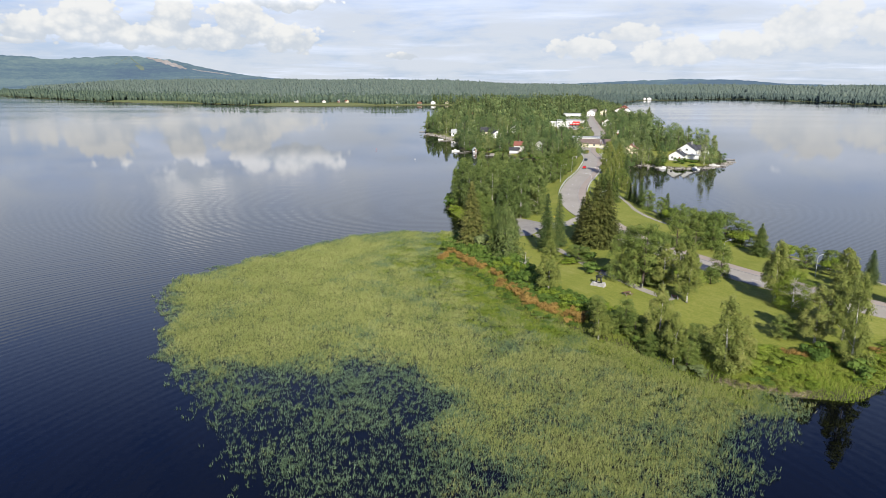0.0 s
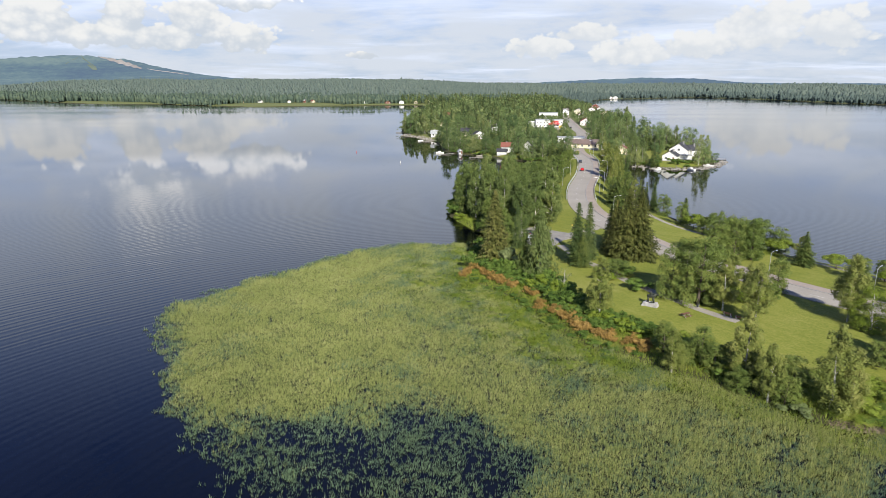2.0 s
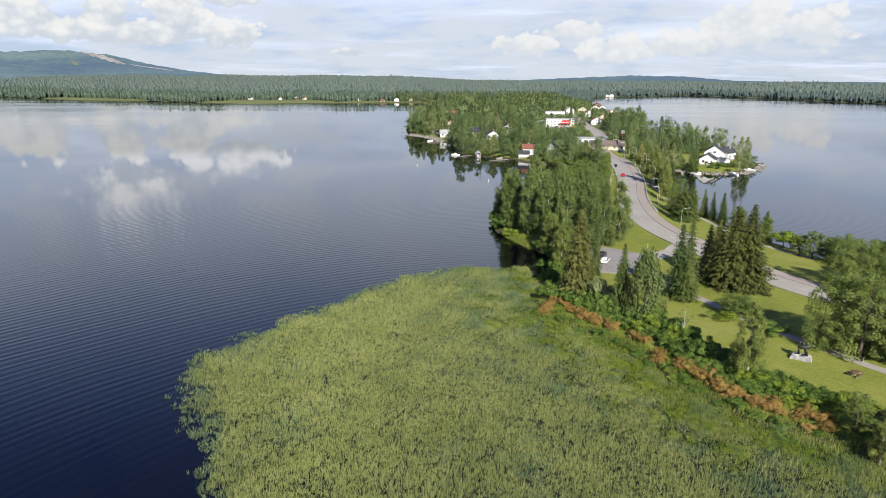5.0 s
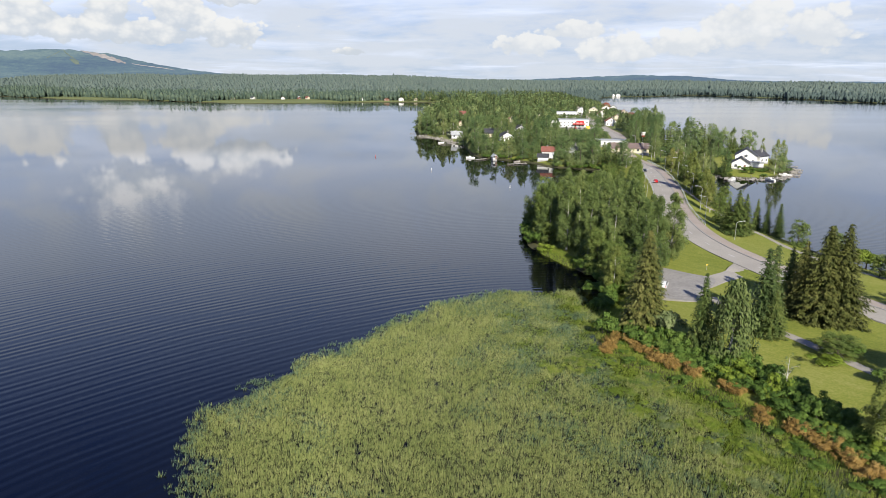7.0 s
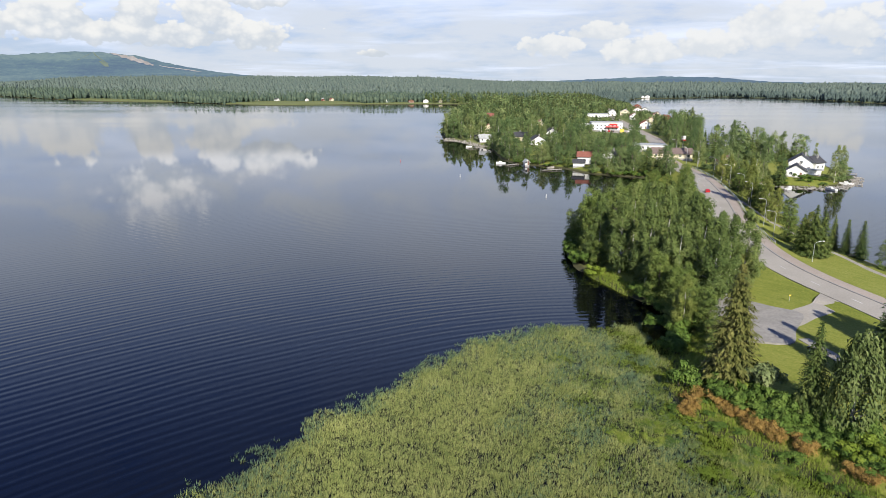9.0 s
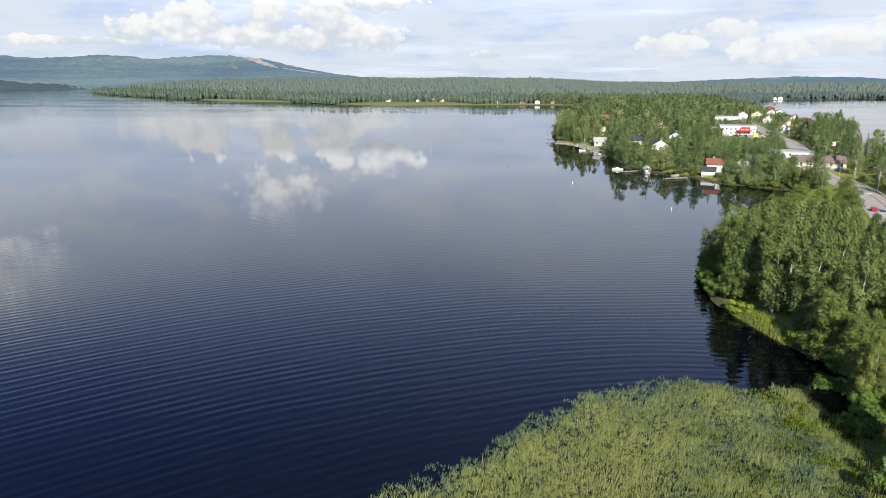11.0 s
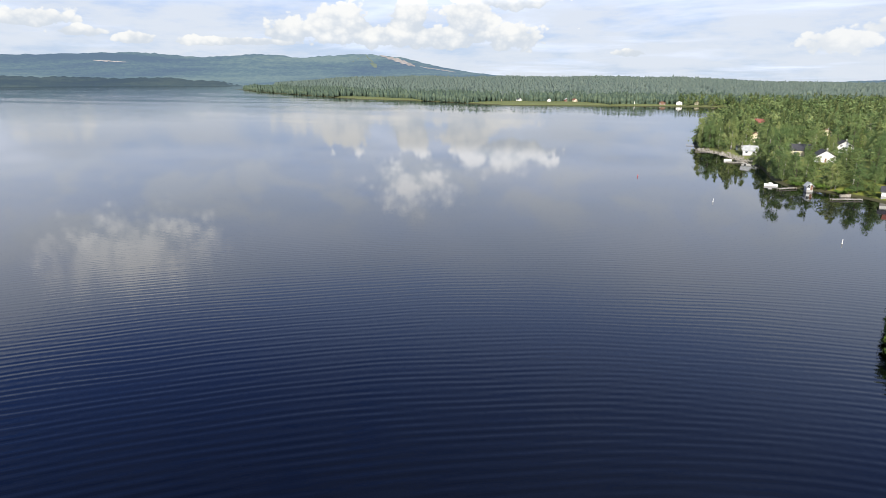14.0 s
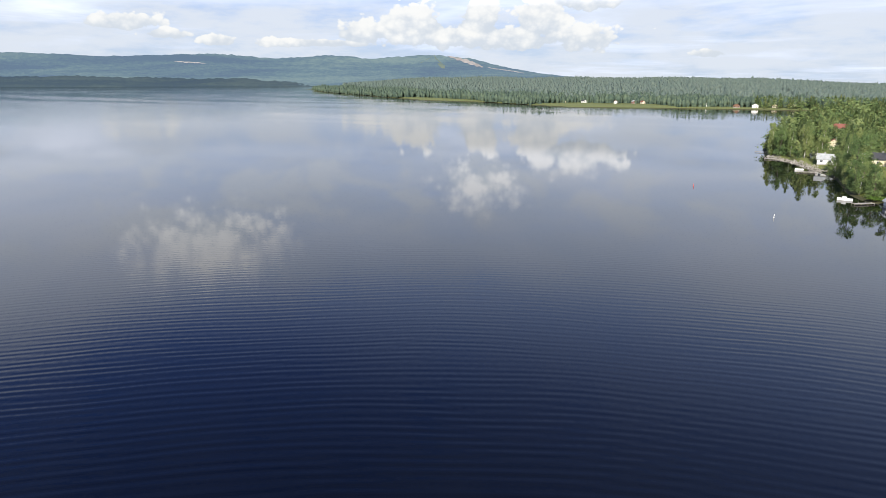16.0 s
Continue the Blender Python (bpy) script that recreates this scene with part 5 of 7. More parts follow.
for name, mask, leaf, hi, label in (("reed_bed", take & ~grass & ~rush, REED_LEAF, (0.55, 1.15), "dense yellow-green reeds standing in the lake"), ("rush_bed", rush, RUSH_LEAF, (0.45, 0.95), "sparse blue-green rushes in dark water"),
                                    ("marsh_grass", grass, GRASS_LEAF, (0.4, 0.9), "bright green marsh grass between reeds and bank")):
    n = int(mask.sum()) * TUFT
    bx, by = (np.repeat(c[mask], TUFT) + rng.normal(0, 0.12, n) for c in (rx, ry))
    tall = rng.uniform(*hi, n) * (1 + 0.12 * soft_noise(bx, by, 3.0))
    wide, lean = rng.uniform(0.045, 0.085, n), rng.uniform(0.05, 0.5, n)
    if name == "rush_bed":
        wide *= 1.7
        lean *= 1.4
    else:
        # one broad bent leaf low in each tuft
        tall[::TUFT] *= 0.5
        wide[::TUFT] *= 2.6
        lean[::TUFT] += 0.6
    me = mesh_of(name, *blades(rng, bx, by, tall, wide, lean))
    tagged(part(name, me, leaf), label, "reeds", kind="stuff")

# tall grass on the bank
N_GRASS = 380000
qx, qy = rng.uniform(0, 90, N_GRASS), rng.uniform(86, 262, N_GRASS)
shore = depth_in(LAND, qx, qy)
ok = (shore > np.where(qx > 53, -0.6, -7) + np.where(qx > 53, 0.5, 3) * soft_noise(qx, qy, 4.0)) & (shore < np.where(qx > 45, 12, 6) + 3 * soft_noise(qx, qy, 6.0)) & (np.abs(line_gap(ROAD_LINE, qx, qy)[0]) > 9) & (qx < 95) & ((qy < 205) | ((shore < 4.5 + soft_noise(qx, qy, 6.0)) & (qy > 230) & (qy < 248) & (qx < 12))) & ((qy < 205) | (shore > -1)) & (np.interp(qy, [86, 262], [60, 40]) + 40 > qx)
qx, qy = qx[ok], qy[ok]
me = mesh_of("tall_grass", *blades(rng, qx, qy, rng.uniform(0.35, 0.95, len(qx)), rng.uniform(0.06, 0.13, len(qx)), rng.uniform(0.1, 0.4, len(qx)), np.maximum(land_height(qx, qy), -0.15) - 0.05))
tagged(part("tall_grass", me, GRASS_LEAF), "bright green tall grass along the bank", "grass", kind="stuff")


# ---- far woods ----
def template(kind, seed, n, size):
    """A tree of the town wood, of unit height: a ragged cone or a lumpy crown of leaves."""
    rng = np.random.default_rng(seed)
    if kind == "cone":
        u = np.sort(rng.uniform(0.05, 0.98, n))
        a = np.arange(n) * 2.4
        r = (0.15 * (1 - u) + 0.004) * rng.uniform(0.6, 1.1, n)
        c = np.stack([np.cos(a) * r, np.sin(a) * r, u], -1)
        nn = np.stack([np.cos(a), np.sin(a), np.full(n, 0.6)], -1) + 0.12 * rng.normal(size=(n, 3))
        return cards(rng, c, nn, np.full(n, size * 1.7), size * (0.25 + 0.65 * (1 - u)), np.tile((0, 0, 1.0), (n, 1)) + 0.25 * rng.normal(size=(n, 3)))
    lumps = [(rng.normal(0, 0.08), rng.normal(0, 0.08), z, 0.19 * (1.2 - 0.5 * z), 0.16) for z in np.linspace(0.18, 0.88, 9)]
    return crown_cards(rng, lumps, n, size, 0.4, 0.1)


def templates(n, size):
    return [template("cone", 1, n, size), template("cone", 2, n, size), template("lump", 3, n, size), template("lump", 4, n, size)]


def far_crown(seed, profile, sides):
    """A closed, uneven crown of unit height for trees more than a kilometre off: rows of height and radius."""
    rng = np.random.default_rng(seed)
    v, f = [], []
    for k, (z, r) in enumerate(profile):
        for i in range(sides):
            a = 2 * math.pi * (i + 0.5 * (k % 2)) / sides
            q = r * rng.uniform(0.7, 1.25)
            v.append((math.cos(a) * q, math.sin(a) * q, z + rng.uniform(-0.03, 0.03)))
    for k in range(len(profile) - 1):
        for i in range(sides):
            a, b = k * sides + i, k * sides + (i + 1) % sides
            f += [(a, b, b + sides), (a, b + sides, a + sides)]
    v.append((0, 0, profile[-1][0] + 0.07))
    last = (len(profile) - 1) * sides
    f += [(last + i, last + (i + 1) % sides, len(v) - 1) for i in range(sides)]
    return np.array(v), np.array(f)


SPIRE, SLENDER, ROUND, LUMPY = ((0.0, 0.13), (0.4, 0.12), (0.75, 0.06), (0.93, 0.02)), ((0.1, 0.08), (0.45, 0.13), (0.75, 0.1), (0.93, 0.03)), ((0.05, 0.14), (0.4, 0.24), (0.7, 0.2), (0.9, 0.1)), ((0.05, 0.17), (0.3, 0.22), (0.6, 0.23), (0.92, 0.08))
FAR_SHAPES = [far_crown(seed, profile, 5) for seed, profile in ((1, SPIRE), (2, SLENDER), (3, ROUND), (4, LUMPY))]


def woods(name, x, y, high, share, label, fat, shapes, leaf=HAZY_FOREST, needle=None):
    """Many far trees: the conifers in one mesh, the leafy ones in another."""
    z = land_height(x, y) - 0.2
    kind = np.where(rng.random(len(x)) < share, rng.integers(0, 2, len(x)), rng.integers(2, 4, len(x)))
    for group, mat, suffix, text in (((0, 1), needle or leaf, "_conifers", "dark conifers in the "), ((2, 3), leaf, "_leafy_trees", "leafy trees in the ")):
        vs, fs, k = [], [], 0
        for i in group:
            tv, tf = shapes[i]
            m = kind == i
            n = int(m.sum())
            if not n:
                continue
            a = rng.uniform(0, 6.28, n)
            c, s = np.cos(a)[:, None], np.sin(a)[:, None]
            h = high[m][:, None] * (1.12 if i < 2 else 0.95)
            w = h * fat * rng.uniform(0.8, 1.25, n)[:, None]
            v = np.stack([(tv[:, 0] * c - tv[:, 1] * s) * w + x[m][:, None], (tv[:, 0] * s + tv[:, 1] * c) * w + y[m][:, None], tv[:, 2] * h + z[m][:, None]], -1).reshape(-1, 3)
            fs.append((tf[None] + len(tv) * np.arange(n)[:, None, None]).reshape(-1, 3) + k)
            vs.append(v)
            k += len(v)
        if vs:
            me = mesh_of(name + suffix, np.concatenate(vs), np.concatenate(fs))
            if shapes is FAR_SHAPES:
                me.polygons.foreach_set("use_smooth", [True] * len(me.polygons))
            tagged(part(name + suffix, me, mat), text + label, "forest", kind="stuff")


# trees of the small town: those nearest stand singly
HOUSE_SPOTS = [(45, 545, 12, 5), (39, 578, 9, 3), (42, 805, 12, 7), (23, 656, 7, 5), (11, 571, 8, 3), (53, 446, 6, 1), (69, 449, 8, 5), (128, 672, 40, 7), (106, 458, 22, 3), (113, 506, 22, 2), (139, 520, 7, 5), (155, 410, 20, 4),
               (124, 427, 8, 3)]
HOUSE_SPOTS += [(229, 784, 9, 5), (173, 690, 10, 5), (255, 953, 12, 5), (160, 800, 26, 7), (22, 452, 4, 2), (128, 645, 34, 0), (222, 905, 11, 5), (300, 1090, 14, 5), (196, 742, 9, 5), (140, 574, 16, 0), (150, 620, 20, 0), (196, 872, 10, 5), (246, 860, 9, 5), (275, 985, 10, 5), (118, 760, 9, 5), (205, 820, 9, 5), (76, 700, 9, 5), (66, 600, 9, 5)]


def headroom(x, y):
    """How high a tree may grow there without hiding the houses behind it from across the bay."""
    d, a = np.hypot(x + 36, y - 100), np.arctan2(x + 36, y - 100)
    room = np.full(np.shape(x), 99.0)
    for hx, hy, w, h in HOUSE_SPOTS:
        dh, ah = math.hypot(hx + 36, hy - 100), math.atan2(hx + 36, hy - 100)
        front = (np.abs(a - ah) < 0.5 * w / dh) & (d < dh + 3)
        room = np.where(front, np.minimum(room, 47 * (1 - d / dh) + h * 0.62), room)
        room = np.where(np.hypot(x - hx, y - hy) < w * 0.55, 0.0, room)
    return np.where(np.abs(line_gap(ROAD_LINE, x, y)[0]) < 9, 0.0, room)


tx, ty = rng.uniform(-25, 245, 3200), rng.uniform(392, 625, 3200)
ok = (depth_in(LAND, tx, ty) > 2.5) & (headroom(tx, ty) > 4.5) & ((ty > 530) | (tx < 88 + 0.2 * (ty - 392)) | ((ty > 440) & (tx < 182)))
tx, ty = tx[ok], ty[ok]
spots = []
for x, y in zip(tx, ty):
    if all((x - u) ** 2 + (y - v) ** 2 > 6.6**2 for u, v in spots):
        spots.append((x, y))
for x, y in spots[:250]:
    kind = pick.choice(("townbirch", "townbirch", "townalder", "townalder", "townspruce", "townspruce"))
    tall = min(pick.choice((pick.uniform(9, 15), pick.uniform(14, 23))), float(headroom(np.array(x), np.array(y))))
    plant(kind, x, y, tall, min(tall * 0.72, pick.uniform(7.5, 13)) if kind != "townspruce" else min(tall * 0.4, pick.uniform(4.5, 7)), group="trees of the small town")
for row in (
    ("townalder", 53, 423, 11, 8), ("townbirch", 58, 419, 13, 8), ("townalder", 64, 417, 13, 8.5), ("townbirch", 70, 414, 12, 8), ("townspruce", 75.5, 412, 14, 7),
    ("townspruce", 82, 413, 12, 6), ("townbirch", 88, 420, 8, 5.5), ("townalder", 61, 426, 12, 8), ("townalder", 68, 423, 12, 8), ("townbirch", 75, 422, 12, 8),
    ("townalder", 80, 424, 10, 7), ("townalder", 54, 430, 9, 6), ("townalder", 39, 449, 12, 9), ("townbirch", 31, 456, 11, 9), ("townalder", 25, 461, 8, 7),
    ("townalder", 19, 468, 10, 8), ("townbirch", 15.5, 477, 12, 8), ("townalder", 15, 490, 13, 9), ("townbirch", 14.5, 503, 14, 9), ("townalder", 15, 517, 13, 9),
):
    plant(*row, group="trees of the small town")
for row in (
    ("townbirch", 12, 532, 12, 8), ("townbirch", -14, 622, 18, 8), ("townbirch", -9, 616, 19, 8), ("townbirch", -4, 609, 19, 8), ("townbirch", 3, 600, 18, 8),
    ("townbirch", -14, 634, 19, 8), ("townbirch", -15, 650, 18, 8), ("townbirch", -7, 628, 19, 8), ("townbirch", -8, 645, 19, 8), ("townbirch", 2, 618, 18, 8),
    ("townalder", 90.5, 413, 7, 6), ("townalder", 82, 402, 13, 8.5), ("townspruce", 77.5, 399, 15, 7), ("townalder", 85, 409, 13, 8), ("townalder", 112, 396, 13, 8), ("townbirch", 118, 393, 14, 8), ("townbirch", 124, 390, 15, 8), ("townalder", 130, 386, 13, 8),
    ("townspruce", 134, 391, 14, 6), ("townalder", 168, 398, 7, 5), ("townalder", 165, 394, 10, 6), ("townalder", 171, 399, 6, 5), ("townalder", 175, 403, 6, 5),
):
    plant(*row, group="trees of the small town")
for row in (
    ("townalder", 109, 405, 12, 8), ("townalder", 110, 420, 9, 8), ("townbirch", 116, 414, 12, 8), ("townalder", 203, 500, 8.4, 7), ("townspruce", 198, 505, 9.0, 7),
    ("townalder", 192, 512, 8.4, 7), ("townalder", 186, 520, 7.199999999999999, 7),
):
    plant(*row, group="trees of the small town")
for row in (
    ("townbirch", 155.4, 384.2, 17.5, 8), ("townbirch", 163, 392, 16.5, 8), ("townalder", 160, 388, 12, 7), ("townspruce", 127, 380.5, 14, 6.5), ("townbirch", 119.6, 388.5, 14.5, 8.5), ("townalder", 113, 387, 12, 7), ("townbirch", 108, 392, 15, 8),
    ("townalder", 166, 459, 16.5, 9), ("townbirch", 173, 461, 16, 9), ("townalder", 180, 459, 15, 9), ("townspruce", 155, 462, 16, 7), ("townalder", 160, 464, 15, 8), ("townbirch", 96.6, 359, 15, 7), ("townbirch", 192, 459, 11, 5), ("townalder", 187, 463, 14, 8),
):
    plant(*row, group="trees of the small town")
rest = np.array(spots[250:]).reshape(-1, 2)
tx, ty = np.r_[rng.uniform(-20, 420, 6000), rest[:, 0]], np.r_[625 + 775 * rng.uniform(0, 1, 6000) ** 1.15, rest[:, 1]]
tall = np.minimum(rng.uniform(10, 19, len(tx)) + 3 * soft_noise(tx, ty, 25.0), headroom(tx, ty))
inland = depth_in(LAND, tx, ty)
tall = np.where((tx > 190) & (ty > 700), np.minimum(tall, 5 + inland * 0.16), tall)
ok = (inland > 3) & (tall > 4)
near = ok & (ty < 860)
woods("town_wood", tx[near], ty[near], tall[near], 0.22, "wood between the houses of the town", 1.2, templates(170, 0.075), TOWN_LEAF, TOWN_NEEDLE)
ok &= ~near
woods("town_wood_edge", tx[ok], ty[ok], tall[ok], 0.28, "mixed wood behind the small town", 1.2, templates(60, 0.11), TOWN_LEAF, TOWN_NEEDLE)

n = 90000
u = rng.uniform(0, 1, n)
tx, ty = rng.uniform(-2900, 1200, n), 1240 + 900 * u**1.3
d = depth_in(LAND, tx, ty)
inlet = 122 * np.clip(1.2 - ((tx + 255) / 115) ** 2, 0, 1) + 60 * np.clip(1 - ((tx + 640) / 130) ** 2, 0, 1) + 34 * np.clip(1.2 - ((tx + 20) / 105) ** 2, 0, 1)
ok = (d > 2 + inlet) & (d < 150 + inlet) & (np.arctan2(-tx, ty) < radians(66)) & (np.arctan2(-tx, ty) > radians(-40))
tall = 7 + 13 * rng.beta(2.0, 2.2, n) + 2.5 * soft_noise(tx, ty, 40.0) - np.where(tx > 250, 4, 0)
for side, name, text, leaf in ((tx <= 280, "shore_wood", "wood along the far shore", HAZY_SHORE_FOREST), (tx > 280, "eastern_wood", "wood beyond the eastern bay", HAZY_EAST_FOREST)):
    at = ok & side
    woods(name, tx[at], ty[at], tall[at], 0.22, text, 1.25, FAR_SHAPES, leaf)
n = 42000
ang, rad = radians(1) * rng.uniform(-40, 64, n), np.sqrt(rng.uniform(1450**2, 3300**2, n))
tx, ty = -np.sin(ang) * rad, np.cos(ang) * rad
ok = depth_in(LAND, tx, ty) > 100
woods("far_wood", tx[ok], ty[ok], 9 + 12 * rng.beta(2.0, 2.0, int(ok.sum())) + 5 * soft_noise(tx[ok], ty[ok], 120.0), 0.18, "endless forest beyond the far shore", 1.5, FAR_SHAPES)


# ---- houses ----
def house(name, x, y, turn, w, d, wall, roof, wall_mat, roof_mat, label, storeys=1, flat=False, chimney=True, detail=True, group="houses of the town"):
    """A house whose front, with its gable, looks to -y before it is turned."""
    root = thing(name, pose(x, y, max(ground_at(x, y), 0.6) - 0.1, 0, 0, turn), label, "house", group)
    part("foundation", Shape().box(-w / 2 - 0.05, w / 2 + 0.05, -d / 2 - 0.05, d / 2 + 0.05, -1.5, 0.4), KERB, root)
    body = Shape()
    if flat:
        body.box(-w / 2, w / 2, -d / 2, d / 2, 0.4, wall)
    else:
        p = [(-w / 2, -d / 2, 0.4), (w / 2, -d / 2, 0.4), (w / 2, -d / 2, wall), (0, -d / 2, wall + roof), (-w / 2, -d / 2, wall)]
        q = [(a, d / 2, c) for a, b, c in p]
        body.add(p + q, [(0, 1, 2, 3, 4), (9, 8, 7, 6, 5), (0, 5, 6, 1), (1, 6, 7, 2), (4, 9, 5, 0)])
    part("wall", body, wall_mat, root)
    if flat:
        top = Shape().box(-w / 2 - 0.3, w / 2 + 0.3, -d / 2 - 0.3, d / 2 + 0.3, wall, wall + 0.45)
        part("roof", top, roof_mat, root)
    else:
        o, t, k = 0.55, 0.22, roof / (w / 2)
        for s in (-1, 1):
            a = [(0, -d / 2 - o, wall + roof), (s * (w / 2 + o), -d / 2 - o, wall - o * k), (s * (w / 2 + o), d / 2 + o, wall - o * k), (0, d / 2 + o, wall + roof)]
            b = [(u, v, z + t) for u, v, z in a]
            sh = Shape().add(a + b, [(0, 1, 2, 3), (7, 6, 5, 4), (0, 4, 5, 1), (1, 5, 6, 2), (2, 6, 7, 3), (3, 7, 4, 0)][:: 1])
            slope = part("roof", sh, roof_mat, root)
            if s == 1 and chimney:
                part("chimney", Shape().box(w * 0.12, w * 0.12 + 0.8, 0.4, 1.2, wall + roof * 0.5, wall + roof + 0.9), KERB, slope, "plain masonry chimney")
    if detail:
        frame_me, pane_me = window_meshes(1.2, 1.3)
        for level in range(storeys):
            z = 1.9 + level * 2.9
            if z + 0.8 > wall + (0 if flat else roof * 0.5):
                continue
            n = max(2, int(w // 3.2))
            for i in range(n):
                u = (i + 0.5) / n * w - w / 2
                if level == 0 and i == n // 2:
                    leaf = part("door", Shape().box(u - 0.5, u + 0.5, -d / 2 - 0.06, -d / 2 + 0.02, 0.4, 2.5), BROWN_WALL, root, "brown panelled front door")
                    part("handle", Shape().box(u + 0.34, u + 0.42, -d / 2 - 0.12, -d / 2 - 0.06, 1.4, 1.5), STEEL, leaf)
                    continue
                if not flat and level and abs(u) > w / 2 * (1 - max(0, (z + 0.8 - wall)) / roof) - 0.7:
                    continue
                window(root, frame_me, pane_me, pose(u, -d / 2, z))
            for s in (-1, 1):
                m = max(1, int(d // 4))
                for i in range(m):
                    v = (i + 0.5) / m * d - d / 2
                    if z + 0.8 < wall:
                        window(root, frame_me, pane_me, pose(s * w / 2, v, z, 0, 0, 90 * s))
    return root


WINDOW_MESHES = {}


def window_meshes(w, h):
    if (w, h) not in WINDOW_MESHES:
        s = Shape()
        for x0, x1, z0, z1 in ((-w / 2 - 0.1, -w / 2, -h / 2 - 0.1, h / 2 + 0.1), (w / 2, w / 2 + 0.1, -h / 2 - 0.1, h / 2 + 0.1), (-w / 2, w / 2, h / 2, h / 2 + 0.1), (-w / 2, w / 2, -h / 2 - 0.1, -h / 2), (-0.03, 0.03, -h / 2, h / 2)):
            s.box(x0, x1, -0.07, 0.02, z0, z1)
        WINDOW_MESHES[w, h] = s.mesh("window"), Shape().box(-w / 2, w / 2, -0.03, 0.01, -h / 2, h / 2).mesh("pane")
    return WINDOW_MESHES[w, h]


def window(root, frame_me, pane_me, m):
    ob = part("window", frame_me, WHITE_PAINT, root)
    ob.matrix_basis = m
    part("pane", pane_me, GLASS, ob)


house("large_house", 157, 415, -30, 11, 12, 4.8, 3.8, WHITE_PAINT, DARK_ROOF, "large white gabled house with a dark roof on the point", 3)
house("gabled_house", 143.5, 396, -30, 8.5, 9, 3.2, 2.8, WHITE_PAINT, DARK_ROOF, "white gabled house with a dark roof near the water", 2)
house("gabled_house", 166.5, 420, -62, 8, 8, 4.2, 2.8, WHITE_PAINT, DARK_ROOF, "white side wing with a dark roof and big windows", 2)
house("glazed_porch", 154, 400, -30, 8, 3.5, 2.6, 0.5, WHITE_PAINT, GREY_ROOF, "low white glazed porch facing the lake", 1, True, False)
house("small_house", 124, 428, -20, 8.5, 8, 3.6, 2.6, CREAM_PAINT, RED_ROOF, "cream house with a reddish roof among trees", 2)
house("villa", 45, 546, 4, 10, 9, 3.4, 3.2, WHITE_PAINT, DARK_ROOF, "white gabled villa with a dark roof", 2)
house("villa", 38.5, 575, 84, 10, 11, 3.6, 3.0, CREAM_PAINT, DARK_ROOF, "pale house with a wide dark roof", 1)
house("villa", 42, 806, 84, 11, 12, 5.0, 3.0, CREAM_PAINT, RED_ROOF, "two-storey pale house with a red roof", 2)
house("villa", 23, 656, -4, 6, 7, 5.0, 2.0, CREAM_PAINT, RED_ROOF, "small cream house between tall birches", 2)
house("boathouse", 11.5, 574, 84, 6, 8, 3.2, 2.4, WHITE_PAINT, GREY_ROOF, "white waterside house with a grey roof", 1)
house("garden_shed", 8, 597, 20, 3.4, 4, 2.4, 1.6, WHITE_PAINT, DARK_ROOF, "small white garden shed by the shore", 1, False, False)
house("red_roofed_house", 53, 446, 75, 7, 7.5, 4.4, 2.2, WHITE_PAINT, RED_ROOF, "white two-storey house with a red roof", 2)
house("cottage", 48.5, 440, 75, 5, 6, 2.4, 1.5, WHITE_PAINT, DARK_ROOF, "low white cottage with a dark roof by the shore", 1, False, False)
house("gabled_house", 69, 450, -32, 7.5, 9, 4.2, 3.0, WHITE_PAINT, DARK_ROOF, "white gabled house half hidden by spruces", 2)
house("sauna_hut", 22, 453, 10, 2.4, 3, 2.2, 1.2, WHITE_PAINT, GREY_ROOF, "tiny white hut on the grassy shore", 1, False, False)
house("long_hall", 107, 460, 76, 11, 22, 3.0, 2.6, CREAM_PAINT, BROWN_ROOF, "long low cream hall with a brown roof", 1, False, False)
house("flat_hall", 111, 506, -12, 20, 12, 3.2, 0, WHITE_PAINT, GREY_ROOF, "low white hall with a flat pale roof", 1, True, False)
house("villa", 229, 786, 10, 9, 9, 4.6, 3.2, FALU_RED, RED_ROOF, "orange-red house with a tiled roof", 2)
house("villa", 173, 692, -10, 10, 9, 4.6, 3.0, WHITE_PAINT, RED_ROOF, "white house with a red roof", 2)
house("villa", 255, 955, -16, 12, 9, 4.6, 3.0, WHITE_PAINT, RED_ROOF, "white house with a red roof far back", 2)
house("villa", 222, 905, -16, 11, 9, 4.6, 3.0, CREAM_PAINT, GREY_ROOF, "pale house with a grey roof far back", 2)
house("school", 158, 800, -10, 22, 12, 7.5, 0, WHITE_PAINT, GREY_ROOF, "white three-storey block behind the shop", 3, True, False)
house("villa", 300, 1090, -16, 12, 10, 5, 3.0, FALU_RED, RED_ROOF, "red house near the far shore", 2)
house("villa", 96, 905, -4, 12, 10, 5, 3.0, WHITE_PAINT, DARK_ROOF, "white house deep in the trees", 2)
house("villa", 196, 742, -14, 9, 9, 4.6, 3.0, CREAM_PAINT, RED_ROOF, "cream house with a red roof", 2)

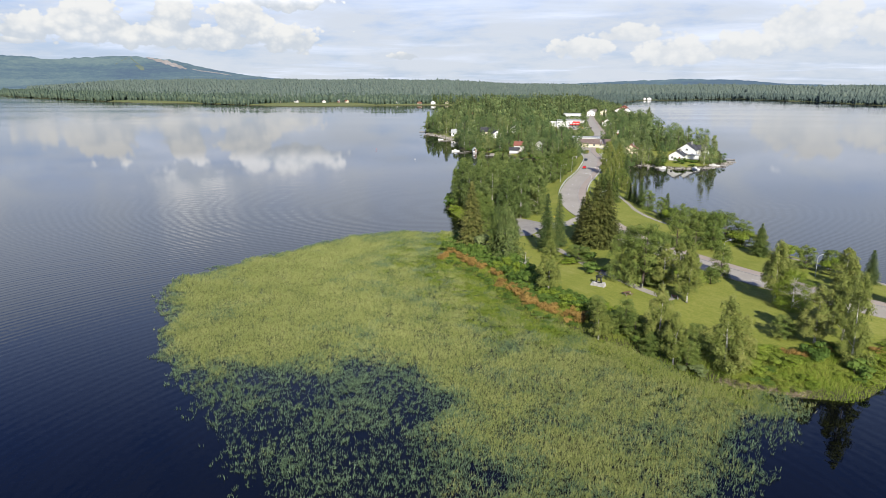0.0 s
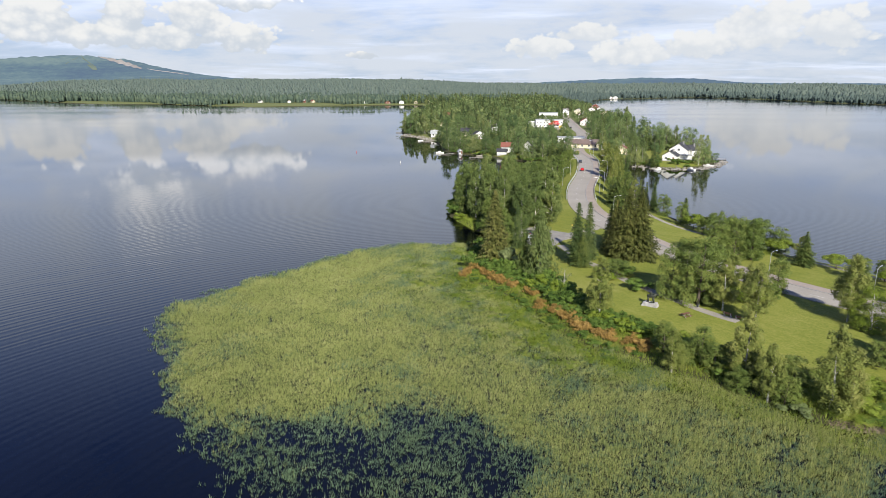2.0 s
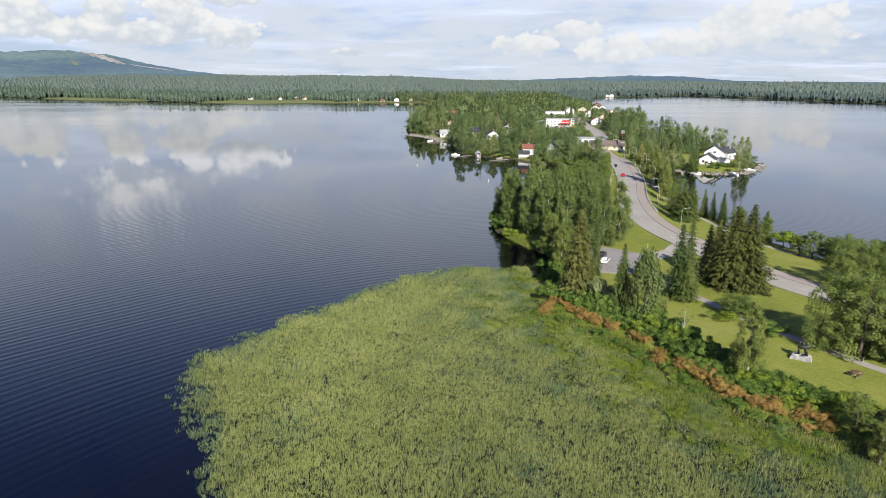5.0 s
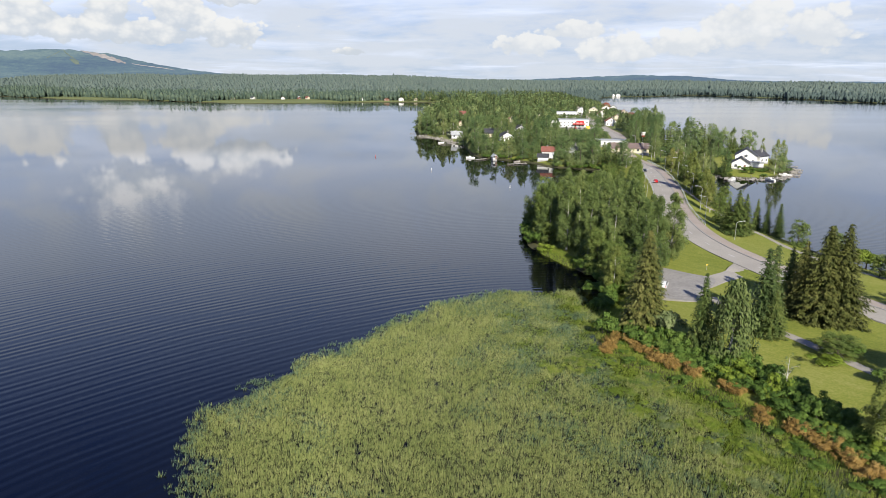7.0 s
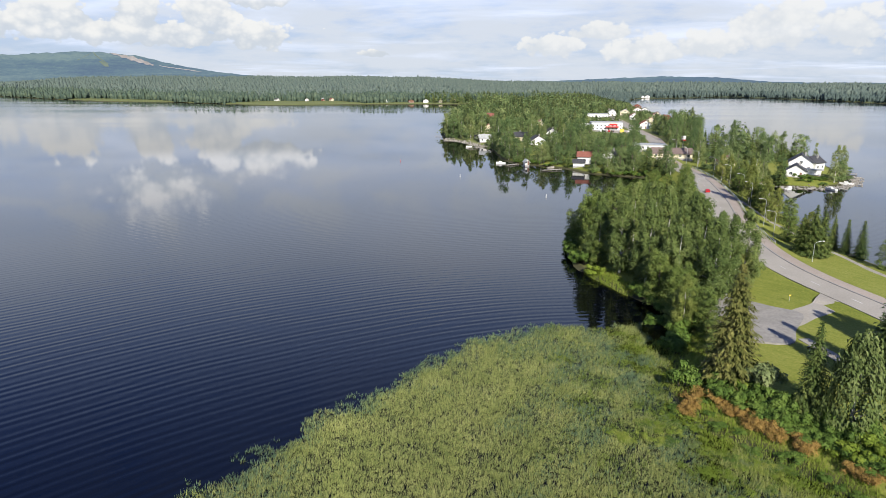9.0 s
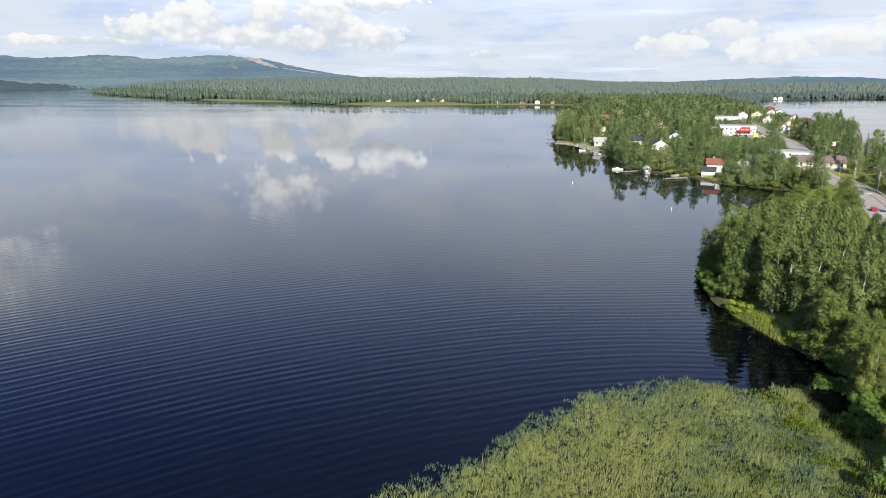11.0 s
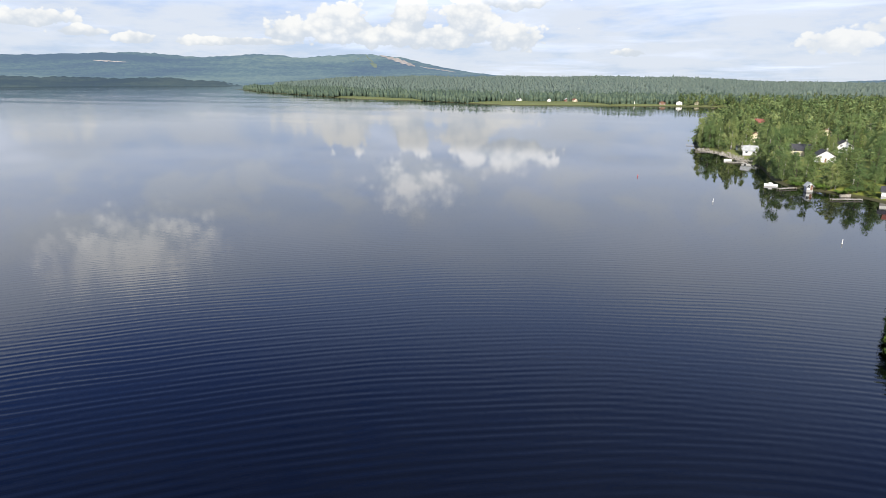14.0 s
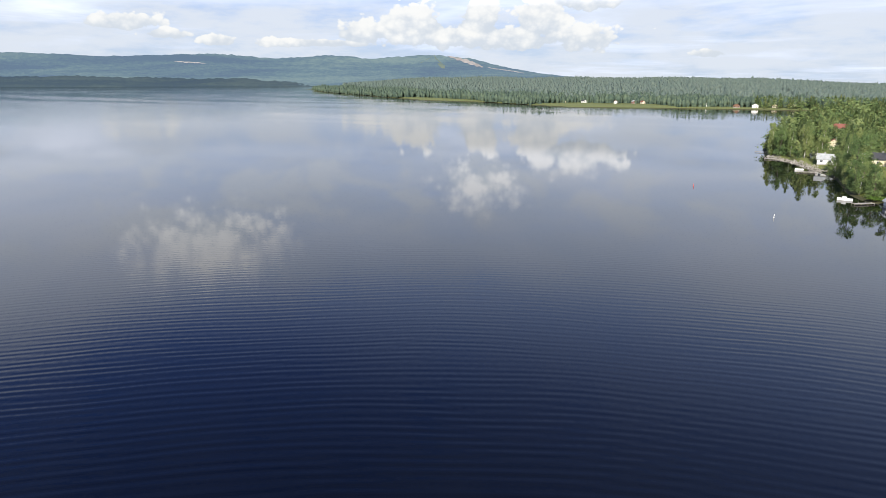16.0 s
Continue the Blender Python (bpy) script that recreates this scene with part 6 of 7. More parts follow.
shop = house("supermarket", 131, 674, -9, 27, 15, 7.0, 0, WHITE_PAINT, GREY_ROOF, "white supermarket with a red canopy over its door", 2, True, False)
part("canopy", Shape().box(-1, 10, -10.5, -7.5, 3.2, 4.1), RED_PAINT, shop, "bright red canopy over the shop entrance")
part("sign_board", Shape().box(2, 9, -7.85, -7.52, 4.8, 6.4), RED_PAINT, shop, "plain red sign board without lettering")
part("side_wing", Shape().box(-21, -13.5, -3, 7, 0.4, 5.4), WHITE_PAINT, shop)
lotb = [(108, 640), (150, 634), (156, 660), (112, 664)]
tagged(part("shop_yard", Shape().add([(x, y, 3.4) for x, y in lotb] + [(x, y, 2.0) for x, y in lotb], [(0, 1, 2, 3), (0, 4, 5, 1), (1, 5, 6, 2), (2, 6, 7, 3), (3, 7, 4, 0)]), ASPHALT), "pale asphalt yard before the supermarket", "car park", kind="structure")
pylon = thing("sign_pylon", pose(139, 521, 2.6), "tall white and red roadside sign pylon", "sign")
part("pole", Shape().tube([(0, 0, -0.5), (0, 0, 5)], [0.14, 0.12], 8), STEEL, pylon)
part("panel", Shape().box(-1.6, 1.6, -0.2, 0.2, 5, 8.2), WHITE_PAINT, pylon, "white sign panel with no lettering")
part("band", Shape().box(-1.62, 1.62, -0.23, 0.23, 5, 5.8), RED_PAINT, pylon, "red band below the panel")
tank = thing("yellow_container", pose(135, 640, 3.4, 0, 0, -9), "yellow steel container in the shop yard", "container")
part("body", bevelled(Shape().box(-1.6, 1.6, -1.2, 1.2, 0.05, 2.6).mesh("body"), 0.06), YELLOW_PAINT, tank)
part("lid", Shape().box(-1.65, 1.65, -1.25, 1.25, 2.6, 2.72), YELLOW_PAINT, tank)

# far shore houses
for i, (x, y, turn, w, mat, rf, text) in enumerate([
    (-249, 1381, 8, 7, WHITE_PAINT, RED_ROOF, "white house on the far shore meadow"), (-219, 1396, 40, 7, FALU_RED, GREY_ROOF, "red boarded house with a pale roof across the lake"),
    (-268, 1412, -50, 7, CREAM_PAINT, DARK_ROOF, "low cream house across the lake"), (-309, 1392, 52, 8, WHITE_PAINT, DARK_ROOF, "tall white house across the lake"), (-345, 1385, 12, 8, CREAM_PAINT, RED_ROOF, "reddish house in the far wood"),
    (-20, 1314, 0, 10, WHITE_PAINT, DARK_ROOF, "white waterside house across the lake"), (-47, 1316, 3, 11, BROWN_WALL, RED_ROOF, "brown waterside house across the lake"), (-92, 1322, 5, 9, WHITE_PAINT, DARK_ROOF, "white cabin at the far shore"),
    (62, 1322, -3, 9, WHITE_PAINT, GREY_ROOF, "white house with a grey roof at the far shore"), (8, 1326, 4, 8, CREAM_PAINT, RED_ROOF, "cream house with a red roof at the far shore"), (-288, 1404, 14, 9, WHITE_PAINT, DARK_ROOF, "white house with a dark roof on the far meadow"), (35, 1330, -3, 9, CREAM_PAINT, DARK_ROOF, "pale cabin at the far shore"), (-203, 1392, 40, 7, CREAM_PAINT, RED_ROOF, "cream cabin on the far meadow")]):
    house("far_house", x, y, turn, w * 0.9, 7, 3.4 + (i % 3) * 0.6, 2.2, mat, rf, text, 2, False, False, True, "houses across the lake")
for x, w, h, top in ((446, 9, 5, RED_ROOF), (458, 13, 7, GREY_ROOF), (472, 8, 5, DARK_ROOF), (486, 14, 6, GREY_ROOF), (500, 8, 4, RED_ROOF), (512, 10, 5, DARK_ROOF)):
    house("lakeside_house", x, 1640 + (x - 480) * 0.1, -16, w, 9, h, 2.4, WHITE_PAINT, top, "small white house on the distant shore", 2, False, False, True, "houses on the distant shore")


# ---- docks and boats ----
def dock(x, y, turn, length, wide=1.8):
    """A plank jetty that runs along its own x."""
    root = thing("jetty", pose(x, y, 0.0, 0, 0, turn), "weathered wooden jetty on posts at the shore", "jetty", "jetties")
    n = int(length / 0.5)
    plank = Shape().box(0.02, 0.47, -wide / 2, wide / 2, 0.5, 0.57).mesh("plank")
    for i in range(n):
        ob = part("plank", plank, DOCK_WOOD, root)
        ob.location.x = i * 0.5
    for s in (-1, 1):
        part("beam", Shape().box(0, length, s * wide * 0.4 - 0.06, s * wide * 0.4 + 0.06, 0.32, 0.5), DOCK_WOOD, root)
    for i in range(max(2, int(length / 3)) + 1):
        for s in (-1, 1):
            part("post", Shape().tube([(i * length / max(2, int(length / 3)), s * wide * 0.42, -1.6), (i * length / max(2, int(length / 3)), s * wide * 0.42, 0.8)], [0.09, 0.09], 7), DOCK_WOOD, root)
    return root


for row in [(18, 459, 215, 9), (38, 437, 200, 12), (6, 548, 200, 10), (-9, 602, 190, 9), (-16, 640, 175, 7), (127, 378, 240, 8), (140, 374.5, -135, 8), (149, 375, -75, 7), (160.5, 385.5, -25, 8), (180, 418, -22, 8), (118, 386, 250, 6)]:
    dock(*row)


def boat(x, y, turn, length, name, label, mat=WHITE_PAINT, cabin=True):
    root = thing(name, pose(x, y, 0.0, 0, 0, turn), label, "boat", "boats at the jetties")
    n, rows = 9, []
    for i in range(n):
        u = i / (n - 1)
        half = 0.18 * length * (1 - u**2.6) * (0.86 + 0.3 * u)
        sheer = 0.75 + 0.35 * u * u
        px = (u - 0.5) * length
        rows.append([(px, -half, sheer), (px, -half * 0.72, -0.1), (px, 0, -0.28 + 0.2 * u**3), (px, half * 0.72, -0.1), (px, half, sheer)])
    hull = Shape().add([p for r in rows for p in r], [(i * 5 + j, i * 5 + j + 1, i * 5 + j + 6, i * 5 + j + 5) for i in range(n - 1) for j in range(4)] + [(0, 4, 3, 2, 1)])
    part("hull", hull, mat, root)
    part("deck", Shape().add([(r[0][0], r[0][1] * 0.95, 0.62) for r in rows] + [(r[4][0], r[4][1] * 0.95, 0.62) for r in rows], [(i, i + 1, n + i + 1, n + i) for i in range(n - 1)]), DOCK_WOOD if not cabin else WHITE_PAINT, root)
    if cabin:
        cab = part("cabin", bevelled(Shape().box(-0.1 * length, 0.2 * length, -0.11 * length, 0.11 * length, 0.6, 1.5).mesh("cabin"), 0.12), WHITE_PAINT, root)
        part("windscreen", Shape().box(0.2 * length - 0.02, 0.2 * length + 0.03, -0.09 * length, 0.09 * length, 1.0, 1.4), GLASS, cab)
    else:
        for u in (-0.2, 0.12):
            part("thwart", Shape().box(u * length - 0.12, u * length + 0.12, -0.14 * length, 0.14 * length, 0.68, 0.72), DOCK_WOOD, root)
    return root


for row in [(9, 464, 175, 5.5, "motorboat", "white motorboat moored at a jetty"), (127, 372, 30, 5, "motorboat", "white motorboat moored near the big house"), (145, 370, 110, 5.5, "motorboat", "white motorboat with a low cabin"), (161.5, 384, 150, 6, "motorboat", "white motorboat at the long jetty")]:
    boat(*row)
for row in [(34, 444, 15, 4.4, "rowing_boat", "grey wooden rowing boat by the bank", DOCK_WOOD, False), (-2, 556, 200, 4.4, "rowing_boat", "pale rowing boat by the stones", WHITE_PAINT, False), (120, 376, 70, 4.2, "rowing_boat", "wooden rowing boat at the shore", DOCK_WOOD, False)]:
    boat(*row)


# ---- lamps, rail, cars ----
def street_lamp(x, y, turn, high, arm, z=None, label="grey steel street lamp with one long arm", group="street lamps"):
    root = thing("street_lamp", pose(x, y, ground_at(x, y) if z is None else z, 0, 0, turn), label, "lamp", group)
    part("pole", Shape().tube([(0, 0, -0.4), (0, 0, 0.9), (0, 0, 0.95), (0, 0, high * 0.9), (arm * 0.12, 0, high * 0.97), (arm * 0.4, 0, high)], [0.1, 0.1, 0.065, 0.055, 0.045, 0.04], 8), STEEL, root)
    part("arm", Shape().tube([(arm * 0.4, 0, high), (arm, 0, high + 0.18)], [0.055, 0.045], 8), STEEL, root)
    head = part("lamp_head", bevelled(Shape().box(arm - 0.1, arm + 0.6, -0.13, 0.13, high + 0.12, high + 0.26).mesh("lamp_head"), 0.05), STEEL, root)
    part("lens", Shape().box(arm + 0.05, arm + 0.5, -0.1, 0.1, high + 0.08, high + 0.125), LAMP_GLASS, head)


for x, y, turn, high, arm, z in [(76, 168.5, 20, 5.2, 1.6, None), (93, 154, 30, 5.2, 1.6, None), (61.5, 248, 0, 5.5, 2.0, None), (70, 288, 175, 8.5, 2.0, None), (84, 330, 170, 9.5, 2.2, None), (80, 316, 170, 9, 2.2, None), (93.5, 360, 170, 9, 2.2, None), (97.5, 384, 180, 9, 2.2, None),
                                 (100, 408, 180, 9, 2.2, None), (104.5, 432, 175, 9, 2.2, None), (62, 268, 170, 8, 2, None), (66, 330, -10, 8, 2.0, None), (118, 480, 165, 9, 2.2, None), (55, 300, -15, 8, 2.0, None)]:
    street_lamp(x, y, turn, high, arm, z)


rail_line = resample(ROAD_LINE, 2.0)
rail_line = rail_line[(rail_line[:, 1] > 262) & (rail_line[:, 1] < 412)]
tan = np.gradient(rail_line, axis=0)
tan /= np.linalg.norm(tan, axis=1)[:, None]
for off, text in ((-5.6, "steel guard rail along the cycle path"), (5.75, "steel guard rail along the road edge")):
    pts = rail_line + np.stack([-tan[:, 1], tan[:, 0]], -1) * off
    rail = thing("guard_rail", pose(0, 0, 0), text, "guard rail", "guard rails")
    zz = road_height(pts[:, 1])
    for lift in (0.55, 0.95):
        part("rail", Shape().tube([(x, y, z + lift) for (x, y), z in zip(pts, zz)], [0.06] * len(pts), 6), STEEL, rail)
    post = Shape().box(-0.05, 0.05, -0.05, 0.05, -0.4, 1.0).mesh("post")
    for (x, y), z in zip(pts, zz):
        ob = part("post", post, STEEL, rail)
        ob.location = (x, y, z)


def car(name, x, y, turn, z, paint, label, tall=1.38, length=3.9, wide=1.68):
    """A car along its own x, front to +x."""
    root = thing(name, pose(x, y, z, 0, 0, turn), label, "car", "cars")
    L = length
    side = [(-0.5 * L, 0.35), (0.5 * L, 0.32), (0.5 * L, 0.62), (0.44 * L, 0.78), (0.2 * L, 0.92), (-0.42 * L, 0.98), (-0.5 * L, 0.85)]
    cab = [(0.2 * L, 0.9), (0.06 * L, tall - 0.03), (-0.12 * L, tall), (-0.32 * L, tall - 0.08), (-0.44 * L, 0.95)]

    def prism(prof, half, taper=1.0):
        n = len(prof)
        mid = np.mean([p[1] for p in prof])
        v = [(a, s * half * (taper if b > mid else 1), b) for s in (-1, 1) for a, b in prof]
        return Shape().add(v, [tuple(range(n))[::-1], tuple(range(n, 2 * n))] + [(i, (i + 1) % n, n + (i + 1) % n, n + i) for i in range(n)])

    body = part("body", bevelled(prism(side, wide / 2).mesh("body"), 0.07), paint, root)
    part("cabin", bevelled(prism(cab, wide / 2 - 0.06, 0.84).mesh("cabin"), 0.05), paint, root)
    glass_prof = [(a * 0.97 - 0.004 * L, 0.96 + (b - 0.9) * 0.8) for a, b in cab]
    part("side_window", prism(glass_prof, wide / 2 - 0.03, 0.86), GLASS, root)
    part("windscreen", Shape().add([(0.205 * L, -0.72, 0.94), (0.205 * L, 0.72, 0.94), (0.075 * L, 0.6, tall - 0.08), (0.075 * L, -0.6, tall - 0.08)], [(0, 1, 2, 3)]), GLASS, root)
    for s in (-1, 1):
        part("headlight", Shape().box(0.485 * L, 0.505 * L, s * 0.62 - 0.16, s * 0.62 + 0.16, 0.58, 0.72), LAMP_GLASS, body)
        part("tail_light", Shape().box(-0.508 * L, -0.49 * L, s * 0.66 - 0.13, s * 0.66 + 0.13, 0.68, 0.86), RED_PAINT, body)
        for u in (0.31, -0.3):
            yy = s * (wide / 2 - 0.12)
            tyre = part("wheel", Shape().tube([(u * L, yy - 0.11, 0.32), (u * L, yy + 0.11, 0.32)], [0.32, 0.32], 14), RUBBER, root)
            part("rim", Shape().tube([(u * L, yy - 0.125, 0.32), (u * L, yy + 0.125, 0.32)], [0.2, 0.2], 12), STEEL, tyre)
    return root


car("hatchback", 74.6, 339.5, 72, float(road_height(339.5)) + 0.03, CAR_RED, "red hatchback driving along the road")
car("saloon", 82.0, 371, 250, float(road_height(371)) + 0.03, CAR_DARK, "dark grey saloon on the road")
car("estate_car", 22.3, 206.2, 60, lot_z + 0.01, CAR_WHITE, "white estate car parked in the car park", 1.42, 4.2)
car("estate_car", 23.6, 212, 60, lot_z + 0.01, CAR_DARK, "black car parked beside a white one", 1.42, 4.1)
car("van", 93, 418, 250, float(road_height(418)) + 0.03, YELLOW_PAINT, "yellow van near the long hall", 1.9, 4.2, 1.75)
for i, (x, y, p, t) in enumerate([(118, 645, CAR_WHITE, "white car in the shop yard"), (121.5, 644.5, CAR_DARK, "dark car in the shop yard"), (125, 644, CAR_RED, "red car in the shop yard"), (128.5, 643.5, CAR_DARK, "dark car in the shop yard"), (141, 642, CAR_WHITE, "white car in the shop yard"), (145, 641, CAR_DARK, "dark car in the shop yard")]):
    car("parked_car", x, y, 80, 3.42, p, t)


# ---- small things in the park ----
gz = ground_at(37.3, 146.4)
plinth = thing("statue_plinth", pose(37.0, 146.0, gz, 0, 0, -38) @ Matrix.Diagonal((0.84, 0.84, 0.84, 1)), "pale granite boulder plinth of a statue on the lawn", "plinth")
rock = Shape().box(-1.9, 1.9, -0.9, 0.9, -0.4, 0.95).mesh("boulder")
bm = bmesh.new()
bm.from_mesh(rock)
bmesh.ops.subdivide_edges(bm, edges=list(bm.edges), cuts=4, use_grid_fill=True)
for v in bm.verts:
    v.co += Vector((noise.noise(v.co * 1.3), noise.noise(v.co * 1.3 + Vector((7, 0, 0))), noise.noise(v.co * 1.5 + Vector((0, 9, 0))))) * 0.28
    v.co.x *= 1 - 0.12 * max(v.co.z, 0)
bm.to_mesh(rock)
bm.free()
part("boulder", rock, GRANITE, plinth)
statue = Shape()
statue.box(-1.15, 1.15, -0.42, 0.42, 0.0, 0.12)
for u, lean in ((-0.75, 0.1), (0.7, -0.12)):
    statue.tube([(u, 0.12, 0.1), (u + lean, 0.1, 0.8), (u * 0.75, 0.05, 1.5)], [0.17, 0.2, 0.32], 9)
    statue.tube([(u + 0.25, -0.15, 0.1), (u + 0.15, -0.12, 0.8), (u * 0.8, -0.05, 1.5)], [0.16, 0.18, 0.3], 9)
statue.tube([(-0.95, 0, 1.7), (-0.4, 0, 1.75), (0.3, 0, 1.8), (0.9, 0, 2.0), (1.25, 0, 2.5)], [0.25, 0.48, 0.46, 0.36, 0.16], 10)
statue.tube([(0.1, 0, 1.9), (0.05, 0, 2.6), (0.1, 0, 3.0)], [0.34, 0.3, 0.12], 9)
st = tagged(part("statue", statue.mesh("statue", True), BRONZE), "dark bronze statue on a granite boulder", "statue")
st.matrix_basis = pose(37.0, 146.0, gz + 0.74, 0, 0, -38) @ Matrix.Diagonal((0.84, 0.84, 0.84, 1))


def picnic_table(x, y, turn):
    root = thing("picnic_table", pose(x, y, ground_at(x, y), 0, 0, turn), "dark brown wooden picnic table with two benches on the lawn", "table")
    for i in range(5):
        part("board", Shape().box(-1.0, 1.0, -0.4 + i * 0.16, -0.26 + i * 0.16, 0.72, 0.77), BROWN_WALL, root)
    for s in (-1, 1):
        bench = part("bench", Shape().box(-1.0, 1.0, s * 0.8 - 0.14, s * 0.8 + 0.14, 0.42, 0.47), BROWN_WALL, root)
        part("leg", Shape().tube([(s * 0.7, -0.75, -0.05), (s * 0.7, -0.25, 0.72)], [0.06, 0.06], 6), DOCK_WOOD, root)
        part("leg", Shape().tube([(s * 0.7, 0.75, -0.05), (s * 0.7, 0.25, 0.72)], [0.06, 0.06], 6), DOCK_WOOD, root)
        part("crossbar", Shape().box(s * 0.7 - 0.05, s * 0.7 + 0.05, -0.9, 0.9, 0.34, 0.42), DOCK_WOOD, root)


picnic_table(41.9, 139.3, 25)


def bench(x, y, turn):
    root = thing("park_bench", pose(x, y, ground_at(x, y), 0, 0, turn), "brown wooden park bench beside the path", "bench", "benches by the path")
    for i in range(3):
        part("seat_board", Shape().box(-0.9, 0.9, -0.25 + i * 0.17, -0.1 + i * 0.17, 0.42, 0.46), BROWN_WALL, root)
    for i in range(2):
        part("back_board", Shape().box(-0.9, 0.9, 0.27, 0.31, 0.58 + i * 0.17, 0.72 + i * 0.17), BROWN_WALL, root)
    for s in (-0.7, 0.7):
        part("leg", Shape().box(s - 0.06, s + 0.06, -0.22, 0.3, -0.1, 0.42), KERB, root)
        part("back_post", Shape().box(s - 0.04, s + 0.04, 0.3, 0.36, 0.3, 0.92), STEEL, root)


bench(50.6, 138.9, 128)
bench(52.0, 136.7, 128)
bench(43.6, 152.2, 120)


def litter_bin(x, y):
    root = thing("litter_bin", pose(x, y, ground_at(x, y)), "dark green litter bin on a post", "bin", "litter bins")
    part("post", Shape().tube([(0.28, 0, -0.2), (0.28, 0, 1.1)], [0.04, 0.04], 7), STEEL, root)
    part("bucket", Shape().tube([(0, 0, 0.35), (0, 0, 1.0)], [0.2, 0.24], 12), CAR_DARK, root)


litter_bin(46.5, 144.0)
litter_bin(27.5, 193.5)
sign = thing("road_sign", pose(38.5, 218.5, ground_at(38.5, 218.5) - 0.9), "small yellow warning sign on a steel post", "sign")
part("post", Shape().tube([(0, 0, -0.3), (0, 0, 2.4)], [0.04, 0.04], 7), STEEL, sign)
part("plate", Shape().box(-0.22, 0.22, -0.05, -0.02, 2.1, 2.4), YELLOW_PAINT, sign, "plain yellow plate")


def buoy(x, y, mat, label):
    root = thing("spar_buoy", pose(x, y, 0.0, 3, 2, 0), label, "buoy", "spar buoys")
    part("float", Shape().tube([(0, 0, -0.5), (0, 0, 0.15), (0, 0, 0.22)], [0.2, 0.2, 0.1], 12), mat, root)
    part("spar", Shape().tube([(0, 0, 0.2), (0, 0, 1.2), (0, 0, 1.28)], [0.11, 0.1, 0.04], 10), mat, root)


buoy(-18, 414, WHITE_PAINT, "white spar buoy floating upright on the lake")
buoy(14, 356, WHITE_PAINT, "white spar buoy floating near the bay")
buoy(-49, 474, BUOY_RED, "red spar buoy floating far out")

# pale stones on the shore of the town
rs = np.random.default_rng(23)
ball = bmesh.new()
bmesh.ops.create_icosphere(ball, subdivisions=1, radius=1.0)
bv = np.array([v.co[:] for v in ball.verts])
bf = np.array([[v.index for v in f.verts] for f in ball.faces])
ball.free()
sv, sf = [], []
line = resample(np.concatenate([curve([(-16, 618), (-10, 604), (-3, 590), (4, 570), (7, 556)], 4), curve([(126, 381), (138, 373), (152, 375), (168, 388), (182, 408)], 4)]), 0.45)
for i, (x, y) in enumerate(line):
    if 10 < x < 120:
        continue
    for _ in range(3):
        r = rs.uniform(0.15, 0.5)
        c = np.array((x + rs.normal(0, 1.6), y + rs.normal(0, 1.6), 0.0))
        c[2] = max(ground_at(c[0], c[1]), 0.0)
        sf.append(bf + len(sv) * len(bv))
        sv.append(bv * (r * rs.uniform(0.8, 1.3, 3)) * (1 + 0.15 * rs.normal(size=(len(bv), 1))) + c)
tagged(part("shore_stones", mesh_of("shore_stones", np.concatenate(sv), np.concatenate(sf)), RUBBLE), "pale rubble stones heaped along the shore", "stones", kind="stuff")

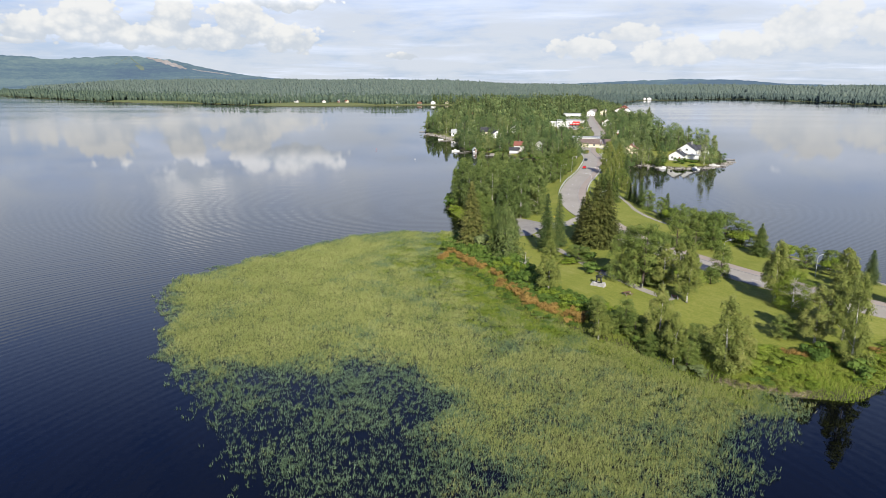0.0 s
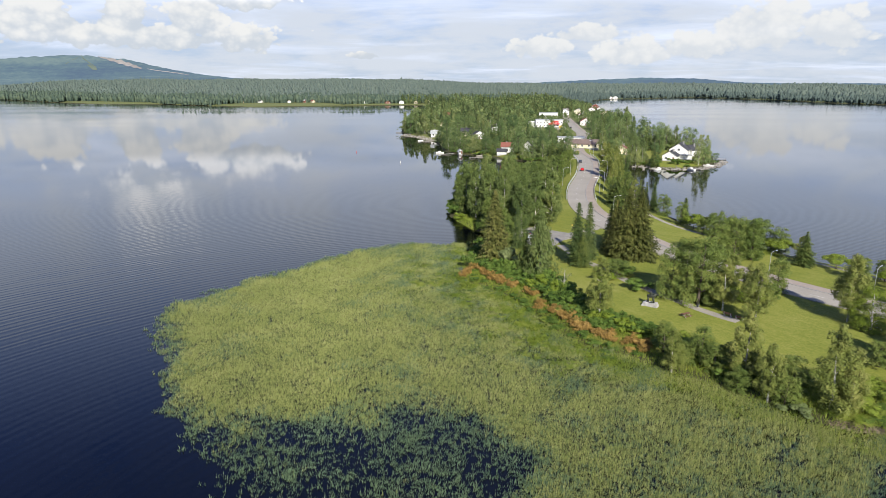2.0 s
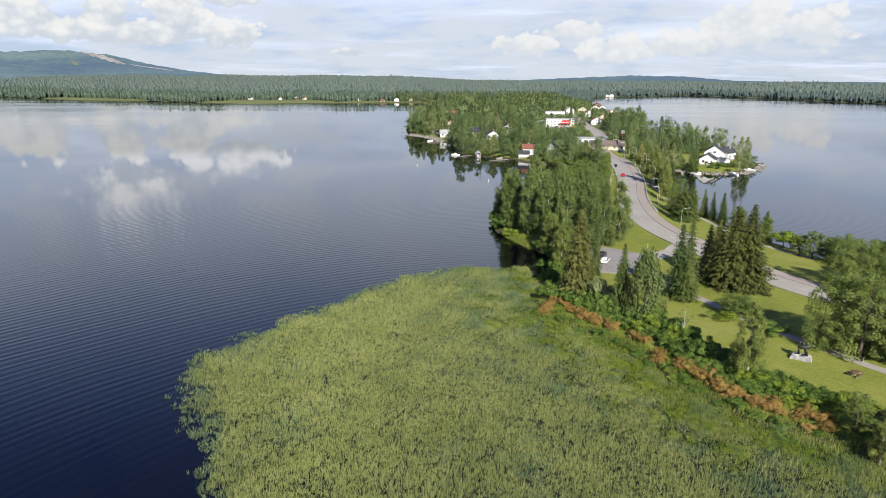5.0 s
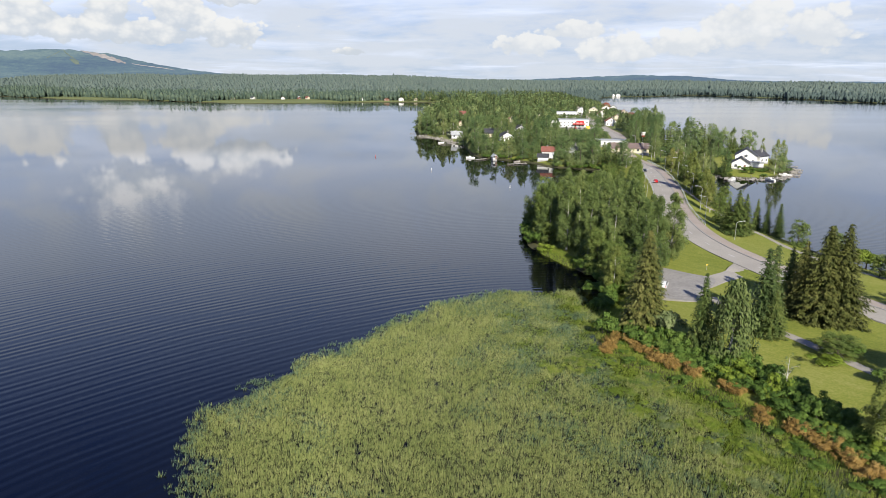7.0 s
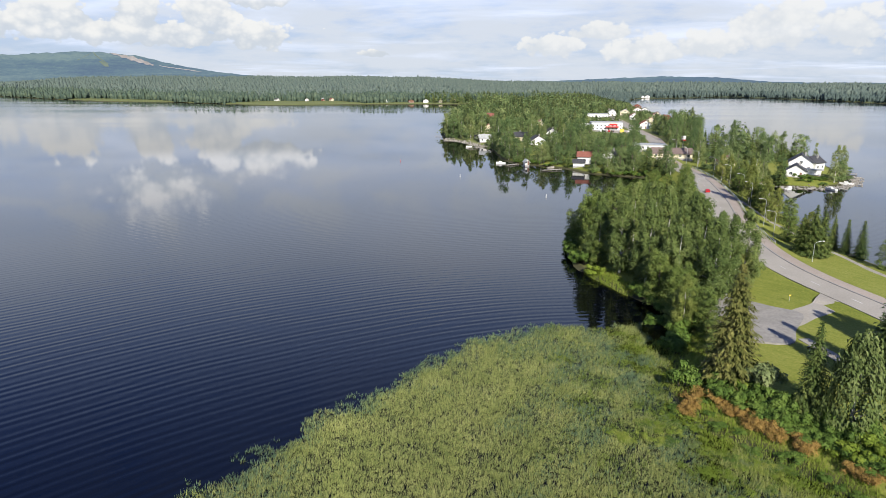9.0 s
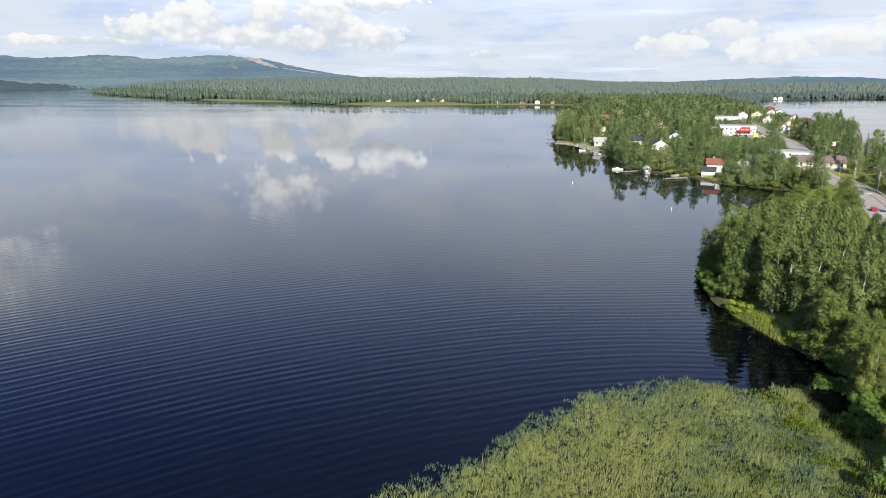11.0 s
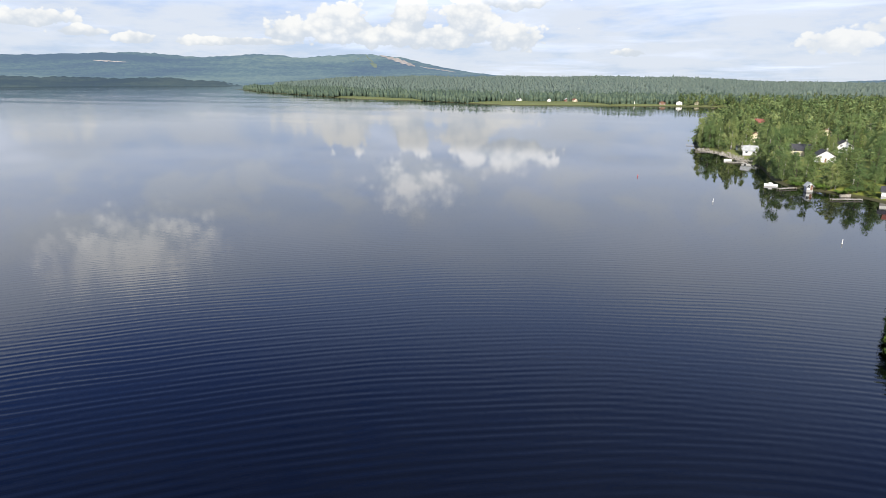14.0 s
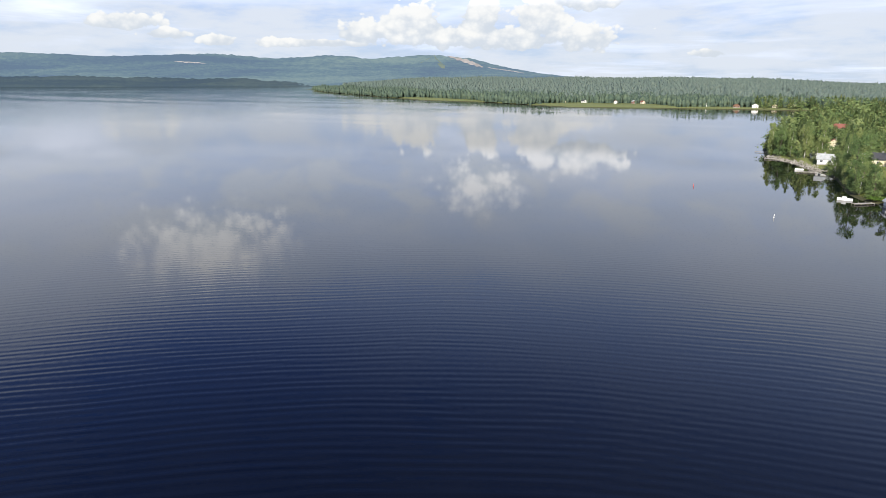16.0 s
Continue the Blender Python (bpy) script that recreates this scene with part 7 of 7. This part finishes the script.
# dead reeds washed up on the bank
n = 1000
u = 0.15 + 0.55 * rs.beta(1.6, 1.6, n)
wx, wy = np.interp(u, [0, 0.3, 0.6, 1], [45, 50, 58, 66]) + rs.normal(0, 0.8, n), np.interp(u, [0, 0.3, 0.6, 1], [101.8, 98.8, 95.6, 94.6]) + rs.normal(0, 0.4, n)
flat_dir = np.stack([np.cos(rs.normal(-0.25, 0.5, n)), np.sin(rs.normal(-0.25, 0.5, n)), rs.normal(0, 0.12, n)], -1)
cv, cf = cards(rs, np.stack([wx, wy, np.maximum(land_height(wx, wy), 0) + rs.uniform(0.03, 0.22, n)], -1), np.tile((0, 0, 1.0), (n, 1)) + 0.4 * rs.normal(size=(n, 3)), rs.uniform(0.7, 1.8, n), rs.uniform(0.05, 0.12, n), flat_dir)
tagged(part("dead_reeds", mesh_of("dead_reeds", cv, cf), STRAW), "pale brown dead reeds washed onto the bank", "reeds", kind="stuff")


# garden bushes on the point with the white houses
for i in range(46):
    x, y = pick.uniform(118, 172), pick.uniform(374, 394)
    if depth_in(LAND, np.array([x]), np.array([y]))[0] > 2:
        plant("bush", x, y, pick.uniform(1.2, 2.6), pick.uniform(2.5, 4.5), group="garden bushes")
for x, y, turn, w, wall_mat, roof_mat, text in [(196, 872, -14, 10, WHITE_PAINT, GREY_ROOF, "white house with a grey roof in the trees"), (246, 860, -16, 9, CREAM_PAINT, RED_ROOF, "cream house with a red roof near the east shore"), (275, 985, -16, 10, WHITE_PAINT, DARK_ROOF, "white house behind the town trees"),
                                                (118, 760, -8, 9, CREAM_PAINT, DARK_ROOF, "cream house between spruces"), (205, 820, -14, 9, WHITE_PAINT, RED_ROOF, "small white house with a red roof"), (76, 700, -4, 9, CREAM_PAINT, RED_ROOF, "cream house deep in the wood"), (66, 600, 2, 9, WHITE_PAINT, DARK_ROOF, "white house behind the shore villas")]:
    house("villa", x, y, turn, w, 9, 4.6, 3.0, wall_mat, roof_mat, text, 2)

# bushes hanging over the water along the town's shore
shore_row = resample(curve(WEST_SHORE[27:39]), 3.2)
step = np.gradient(shore_row, axis=0)
step /= np.linalg.norm(step, axis=1)[:, None]
for (x, y), (u, v) in zip(shore_row, step):
    for side in (1, -1):
        bx, by = x + side * v * 1.2, y - side * u * 1.2
        if depth_in(LAND, np.array([bx]), np.array([by]))[0] > 0.4 and not 40 < x < 50 and pick.random() < 0.8:
            plant("shrub", bx, by, pick.uniform(1.8, 4.4), pick.uniform(3.4, 5.6), group="bushes on the town shore")
